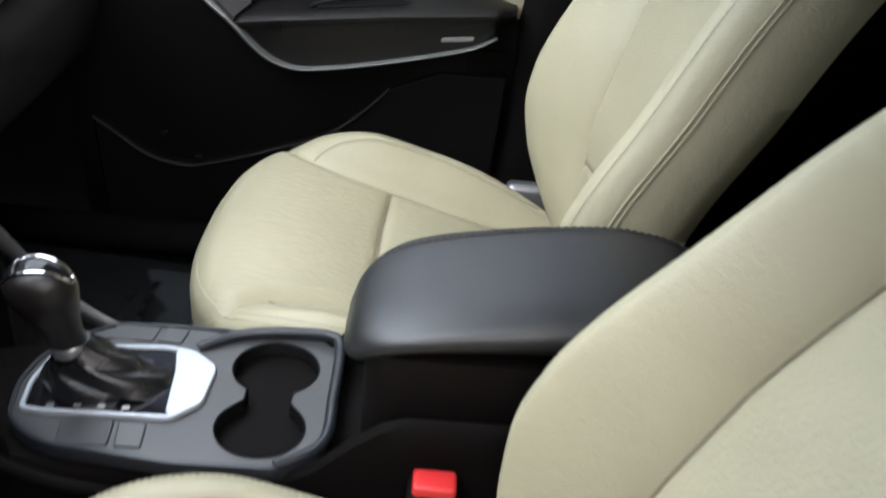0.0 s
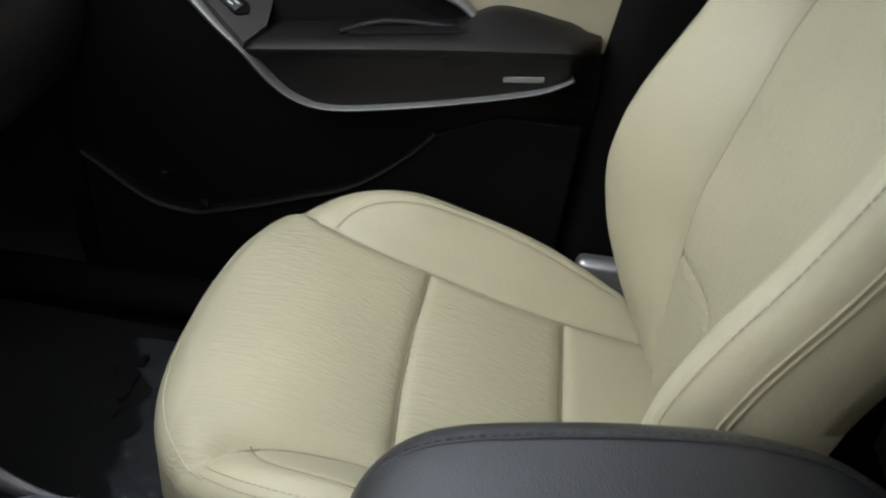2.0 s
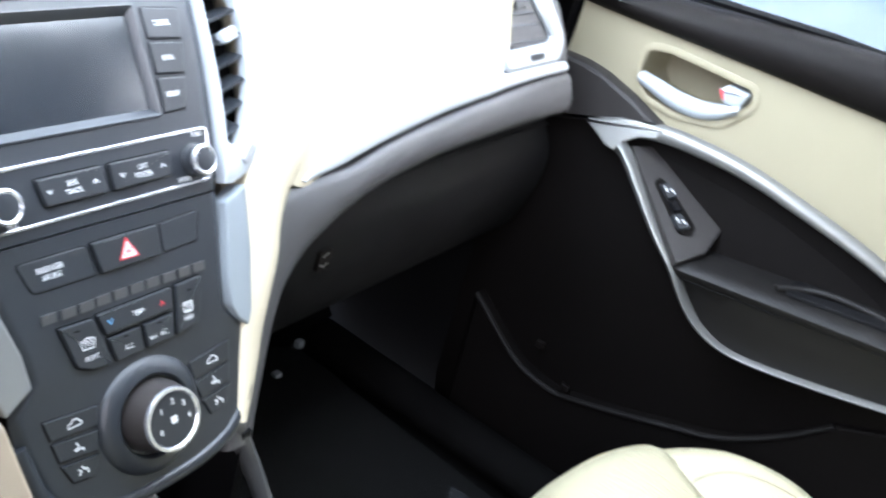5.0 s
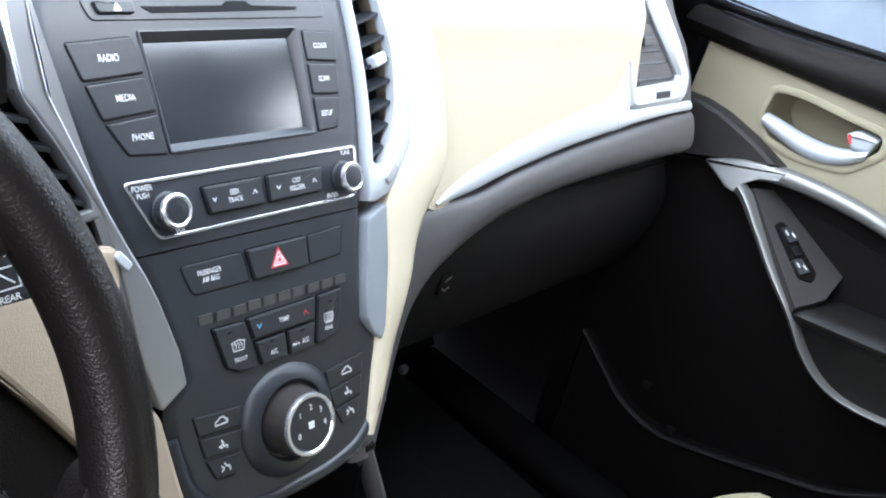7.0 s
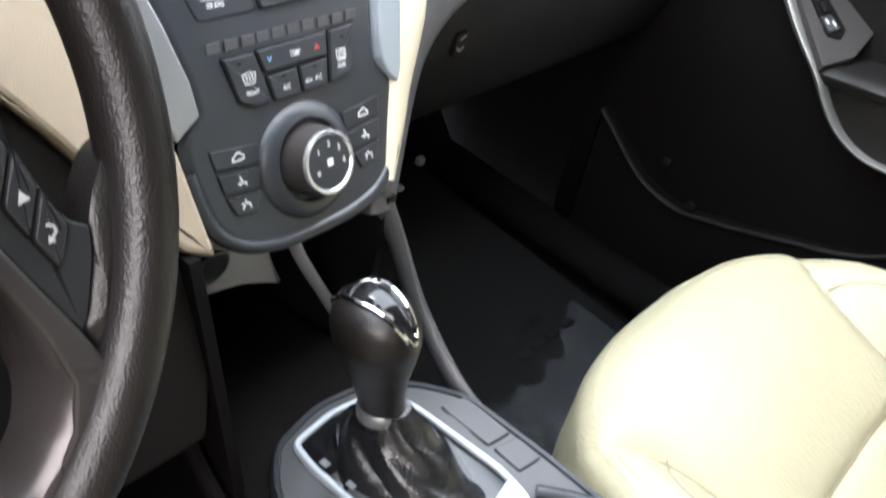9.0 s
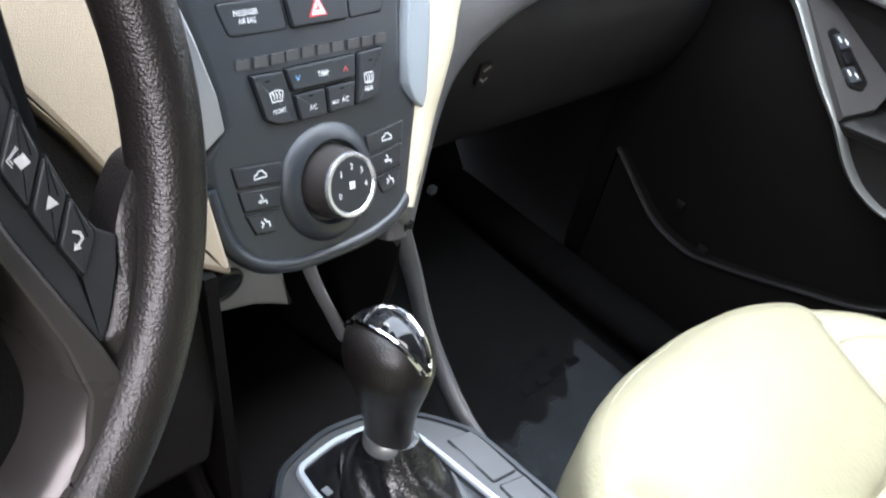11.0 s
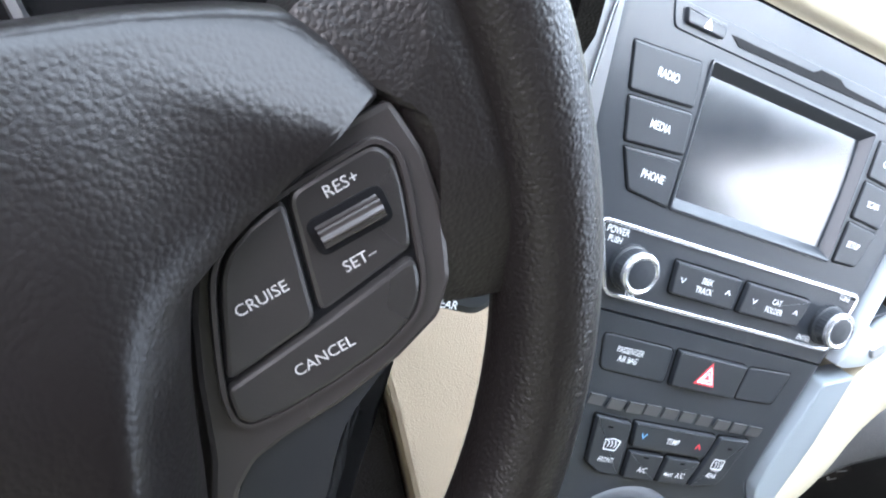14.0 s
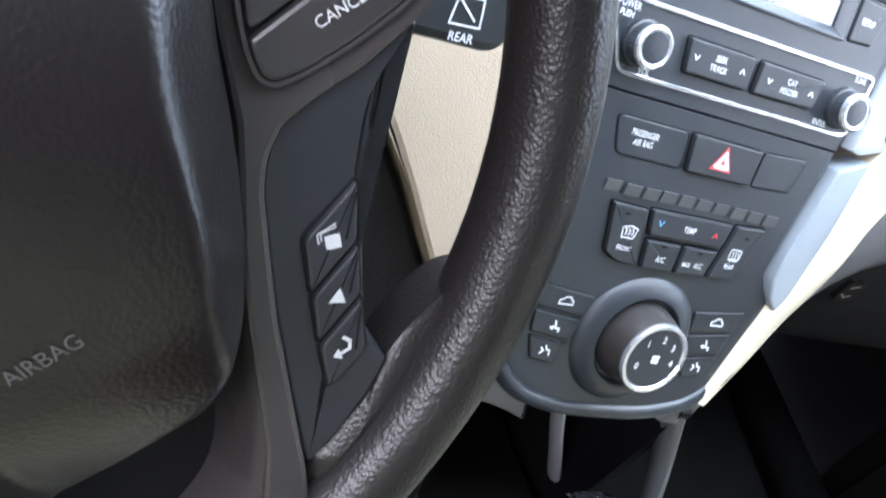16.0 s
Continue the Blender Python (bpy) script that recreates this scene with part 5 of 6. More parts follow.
def fW(u, v, h):
    """A place on the wheel: u to its right, v to its top, h towards the driver."""
    a = u * math.cos(TURN) - v * math.sin(TURN)
    b = u * math.sin(TURN) + v * math.cos(TURN)
    return tuple(WC + Vector((a, 0, 0)) + W_UP * b + W_N * h)


wheel = thing("steering_wheel", tuple(WC), "black leather steering wheel with graphite spokes, partly turned", "steering wheel")
rings = []
R, NR = 0.1790, 120
for i in range(NR):
    a = 2 * math.pi * i / NR
    ring = []
    for k in range(20):
        b = 2 * math.pi * k / 20
        rad = 0.0131 * (1 + 0.05 * math.sin(b))
        ring.append(fW((R + rad * math.cos(b)) * math.cos(a), (R + rad * math.cos(b)) * math.sin(a), 0.0150 * math.sin(b)))
    rings.append(ring)
rings.append(rings[0])
bm = loft(rings)
bmesh.ops.remove_doubles(bm, verts=bm.verts, dist=1e-6)
part("rim", bm, M_leather, wheel, "grained black leather rim")

half = [(0.0, 0.062), (0.05, 0.052), (0.093, 0.0372), (0.1095, 0.0312), (0.1264, 0.0235), (0.1375, 0.0170), (0.1424, 0.0079), (0.1465, -0.0046), (0.1316, -0.0052), (0.1217, -0.0053), (0.1098, -0.0071),
        (0.1012, -0.0113), (0.0958, -0.0176), (0.0898, -0.0283), (0.0845, -0.0402), (0.0788, -0.0555), (0.0737, -0.0675), (0.0675, -0.0790), (0.0580, -0.0905), (0.0400, -0.1030), (0.0, -0.1100)]
cover = half + [(-x, y) for x, y in half[-2:0:-1]]


fold_line = table([(-0.105, 0.046), (-0.08, 0.0555), (-0.06, 0.064), (-0.038, 0.0716), (-0.025, 0.0775), (0.0, 0.0893), (0.0205, 0.101), (0.032, 0.1076), (0.062, 0.125)])


slant = table([(-0.11, 0.014), (-0.07, 0.012), (-0.05, 0.0145), (-0.02, 0.023), (0.0, 0.048), (0.03, 0.058), (0.06, 0.06)])


def cover_height(x, y):
    """Height of the hub cover: a gently bowed face with slanting flanks beyond two fold lines."""
    w = abs(x) * math.sin(TURN) + y * math.cos(TURN)
    face = 0.0420 - 3.0 * max(0.0, w)**2 - 3.2 * max(0.0, -w)**2 - 1.2 * max(0.0, -0.075 - y) ** 1.5
    d = (abs(x) - fold_line(y)) / slant(y)
    k = math.log(1 + math.exp(max(-40.0, min(40.0, d / 0.06)))) * 0.06
    return face + min(0.0, 0.0165 - face) * min(1.0, k)


def airbag_cover():
    """The soft hub cover with a rounded edge."""
    pts = []
    soft_edge = rounded(cover, 0.003, 3)
    for (a, b), (c, d) in zip(soft_edge, soft_edge[1:] + soft_edge[:1]):
        n = max(1, int(math.hypot(c - a, d - b) / 0.002))
        pts += [(a + (c - a) * i / n, b + (d - b) * i / n) for i in range(n)]
    cx, cy = 0.0, -0.04
    rings = [[fW(u, v, cover_height(u, v) - 0.020) for u, v in shrink(pts, 0.004)], [fW(u, v, cover_height(u, v) - 0.010) for u, v in pts], [fW(u, v, cover_height(u, v) - 0.0030) for u, v in pts]]
    for k, d in ((0.0009, 0.0006), (0.0, 0.0018)):
        rings.append([fW(u, v, cover_height(u, v) - k) for u, v in shrink(pts, d)])
    base = shrink(pts, 0.0018)
    for i in range(1, 45):
        s = 1 - i / 45.5
        rings.append([fW(x, y, cover_height(x, y)) for x, y in [(cx + (u - cx) * s, cy + (v - cy) * s) for u, v in base]])
    return loft(rings, True, True, True)


part("airbag_cover", airbag_cover(), M_airbag, wheel, "grained black hub cover", 50)
writing("AIRBAG", 0.0052, 0.0260, -0.0664, lambda u, v, h: fW(u, v, cover_height(u, v) + h), 0.0003, M_greymark, wheel, 0, "lettering", 0.0, 0.9)

spoke = [(0.1479, -0.0064), (0.1500, -0.0200), (0.1490, -0.0340), (0.1440, -0.0500), (0.1378, -0.0575), (0.1254, -0.0618), (0.1095, -0.0645), (0.0968, -0.0648), (0.0872, -0.0661), (0.0806, -0.0709), (0.0759, -0.0775), (0.0690, -0.0917),
         (0.0615, -0.1078), (0.0528, -0.1301), (0.0442, -0.1525), (0.0372, -0.1665), (0.0285, -0.1750), (0.0140, -0.1800), (0.0, -0.1805), (0.0, -0.1650), (0.0125, -0.1640), (0.0275, -0.1565), (0.0385, -0.1400), (0.0460, -0.1240), (0.0545, -0.1050), (0.0640, -0.0860), (0.0720, -0.0725), (0.0790, -0.0600),
         (0.0859, -0.0410), (0.0914, -0.0285), (0.0964, -0.0200), (0.1018, -0.0130), (0.1100, -0.0085), (0.1212, -0.0066), (0.1313, -0.0066)]
lower = [(0.1254, -0.0622), (0.1210, -0.0661), (0.1137, -0.0685), (0.1077, -0.0725), (0.1022, -0.0785), (0.0970, -0.0868), (0.0906, -0.1002), (0.0832, -0.1140), (0.0784, -0.1246), (0.0768, -0.1309), (0.0785, -0.1372), (0.0695, -0.1432), (0.0593, -0.1478), (0.0505, -0.1512), (0.0448, -0.1522),
         (0.0466, -0.1474), (0.0530, -0.1297), (0.0617, -0.1074), (0.0690, -0.0913), (0.0759, -0.0771), (0.0806, -0.0705), (0.0872, -0.0657), (0.0968, -0.0644), (0.1095, -0.0641)]
web = [(0.1330, 0.0120), (0.1372, 0.0172), (0.1470, 0.0184), (0.1560, 0.0225), (0.1640, 0.0310), (0.1720, 0.0420), (0.1820, 0.0300), (0.185, -0.0100), (0.180, -0.0720), (0.168, -0.0700), (0.158, -0.0640), (0.148, -0.0605), (0.1390, -0.0565), (0.1432, -0.0500), (0.1480, -0.0340), (0.1489, -0.0200), (0.1470, -0.0080), (0.1432, -0.0030), (0.1400, 0.0060)]
lower_web = [(0.0785, -0.1384), (0.0695, -0.1442), (0.0593, -0.1488), (0.0505, -0.1522), (0.0450, -0.1535), (0.0380, -0.1672), (0.0290, -0.1762), (0.0142, -0.1812), (0.0, -0.1815), (0.0, -0.187), (0.05, -0.180), (0.095, -0.158), (0.118, -0.140), (0.104, -0.132), (0.090, -0.1340)]
cluster = [(0.1413, -0.0116), (0.1308, -0.0120), (0.1204, -0.0127), (0.1110, -0.0139), (0.1048, -0.0163), (0.1003, -0.0205), (0.0968, -0.0270), (0.0927, -0.0365), (0.0888, -0.0466), (0.0878, -0.0530), (0.0899, -0.0567), (0.0974, -0.0580), (0.1114, -0.0579), (0.1250, -0.0563), (0.1336, -0.0531), (0.1382, -0.0464), (0.1411, -0.0343), (0.1438, -0.0242), (0.1446, -0.0165)]
for s in (1, -1):
    m = lambda pts: [(s * x, y) for x, y in pts]
    part("spoke_web", dome(rounded(m(web), 0.004), fW, -0.016, 0.0032, 0.0060, 6), M_leather, wheel, "leather-covered spoke")
    part("spoke_web", dome(rounded(m(lower_web), 0.005), fW, -0.016, 0.0015, 0.004, 5), M_leather, wheel, "leather-covered lower spoke")
    sp = part("spoke_trim", plate(rounded(m(spoke), 0.0018), fW, -0.012, 0.0072, 0.0016), M_spoke, wheel, "graphite painted spoke trim")
    flange_out = curve_pts(m([(0.0, -0.1655), (0.0125, -0.1645), (0.0275, -0.1570), (0.0385, -0.1405), (0.0460, -0.1245), (0.0545, -0.1055), (0.0640, -0.0865)]), 5)
    flange_in = curve_pts(m([(0.0, -0.1525), (0.0095, -0.1515), (0.0220, -0.1450), (0.0318, -0.1330), (0.0395, -0.1190), (0.0505, -0.0985), (0.0620, -0.0825)]), 5)
    flange = [[fW(a + (c - a) * q, b + (d - b) * q, h) for (a, b), (c, d) in zip(flange_out, flange_in)] for q, h in ((0.0, 0.0064), (0.12, 0.0054), (0.35, 0.0018), (0.65, -0.0050), (1.0, -0.0150))]
    part("spoke_flange", thick(loft(flange, False), 0.002), M_spoke, wheel, "graphite inner flange of the spoke trim", 60)
    part("lower_spoke", plate(rounded(m(lower), 0.002), fW, -0.012, 0.0048, 0.0008), M_spoke_low, wheel, "satin black lower spoke")
    if s < 0:
        continue
    c = rounded(cluster, 0.004)
    part("gap", plate(c, fW, 0.004, 0.0074, 0.0002), M_dark, sp)
    part("cluster_rim", frame_ring(shrink(c, -0.0006), shrink(c, 0.0010), fW, 0.006, 0.0090), M_spoke, sp, "graphite key surround")
    def wkey(pts, text, cu, cv, size, top=0.0098):
        k = part("cruise_key", plate(rounded(pts, 0.003), fW, 0.004, top, 0.0011), M_key, sp, "black cruise control key")
        if text:
            writing(text, size, cu, cv, fW, 0.0102, M_keymark, k, 0, "lettering", 0.0, 0.95)
        return k
    wkey([(0.1196, -0.0137), (0.1110, -0.0152), (0.1060, -0.0174), (0.1018, -0.0213), (0.0983, -0.0278), (0.0942, -0.0372), (0.0910, -0.0438), (0.1135, -0.0413)], "CRUISE", 0.1060, -0.0302, 0.0039)
    res = wkey([(0.1206, -0.0136), (0.1308, -0.0129), (0.1408, -0.0127), (0.1433, -0.0170), (0.1425, -0.0242), (0.1400, -0.0340), (0.1385, -0.0378), (0.1147, -0.0411)], "", 0, 0, 0, 0.0086)
    writing("RES+", 0.0039, 0.1309, -0.0170, fW, 0.0089, M_keymark, res, 0, "lettering", 0.0, 0.95)
    writing("SET\u2013", 0.0039, 0.1274, -0.0340, fW, 0.0089, M_keymark, res, 0, "lettering", 0.0, 0.95)
    wkey([(0.0907, -0.0450), (0.1135, -0.0426), (0.1383, -0.0390), (0.1369, -0.0460), (0.1327, -0.0521), (0.1245, -0.0552), (0.1110, -0.0568), (0.0975, -0.0569), (0.0905, -0.0556), (0.0889, -0.0528), (0.0896, -0.0480)], "CANCEL", 0.1112, -0.0494, 0.0039)
    part("gap", plate(rounded(rect(0.1206, -0.0296, 0.1382, -0.0206), 0.0025), fW, 0.006, 0.0088, 0.0002), M_dark, res)
    roller = [[fW(0.1222 + 0.0142 * i / 6, -0.0251 + (0.0026 + 0.0003 * math.cos(8 * a)) * math.cos(a), 0.0082 + (0.0034 + 0.0003 * math.cos(8 * a)) * math.sin(a)) for a in [2 * math.pi * q / 64 for q in range(64)]] for i in range(7)]
    part("roller", loft(roller, True, True, True), M_spoke, res, "ridged grey roller")
    keys = [((0.0772, -0.0925), (0.0958, -0.0866)), ((0.0712, -0.1073), (0.0881, -0.1016)), ((0.0658, -0.1207), (0.0817, -0.1152)), ((0.0612, -0.1345), (0.0752, -0.1305))]
    for i in range(3):
        (ax, ay), (bx, by) = keys[i]
        (cx2, cy2), (dx, dy) = keys[i + 1]
        q = [(ax, ay - 0.0004), (bx, by - 0.0004), (dx, dy + 0.0004), (cx2, cy2 + 0.0004)]
        part("gap", plate(rounded(shrink(q, -0.0006), 0.0022), fW, 0.003, 0.0051, 0.0002), M_dark, wheel)
        kk = part("trip_key", plate(rounded(shrink(q, 0.0003), 0.0018), fW, 0.003, 0.0068, 0.0008), M_spoke_low, wheel, "black trip computer key")
        mx, my = (ax + bx + cx2 + dx) / 4 - 0.0004, (ay + by + cy2 + dy) / 4
        if i == 0:
            filled(moved(rect(-0.0016, -0.0022, 0.0022, 0.0016), mx, my, 1, -20), fW, 0.0071, M_keymark, kk)
            for o in (0.0008, 0.0016):
                strokes([moved([(-0.0016 - o, 0.0016 - o), (-0.0016 - o, 0.0026), (0.0016, 0.0026 + o)], mx, my, 1, -20)], 0.0004, fW, 0.0071, M_keymark, kk)
        elif i == 1:
            filled(moved([(-0.0024, -0.0010), (0.0020, -0.0022), (0.0012, 0.0024)], mx, my, 1, -20), fW, 0.0071, M_keymark, kk)
        else:
            strokes([moved([(0.0010, 0.0030), (0.0022, 0.0012), (0.0014, -0.0008), (-0.0016, -0.0012)], mx, my, 1, -10)], 0.0010, fW, 0.0071, M_keymark, kk)
            filled(moved([(-0.0012, 0.0006), (-0.0012, -0.0030), (-0.0034, -0.0012)], mx, my, 1, -10), fW, 0.0071, M_keymark, kk)
        strokes([[(bx - 0.0022, by - 0.003), (dx - 0.0022, dy + 0.003)]], 0.0006, fW, 0.0071, M_dark, kk, "ridge")

# lower hub: the shadow on it is put into its near-zero black
part("lower_hub", plate([(0.0, -0.106), (0.040, -0.099), (0.060, -0.088), (0.062, -0.095), (0.052, -0.119), (0.044, -0.142), (0.030, -0.155), (0.0, -0.158), (-0.030, -0.155), (-0.044, -0.142), (-0.052, -0.119), (-0.062, -0.095), (-0.060, -0.088), (-0.040, -0.099)], fW, -0.024, -0.014, 0.003), M_dark, wheel, "black lower hub, its shadow in the colour")
col = [[fW(r * math.cos(2 * math.pi * k / 24), r * math.sin(2 * math.pi * k / 24), h) for k in range(24)] for h, r in ((-0.012, 0.066), (-0.03, 0.060), (-0.045, 0.050))]
part("hub", loft(col, True, True, True), M_dark, wheel, "black hub behind the cover")
column = thing("steering_column", tuple(WC - W_N * 0.06), "black steering column shroud with wiper stalk", "steering column")
sh = []
for h, r in ((-0.048, 0.050), (-0.06, 0.056), (-0.11, 0.062), (-0.22, 0.066)):
    sh.append([tuple(WC + Vector((r * math.cos(2 * math.pi * k / 28), 0, 0)) + W_UP * (r * 0.8 * math.sin(2 * math.pi * k / 28) - 0.01) + W_N * h) for k in range(28)])
part("shroud", loft(sh, True, True, True), M_dark, column, "black shroud")

# ---- centre console ----
console = thing("centre_console", (0, -0.4, 0.0), "charcoal centre console with cup holders", "console")
fZ = lambda u, v, h: (u, v, 0.308 + h - 0.03 * step(-0.20, -0.10, v) * 0.3)
deck = rounded([(-0.046, -0.117), (0.0, -0.1075), (0.038, -0.1135), (0.070, -0.136), (0.090, -0.172), (0.093, -0.25), (0.092, -0.40), (-0.072, -0.402), (-0.092, -0.365), (-0.095, -0.275), (-0.084, -0.172), (-0.069, -0.141)], 0.012, 4)
# one opening: two round cups joined by a neck
openpts = []
for k in range(25):
    a = radians(-130 + 260 * k / 24)
    openpts.append((0.041 + 0.039 * math.cos(a), -0.343 + 0.041 * math.sin(a)))
openpts += [(0.008, -0.322), (-0.008, -0.322)]
for k in range(25):
    a = radians(50 + 260 * k / 24)
    openpts.append((-0.043 + 0.037 * math.cos(a), -0.343 + 0.040 * math.sin(a)))
openpts += [(-0.008, -0.364), (0.008, -0.364)]
part("deck", holed(deck, [openpts], fZ, -0.012, 0.0), M_console, console, "charcoal console deck")
part("deck_edge", frame_ring(shrink(deck, -0.003), shrink(deck, 0.003), fZ, -0.012, 0.002), M_panel, console, "black deck edge")
rings = [[fZ(u, v, 0.0012) for u, v in shrink(openpts, -0.0015)], [fZ(u, v, 0.0002) for u, v in openpts], [fZ(u, v, -0.03) for u, v in openpts], [fZ(u * 0.97, -0.343 + (v + 0.343) * 0.96, -0.075) for u, v in openpts]]
part("cup_holder", loft(rings, True, False, True), M_dark, console, "black twin cup holder well")
# raised rail on the passenger side, rear corner fillet
part("deck_lip", tube(curve_pts([(0.060, -0.262, 0.310), (0.082, -0.300, 0.314), (0.090, -0.35, 0.316), (0.089, -0.39, 0.317), (0.070, -0.402, 0.316), (0.0, -0.404, 0.314), (-0.060, -0.402, 0.312), (-0.090, -0.365, 0.310)], 8), 0.0055, 10), M_panel, console, "black moulded lip")
for s in (1, -1):
    for y0, y1 in ((-0.168, -0.214), (-0.219, -0.243)):
        x_in, x_out = (0.0670, 0.0890) if s > 0 else (0.0520, 0.0810)
        q = [(s * x_in, y0), (s * x_out, y0 - 0.005), (s * (x_out - 0.001), y1 - 0.003), (s * (x_in - 0.001), y1)]
        o = rounded(q, 0.002)
        part("gap", plate(shrink(o, -0.0008), fZ, -0.004, 0.0003, 0.0001), M_dark, console)
        part("blank_key", plate(o, fZ, -0.004, 0.0016, 0.0007), M_console, console, "blank charcoal key")
# gear plate
gp = rounded([(-0.040, -0.123), (0.0, -0.118), (0.040, -0.125), (0.052, -0.150), (0.056, -0.235), (0.052, -0.262), (0.030, -0.288), (-0.022, -0.286), (-0.046, -0.262), (-0.046, -0.150)], 0.008, 4)
part("gear_frame", frame_ring(gp, shrink(gp, 0.0045), fZ, 0.0, 0.0055), M_silver, console, "silver gear surround")
part("gear_plate", plate(shrink(gp, 0.004), fZ, 0.0, 0.002, 0.0005), M_boot, console, "gloss black gear plate")
part("gear_end_plate", plate(rounded([(0.050, -0.243), (0.050, -0.262), (0.029, -0.285), (-0.021, -0.283), (-0.042, -0.262), (-0.036, -0.256), (0.020, -0.250)], 0.003), fZ, 0.0015, 0.0050, 0.001), M_silver, console, "silver end plate")
for i, y in enumerate((-0.150, -0.175, -0.197, -0.219)):
    part("position_mark", plate(rounded(rect(-0.0370, y - 0.004, -0.0315, y + 0.003), 0.001), fZ, 0.002, 0.0026, 0.0003), M_silver_dark if i < 2 else M_keymark, console)

def body_section(y, top, wtop, wlow):
    return [(-wlow, y, 0.0), (-wlow, y, top * 0.6), (-wtop - 0.004, y, top - 0.03), (-wtop, y, top - 0.008), (-wtop + 0.008, y, top), (wtop - 0.008, y, top), (wtop, y, top - 0.008), (wtop + 0.004, y, top - 0.03), (wlow, y, top * 0.6), (wlow, y, 0.0)]
rows = [body_section(y, z, a, b) for y, z, a, b in ((0.20, 0.26, 0.075, 0.10), (0.0, 0.265, 0.082, 0.105), (-0.12, 0.285, 0.088, 0.108), (-0.20, 0.292, 0.093, 0.108), (-0.40, 0.292, 0.093, 0.108))]
part("body", loft(rows, True, True, True), M_black, console, "black console sides")
def trough_section(y, top, low):
    """A cross-section of the rear console: two side walls with a sunk floor between them."""
    half_pts = [(0.106, 0.0), (0.106, top * 0.6), (0.098, top - 0.03), (0.095, top - 0.006), (0.089, top), (0.083, top - 0.004), (0.076, low)]
    return [(-a, y, b) for a, b in half_pts] + [(a, y, b) for a, b in half_pts[::-1]]


rows = [trough_section(y, z, l) for y, z, l in ((-0.365, 0.296, 0.290), (-0.40, 0.318, 0.292), (-0.43, 0.349, 0.294), (-0.455, 0.370, 0.298), (-0.475, 0.377, 0.320), (-0.51, 0.378, 0.330), (-0.80, 0.378, 0.33))]
part("rear_body", loft(rows, True, True, True), M_black, console, "black rear console sides")
rows = [[(c - w, y, 0.30), (c - w - 0.006, y, 0.36), (c - w - 0.008, y, 0.425), (c + w + 0.008, y, 0.425), (c + w + 0.006, y, 0.36), (c + w, y, 0.30)]
        for c, w, y in ((0.002, 0.040, -0.434), (0.002, 0.054, -0.439), (0.002, 0.063, -0.450), (0.002, 0.067, -0.468), (0.002, 0.069, -0.80))]
part("storage_box", loft(rows, True, True, True), M_knee, console, "black storage box under the lid")
# side rails that rise to the stack
for s in (1, -1):
    path = [(s * 0.074, -0.055, 0.452), (s * 0.090, -0.050, 0.425), (s * 0.105, -0.070, 0.375), (s * 0.108, -0.105, 0.328), (s * 0.106, -0.165, 0.288), (s * 0.104, -0.24, 0.272)]
    part("side_rail", tube(curve_pts(path, 8), 0.0065, 10, flat=1.2), M_console if s > 0 else M_black, console, "grey side rail")
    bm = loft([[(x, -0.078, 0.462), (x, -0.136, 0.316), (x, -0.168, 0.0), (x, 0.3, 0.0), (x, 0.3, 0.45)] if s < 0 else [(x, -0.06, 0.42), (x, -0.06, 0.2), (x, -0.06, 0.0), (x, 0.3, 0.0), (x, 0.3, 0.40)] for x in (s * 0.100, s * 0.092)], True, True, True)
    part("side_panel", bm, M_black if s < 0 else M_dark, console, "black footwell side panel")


def lid():
    """Armrest lid: long rounded pad, higher behind, with a drooping front."""
    t = thing("armrest", (0, -0.57, 0.43), "grey-black padded vinyl armrest on the console", "armrest")
    top = table([(-0.76, 0.448), (-0.735, 0.467), (-0.69, 0.485), (-0.648, 0.489), (-0.60, 0.484), (-0.548, 0.475), (-0.48, 0.459), (-0.45, 0.448), (-0.430, 0.436), (-0.420, 0.424), (-0.414, 0.408)])
    low = table([(-0.76, 0.428), (-0.60, 0.434), (-0.50, 0.428), (-0.46, 0.419), (-0.44, 0.407), (-0.425, 0.396), (-0.414, 0.391)])
    wid = table([(-0.76, 0.070), (-0.74, 0.077), (-0.70, 0.083), (-0.60, 0.086), (-0.50, 0.084), (-0.465, 0.081), (-0.445, 0.075), (-0.430, 0.064), (-0.420, 0.050), (-0.414, 0.032)])
    rows = []
    for k in range(60):
        y = -0.414 - 0.346 * (k / 59)**1.25
        a, b, w = low(y), top(y), wid(y)
        ring = []
        for q in range(40):
            c = 2 * math.pi * q / 40
            sx = math.copysign(abs(math.cos(c))**0.52, math.cos(c))
            sz = math.copysign(abs(math.sin(c))**0.78, math.sin(c))
            z = (a + b) / 2 + (b - a) / 2 * sz
            ring.append((0.003 + w * sx * (1 - 0.06 * max(0, -sz)), y, z))
        rows.append(ring)
    part("pad", loft(rows, True, True, True), M_lid, t, "", 60)
    line = [(0.003 + wid(y) * 0.74, y, top(y) - 0.0016) for y in (-0.435 - 0.30 * k / 30 for k in range(31))]
    part("seam", tube([(x - 0.004, y, z + 0.0002) for x, y, z in line], 0.0008, 6), M_lidseam, t, "sewn seam")
    part("stitching", stitches(line, 0.004, 0.003, 0.0006), M_lidseam, t)
    line = [(0.003 - wid(y) * 0.955, y, top(y) - 0.0095) for y in (-0.44 - 0.29 * k / 30 for k in range(31))]
    part("stitching", stitches(line, 0.004, 0.003, 0.0006), M_lidseam, t)
    return t


lid()


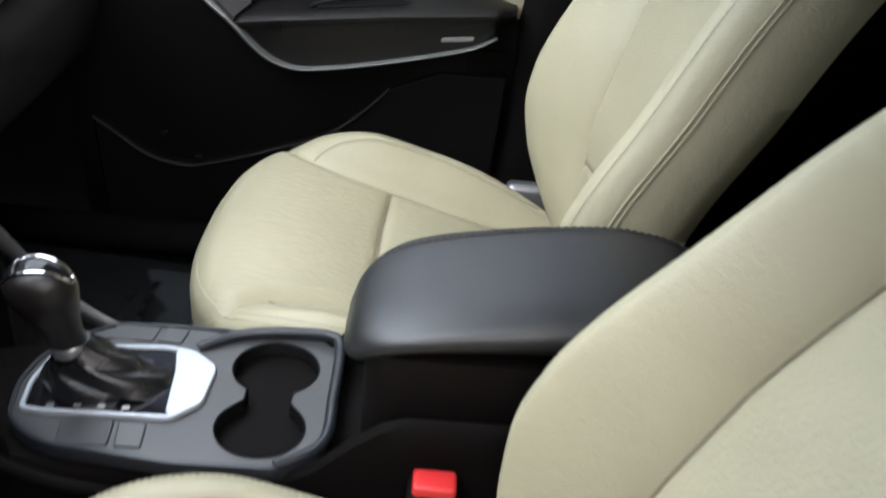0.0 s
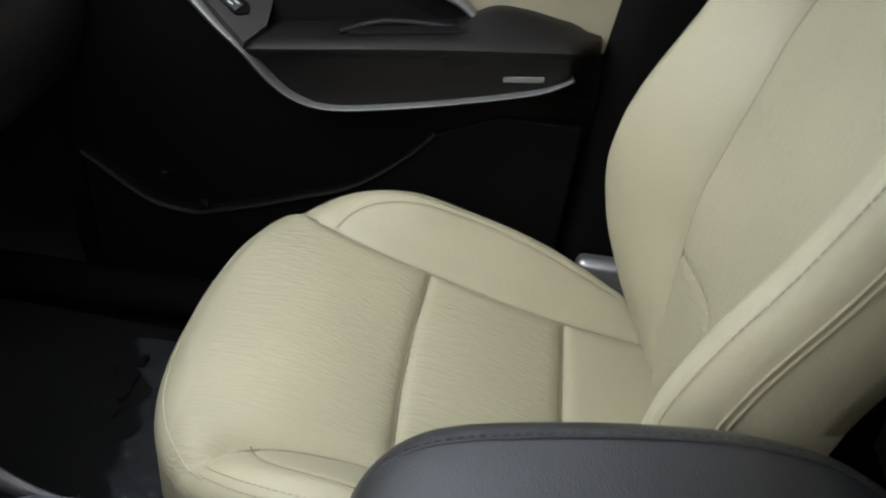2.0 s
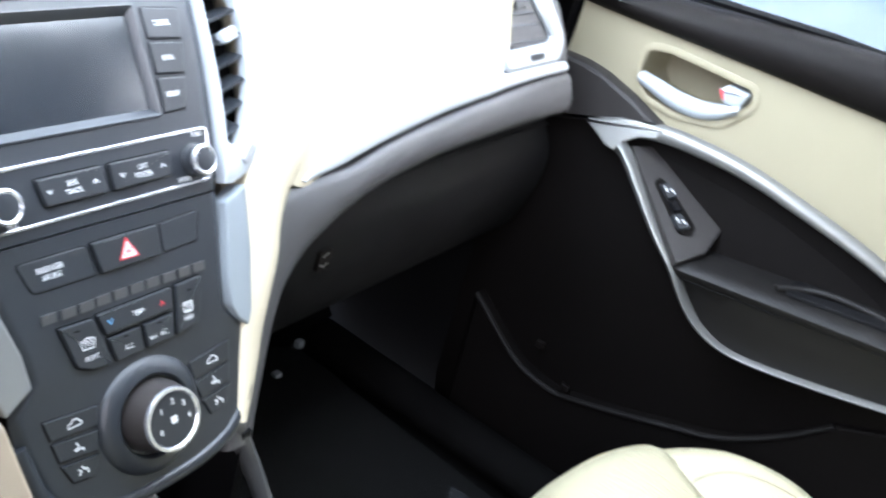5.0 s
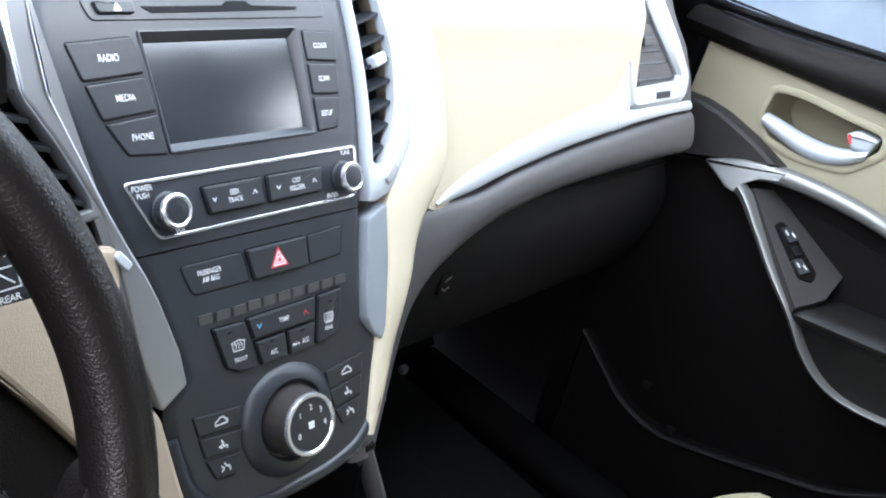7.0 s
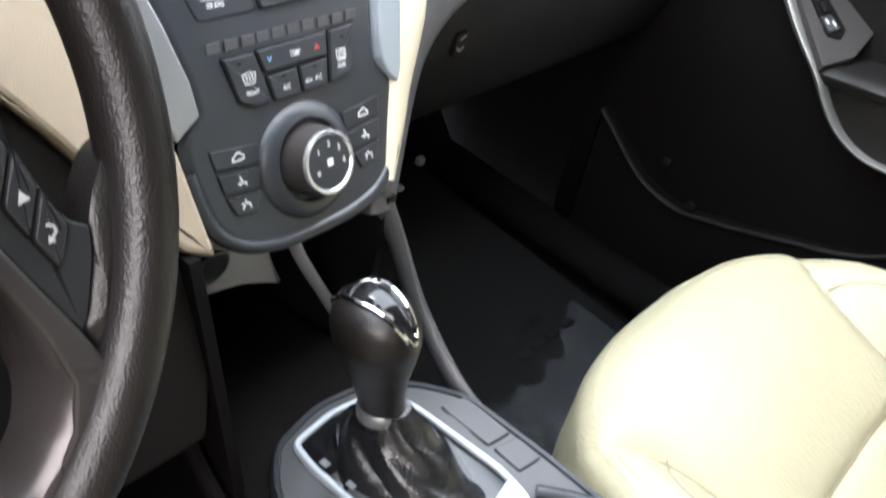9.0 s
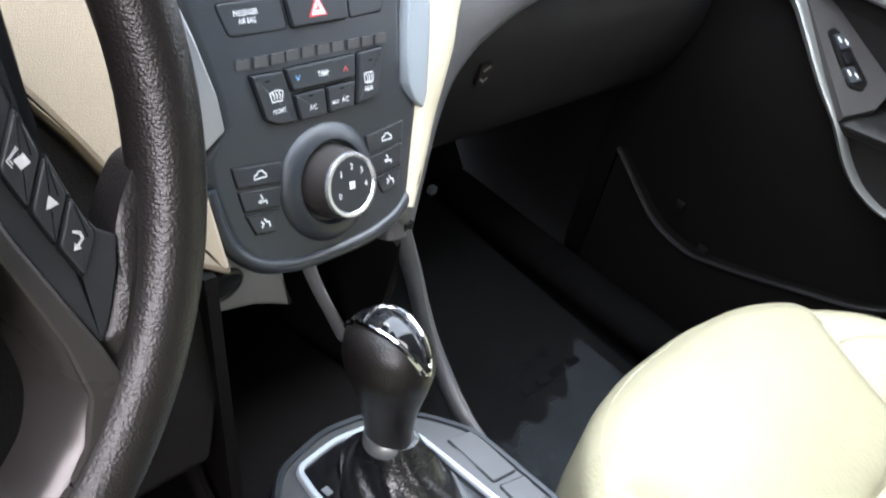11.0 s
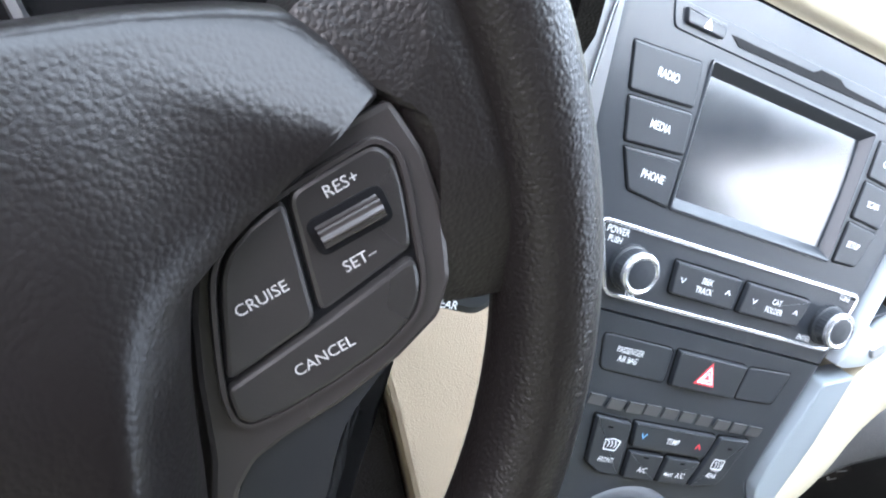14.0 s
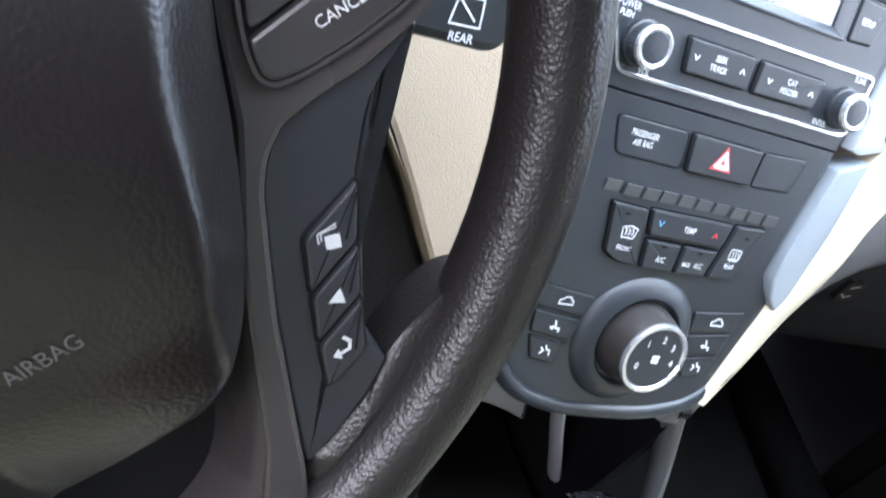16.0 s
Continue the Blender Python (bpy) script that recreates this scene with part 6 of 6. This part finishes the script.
def gear_lever():
    t = thing("gear_lever", (0, -0.19, 0.31), "black gear lever with chrome topped knob and boot", "gear lever")
    # folded boot
    rows = []
    for k in range(16):
        f = k / 15
        cy = -0.190 + 0.022 * f
        cz = 0.309 + 0.052 * f
        rx, ry = 0.024 * (1 - f)**1.2 + 0.013, 0.048 * (1 - f)**1.1 + 0.014
        rows.append([(0.008 * (1 - f) - 0.003 + rx * math.cos(a) * (1 + 0.10 * math.sin(5 * a + 6 * f)), cy + ry * math.sin(a), cz + 0.0045 * math.sin(4 * a + 14 * f) * (1 - f)) for a in [2 * math.pi * q / 40 for q in range(40)]])
    part("boot", loft(rows, True, False, True), M_bootskin, t, "folded black boot")
    axis = Vector((-0.10, 0.18, 0.985)).normalized()
    side = (Vector((1, 0, 0)) - axis * axis.x).normalized()
    fwd = axis.cross(side)
    base = Vector((-0.006, -0.164, 0.355))
    def ring(h, rx, ry, off=0.0, n=36):
        return [tuple(base + axis * h + side * rx * math.cos(2 * math.pi * k / n) + fwd * (ry * math.sin(2 * math.pi * k / n) + off)) for k in range(n)]
    part("collar", loft([ring(-0.006, 0.015, 0.015), ring(-0.004, 0.0165, 0.0165), ring(0.003, 0.0165, 0.0165), ring(0.005, 0.015, 0.015)], True, True, True), M_silver_dark, t, "satin collar")
    g = table([(0.0, 0.0135), (0.012, 0.0142), (0.03, 0.0172), (0.05, 0.0226), (0.065, 0.0255), (0.078, 0.0240), (0.088, 0.0180), (0.094, 0.0090)])
    grip = part("grip", loft([ring(0.094 * k / 26, g(0.094 * k / 26), g(0.094 * k / 26) * 1.22, 0.004 * (k / 26)) for k in range(27)], True, True, True), M_leather, t, "black leather grip")
    # chrome band over the top and the gloss insert within it
    def onknob(a, w, lift=0.0):
        """A place on the knob's crown: a runs front to back in degrees, w across."""
        zc = 0.0615
        ry = 0.0325 + lift
        return tuple(base + axis * (zc + (0.0345 + lift) * math.cos(radians(a)) - w * w / 0.045) + fwd * (ry * math.sin(radians(a)) + 0.003) + side * w)
    def half_w(a):
        return 0.0118 * math.sqrt(max(0.0, 1 - (a / 75.0)**2)) * (1 + 0.42 * a / 75.0 * (1 if a < 0 else 0.2))
    cap = []
    for i in range(29):
        a = -74 + 148 * i / 28
        w = half_w(a)
        cap.append([onknob(a, w * c, 0.0022 - 0.0035 * c * c) for c in (-1, -0.75, -0.4, 0, 0.4, 0.75, 1)])
    part("cap", thick(loft(cap, False), 0.0015), M_boot, t, "gloss black cap")
    edge = [onknob(-74 + 148 * i / 28, half_w(-74 + 148 * i / 28), 0.0003) for i in range(29)] + [onknob(74 - 148 * i / 28, -half_w(74 - 148 * i / 28), 0.0003) for i in range(1, 28)]
    part("chrome_band", tube(edge, 0.0019, 8, True), M_chrome, t, "chrome band")
    # thin chrome bar added in place of a reflection in the cap
    part("reflection_bar", tube([onknob(20, 0.0118 * c, 0.0020 - 0.0030 * c * c) for c in (-1, -0.7, -0.35, 0, 0.35, 0.7, 1)], 0.0011, 8), M_chrome, t, "thin chrome bar standing in for a reflection")
    return t


gear_lever()


def buckle():
    t = thing("seat_belt_buckle", (-0.115, -0.50, 0.26), "black seat belt buckle with a red release button", "buckle")
    part("stem", tube([(-0.112, -0.55, 0.15), (-0.114, -0.525, 0.24), (-0.115, -0.51, 0.30)], 0.011, 8, flat=1.4), M_black, t)
    part("housing", block(-0.130, -0.525, 0.270, -0.100, -0.480, 0.328, 0.005), M_black, t)
    part("release_button", block(-0.127, -0.521, 0.312, -0.103, -0.484, 0.337, 0.004), M_red, t, "red release button")
    return t


buckle()

# ---- passenger door ----
def fX(x0):
    return lambda u, v, h: (x0 - h, u, v)


door = thing("car_door", (0.77, -0.25, 0.08), "passenger door trim in cream and black with silver bezel", "car door")
part("door_shell", block(0.826, -0.60, 0.02, 0.85, 0.14, 0.70, 0.01), M_dark, door, "dark inner door shell")


def upper(s, t):
    y = 0.085 - 0.70 * s
    z = 0.43 + (0.664 - 0.43) * t
    x = 0.757 + 0.012 * (t - 0.5)**2 + 0.004 * math.sin(3 * s)
    return (x, y, z)


HANDLE = rounded([(-0.014, 0.602), (-0.016, 0.632), (-0.045, 0.637), (-0.149, 0.634), (-0.153, 0.618), (-0.126, 0.586), (-0.074, 0.576), (-0.030, 0.580)], 0.008, 4)
outline = [(0.085, 0.43), (0.085, 0.664), (-0.20, 0.666), (-0.62, 0.650), (-0.592, 0.43)]
part("upper_panel", holed(outline, [HANDLE], fX(0.757), -0.02, 0.0), M_door_cream, door, "cream upper door panel")
# belt trim below the window
rows = []
for k in range(30):
    y = 0.12 - 0.76 * k / 29
    zl = 0.657 + 0.003 * step(0.1, -0.2, y) - 0.012 * step(-0.35, -0.62, y)
    zt = 0.690 + 0.030 * step(0.05, -0.30, y)
    rows.append([(0.775, y, zl), (0.752, y, zl), (0.746, y, zl + 0.006), (0.742, y, (zl + zt) / 2), (0.746, y, zt - 0.012), (0.758, y, zt - 0.002), (0.775, y, zt), (0.80, y, zt)])
part("belt_trim", loft(rows, False), M_knee, door, "black soft belt trim", 60)
part("weather_strip", tube([(0.788, 0.12, 0.694), (0.788, -0.2, 0.716), (0.788, -0.64, 0.724)], 0.005, 8), M_dark, door, "black rubber window seal")
# dark corner before the bezel
part("corner_panel", plate(rounded([(0.10, 0.590), (0.055, 0.592), (0.023, 0.588), (-0.022, 0.575), (-0.070, 0.556), (-0.02, 0.540), (0.02, 0.525), (0.10, 0.50)], 0.006), fX(0.742), -0.02, 0.008, 0.006), M_corner, door, "black corner panel")
# handle: recess, surround, lever, lock
part("handle_recess", loft([[(0.757, u, v) for u, v in HANDLE], [(0.800, u, v) for u, v in shrink(HANDLE, 0.003)], [(0.818, u, v) for u, v in shrink(HANDLE, 0.010)]], True, False, True), M_door_cream, door, "cream handle recess")
part("handle_surround", frame_ring(shrink(HANDLE, -0.009), shrink(HANDLE, -0.0005), fX(0.757), -0.001, 0.0022), M_door_cream, door, "cream raised handle surround")
lever = [(-0.017, 0.600), (-0.040, 0.596), (-0.068, 0.5915), (-0.098, 0.592), (-0.122, 0.599), (-0.143, 0.611)]
prof_l = curve_pts(lever, 6)
rows = []
for i, (y, z) in enumerate(prof_l):
    w = 0.010 + 0.006 * math.sin(math.pi * i / (len(prof_l) - 1))
    rows.append([(0.762, y, z - w), (0.752, y, z - w * 0.8), (0.749, y, z - w * 0.2), (0.753, y, z + w * 0.35), (0.763, y, z + w * 0.5)])
part("lever", thick(loft(rows, False), 0.004), M_silver, door, "silver door lever", 60)
part("lock_knob", plate(rounded([(-0.111, 0.621), (-0.124, 0.607), (-0.144, 0.612), (-0.148, 0.629), (-0.122, 0.630)], 0.004), fX(0.770), -0.01, 0.018, 0.004), M_silver, door, "silver lock knob")
part("lock_mark", plate(rounded([(-0.1135, 0.622), (-0.1195, 0.613), (-0.1225, 0.614), (-0.1170, 0.624)], 0.001), fX(0.752), -0.002, 0.001, 0.0003), M_redmark, door, "red lock mark")

# silver bezel: broad upper arm, thin lower arm
def arm(path, width, deep, lean=0.0):
    p = curve_pts(path, 8)
    rows = []
    for i, q in enumerate(p):
        a, b = Vector(p[max(0, i - 1)]), Vector(p[min(len(p) - 1, i + 1)])
        t = (b - a).normalized()
        n = Vector((1, 0, 0)).cross(t).normalized()
        w = width(i / (len(p) - 1))
        c = Vector(q)
        rows.append([c - n * w + Vector((0.014, 0, 0)), c - n * w, c - n * w * (0.6 + 0.25 * lean) - Vector((deep, 0, 0)), c - n * w * 0.5 * lean - Vector((deep * 1.3, 0, 0)), c + n * w * 0.6 - Vector((deep * (1 - 0.65 * lean), 0, 0)), c + n * w, c + n * w + Vector((0.014, 0, 0))])
    return loft(rows, False)


up_arm = [(0.7335, -0.060, 0.5470), (0.735, -0.094, 0.551), (0.735, -0.150, 0.552), (0.735, -0.200, 0.548), (0.735, -0.253, 0.539), (0.735, -0.310, 0.528), (0.735, -0.359, 0.516), (0.735, -0.405, 0.502), (0.734, -0.432, 0.484), (0.732, -0.440, 0.470)]
low_arm = [(0.7195, -0.034, 0.5180), (0.712, -0.050, 0.5120), (0.700, -0.082, 0.488), (0.684, -0.125, 0.455), (0.674, -0.163, 0.428), (0.676, -0.195, 0.393), (0.680, -0.226, 0.371), (0.684, -0.265, 0.3625), (0.684, -0.332, 0.372), (0.684, -0.430, 0.394), (0.684, -0.520, 0.419), (0.690, -0.560, 0.438)]
part("bezel", arm(up_arm, table([(0, 0.0098), (0.15, 0.0092), (0.3, 0.0085), (0.6, 0.0068), (0.8, 0.0050), (0.93, 0.0034), (1, 0.0014)]), 0.004), M_bezel, door, "satin silver upper bezel", 60)
part("bezel", arm(low_arm, table([(0, 0.0070), (0.1, 0.0056), (0.4, 0.0038), (0.7, 0.0032), (1, 0.0022)]), 0.0055, 1.0), M_bezel, door, "thin satin silver lower bezel", 60)

# broad pointed corner where the two arms meet
tip = [(0.0195, 0.5295), (0.0, 0.5400), (-0.022, 0.5485), (-0.050, 0.5545), (-0.078, 0.5575), (-0.074, 0.5420), (-0.050, 0.5350), (-0.0375, 0.5250), (-0.0330, 0.5120), (-0.0200, 0.5130), (-0.002, 0.5210)]
part("bezel", plate(rounded(tip, 0.003, 3), lambda u, v, h: (0.7335 - 0.55 * max(0.0, 0.540 - v) - h, u, v), -0.012, 0.0045, 0.003), M_bezel, door, "broad satin silver bezel corner", 50)

# dark well within the bezel, switch plate, armrest
part("well", plate(rounded([(0.0, 0.535), (-0.094, 0.549), (-0.20, 0.546), (-0.359, 0.514), (-0.438, 0.478), (-0.44, 0.42), (-0.2, 0.40), (-0.10, 0.46)], 0.006), fX(0.752), -0.004, 0.003, 0.001), M_black, door, "black well inside the bezel")
sw_o = Vector((0.730, -0.048, 0.524))
sw_u = Vector((0.668, -0.168, 0.439)) - sw_o
sw_v = Vector((0.742, -0.205, 0.462)) - Vector((0.668, -0.168, 0.439))
sw_n = sw_u.cross(sw_v).normalized()
sw_n = sw_n if sw_n.x < 0 else -sw_n
fK = lambda u, v, h: tuple(sw_o + sw_u * u + sw_v * v + sw_n * h)
part("switch_plate", plate([(0.0, -0.02), (1.0, 0.0), (1.0, 0.50), (0.86, 0.92), (0.45, 0.66), (0.05, 0.30)], fK, -0.01, 0.001, 0.01), M_corner, door, "black switch plate")
swb = part("switch_block", plate(rounded([(0.33, 0.10), (0.80, 0.18), (0.86, 0.38), (0.80, 0.52), (0.40, 0.36), (0.30, 0.24)], 0.05), fK, 0.0, 0.003, 0.02), M_black, door, "black window switch block")
for u0 in (0.38, 0.64):
    k = part("window_switch", plate(rounded([(u0, 0.16), (u0 + 0.14, 0.20), (u0 + 0.14, 0.40), (u0, 0.33)], 0.03), fK, 0.002, 0.006, 0.01), M_button, swb, "black window switch")
    strokes([[(u0 + 0.04, 0.22), (u0 + 0.07, 0.24)], [(u0 + 0.07, 0.31), (u0 + 0.10, 0.33)]], 0.022, fK, 0.0065, M_white, k)
part("lock_switch", plate(rounded([(0.53, 0.20), (0.63, 0.23), (0.63, 0.37), (0.53, 0.33)], 0.02), fK, 0.002, 0.0055, 0.008), M_boot, swb, "gloss black lock switch")

arm_top = table([(-0.60, 0.482), (-0.57, 0.482), (-0.474, 0.474), (-0.381, 0.464), (-0.25, 0.447), (-0.167, 0.436)])
arm_low = table([(-0.60, 0.452), (-0.558, 0.442), (-0.52, 0.422), (-0.43, 0.397), (-0.332, 0.375), (-0.265, 0.365), (-0.226, 0.374), (-0.195, 0.396), (-0.163, 0.430)])
rows = []
for k in range(56):
    y = -0.164 - 0.424 * k / 55
    zt, zl = arm_top(y), arm_low(y)
    e = step(-0.588, -0.55, y)
    zt2 = zt - 0.012 * (1 - e)
    inn = 0.674 + 0.05 * (1 - e)
    rise = 0.006 + 0.020 * step(-0.40, -0.46, y) - 0.024 * step(-0.46, -0.585, y)
    rows.append([(0.756, y, zl), (inn + 0.016, y, zl), (inn + 0.008, y, zl + (zt2 - zl) * 0.55), (inn + 0.006, y, zt2 - 0.016), (inn, y, zt2 - 0.012), (inn - 0.001, y, zt2 - 0.005), (inn + 0.005, y, zt2), (inn + 0.016, y, zt2 + 0.003),
                 (inn + 0.045, y, zt2 + rise), (0.745, y, zt2 + rise), (0.757, y, zt2 + rise - 0.004)])
part("armrest", loft(rows, True, True, True), M_arm, door, "black padded door armrest", 50)
# flat dark plate paints in the shade of the grab recess
part("grab_plate", plate(rounded([(0.693, -0.285), (0.742, -0.285), (0.742, -0.425), (0.700, -0.435)], 0.012), lambda u, v, h: (u, v, arm_top(v) + 0.0065 + h), -0.002, 0.002, 0.001), M_dark, door, "dark plate for the shaded grab recess")
lip = [(0.700, -0.275, arm_top(-0.275) + 0.006), (0.715, -0.300, 0.463), (0.720, -0.330, 0.470), (0.722, -0.370, 0.472), (0.722, -0.410, 0.472), (0.720, -0.440, 0.474)]
part("grab_lip", tube(curve_pts(lip, 6), 0.0045, 10), M_arm, door, "black grab lip")
part("arm_seam", tube(curve_pts([(0.6795, y, arm_top(y) - 0.0165) for y in (-0.17, -0.22, -0.27, -0.31)], 4), 0.0012, 6), M_dark, door)
part("badge", plate(rounded([(-0.476, 0.4335), (-0.5245, 0.4395), (-0.5245, 0.4325), (-0.476, 0.4265)], 0.0015), fX(0.686), -0.003, 0.0015, 0.0006), M_silver_dark, door, "small satin metal plate")

# lower door card with its pocket
card_top = table([(-0.60, 0.455), (-0.44, 0.458), (-0.405, 0.486), (-0.36, 0.504), (-0.31, 0.519), (-0.20, 0.540), (-0.10, 0.545), (0.0, 0.545), (0.12, 0.56)])
rows = []
for k in range(30):
    y = 0.12 - 0.715 * k / 29
    edge = 0.02 * step(-0.50, -0.60, y)
    top = card_top(y)
    rows.append([(0.79, y, top), (0.752, y, top - 0.005), (0.745, y, top - 0.05), (0.735, y, 0.40), (0.738 + edge, y, 0.34), (0.748 + edge, y, 0.25), (0.752 + edge, y, 0.16), (0.758 + edge, y, 0.05), (0.775, y, 0.0)])
part("lower_card", loft(rows, False), M_black, door, "black lower door card", 60)
pocket = [(0.085, 0.228), (0.064, 0.213), (0.030, 0.188), (0.0, 0.168), (-0.030, 0.157), (-0.070, 0.153), (-0.095, 0.158), (-0.160, 0.178), (-0.220, 0.200), (-0.277, 0.221), (-0.315, 0.243), (-0.364, 0.285), (-0.400, 0.325)]
pk = curve_pts(pocket, 5)
outl = [(y, z) for y, z in pk] + [(-0.48, 0.36), (-0.585, 0.36), (-0.575, 0.03), (0.075, 0.03)]
part("pocket", plate(outl, fX(0.730), -0.03, 0.0, 0.004), M_black, door, "black map pocket")
part("pocket_lip", tube([(0.729, y, z) for y, z in pk], 0.0038, 8), M_arm, door, "black rolled pocket lip")
# small blocks added where two glints fall in the pocket
for y, z in ((-0.085, 0.166), (-0.030, 0.205)):
    part("clip", block(0.731, y - 0.006, z - 0.004, 0.738, y + 0.006, z + 0.006, 0.001), M_knee, door, "small dark block set at a glint")

# ---- footwell ----
mat_o = [(0.14, -0.24), (0.62, -0.24), (0.64, -0.10), (0.64, 0.20), (0.60, 0.30), (0.20, 0.30), (0.15, 0.20)]
fM = lambda u, v, h: (u, v, 0.003 + h + 0.05 * step(0.12, 0.32, v))
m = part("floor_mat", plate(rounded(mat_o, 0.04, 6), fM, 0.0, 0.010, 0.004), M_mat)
tagged(m, "charcoal carpet floor mat in the passenger footwell", "floor mat")


def film():
    """A sheet of clear carpet film lying in soft folds."""
    def f(s, t):
        x, y = 0.17 + 0.43 * s, -0.23 + 0.46 * t
        z = 0.020 + 0.006 * noise.noise(Vector((x * 9, y * 9, 0.3))) + 0.004 * noise.noise(Vector((x * 24, y * 24, 1.7))) + 0.05 * step(0.12, 0.32, y)
        return (x, y, z)
    ob = part("carpet_film", thick(sheet(60, 60, f), 0.0006), M_film)
    tagged(ob, "clear wrinkled plastic film laid over the floor mat", "plastic film")
    fF = lambda u, v, h: (u, v, 0.026 + h)
    for i in range(3):
        for k in range(4 - i % 2):
            x0 = 0.455 + 0.032 * k
            y0 = 0.005 - 0.03 * i
            part("printed_bar", plate(moved(rect(-0.011, -0.005, 0.011, 0.005), x0, y0, 1, -8), fF, 0, 0.0006, 0.0002), M_dark, ob)


film()
card = thing("footwell_glints", (0.56, 0.26, 0.02), "clear plastic piece in the footwell with two painted-in glints", "tag")
part("tag", plate(rounded([(0.538, 0.245), (0.560, 0.235), (0.628, 0.280), (0.618, 0.300)], 0.004), lambda u, v, h: (u, v, 0.052 + h), 0, 0.002, 0.0006), M_film, card)
# silver blocks stand in for two glints in the dark footwell
for a in ((0.536, 0.252), (0.620, 0.286)):
    part("corner", block(a[0] - 0.006, a[1] - 0.005, 0.050, a[0] + 0.006, a[1] + 0.005, 0.062, 0.001), M_silver, card, "silver block standing in for a glint")

# wiper stalk
ax = Vector((-0.315, -0.068, 0.644))
bx = Vector((-0.1725, -0.060, 0.6505))
dirv = (bx - ax).normalized()
nv = Vector((0, -0.93, 0.36)).normalized()
upv = nv.cross(dirv)
upv = upv if upv.z > 0 else -upv
fT = lambda u, v, h: tuple(ax + dirv * u + upv * v + nv * h)
L = (bx - ax).length
stalk = part("wiper_stalk", plate(rounded([(0.0, -0.010), (0.07, -0.0135), (L - 0.006, -0.0165), (L, -0.010), (L, 0.012), (L - 0.006, 0.0165), (0.07, 0.0135), (0.0, 0.010)], 0.004), fT, -0.012, 0.006, 0.004), M_button, column, "black wiper stalk")
part("stalk_ring", plate(rect(L - 0.040, -0.0155, L - 0.037, 0.0155), fT, -0.012, 0.0068, 0.0006), M_dark, stalk)
writing("PUSH", 0.0042, L - 0.0195, 0.0060, fT, 0.0063, M_white, stalk, 0, "lettering", 0.00006, 0.9)
writing("REAR", 0.0042, L - 0.0195, -0.0125, fT, 0.0063, M_white, stalk, 0, "lettering", 0.00006, 0.9)
bo2 = [(L - 0.0250, -0.0085), (L - 0.0140, -0.0085), (L - 0.0150, 0.0005), (L - 0.0240, 0.0005)]
strokes([bo2 + bo2[:1], [(L - 0.0230, -0.0008), (L - 0.0165, -0.0065)]], 0.0007, fT, 0.0063, M_white, stalk)
writing("OFF", 0.0042, L - 0.050, -0.0105, fT, 0.0063, M_white, stalk, 0, "lettering", 0.00006, 0.9)
filled([(L - 0.0405, -0.0105), (L - 0.0365, -0.0085), (L - 0.0365, -0.0125)], fT, 0.0072, M_white, stalk)
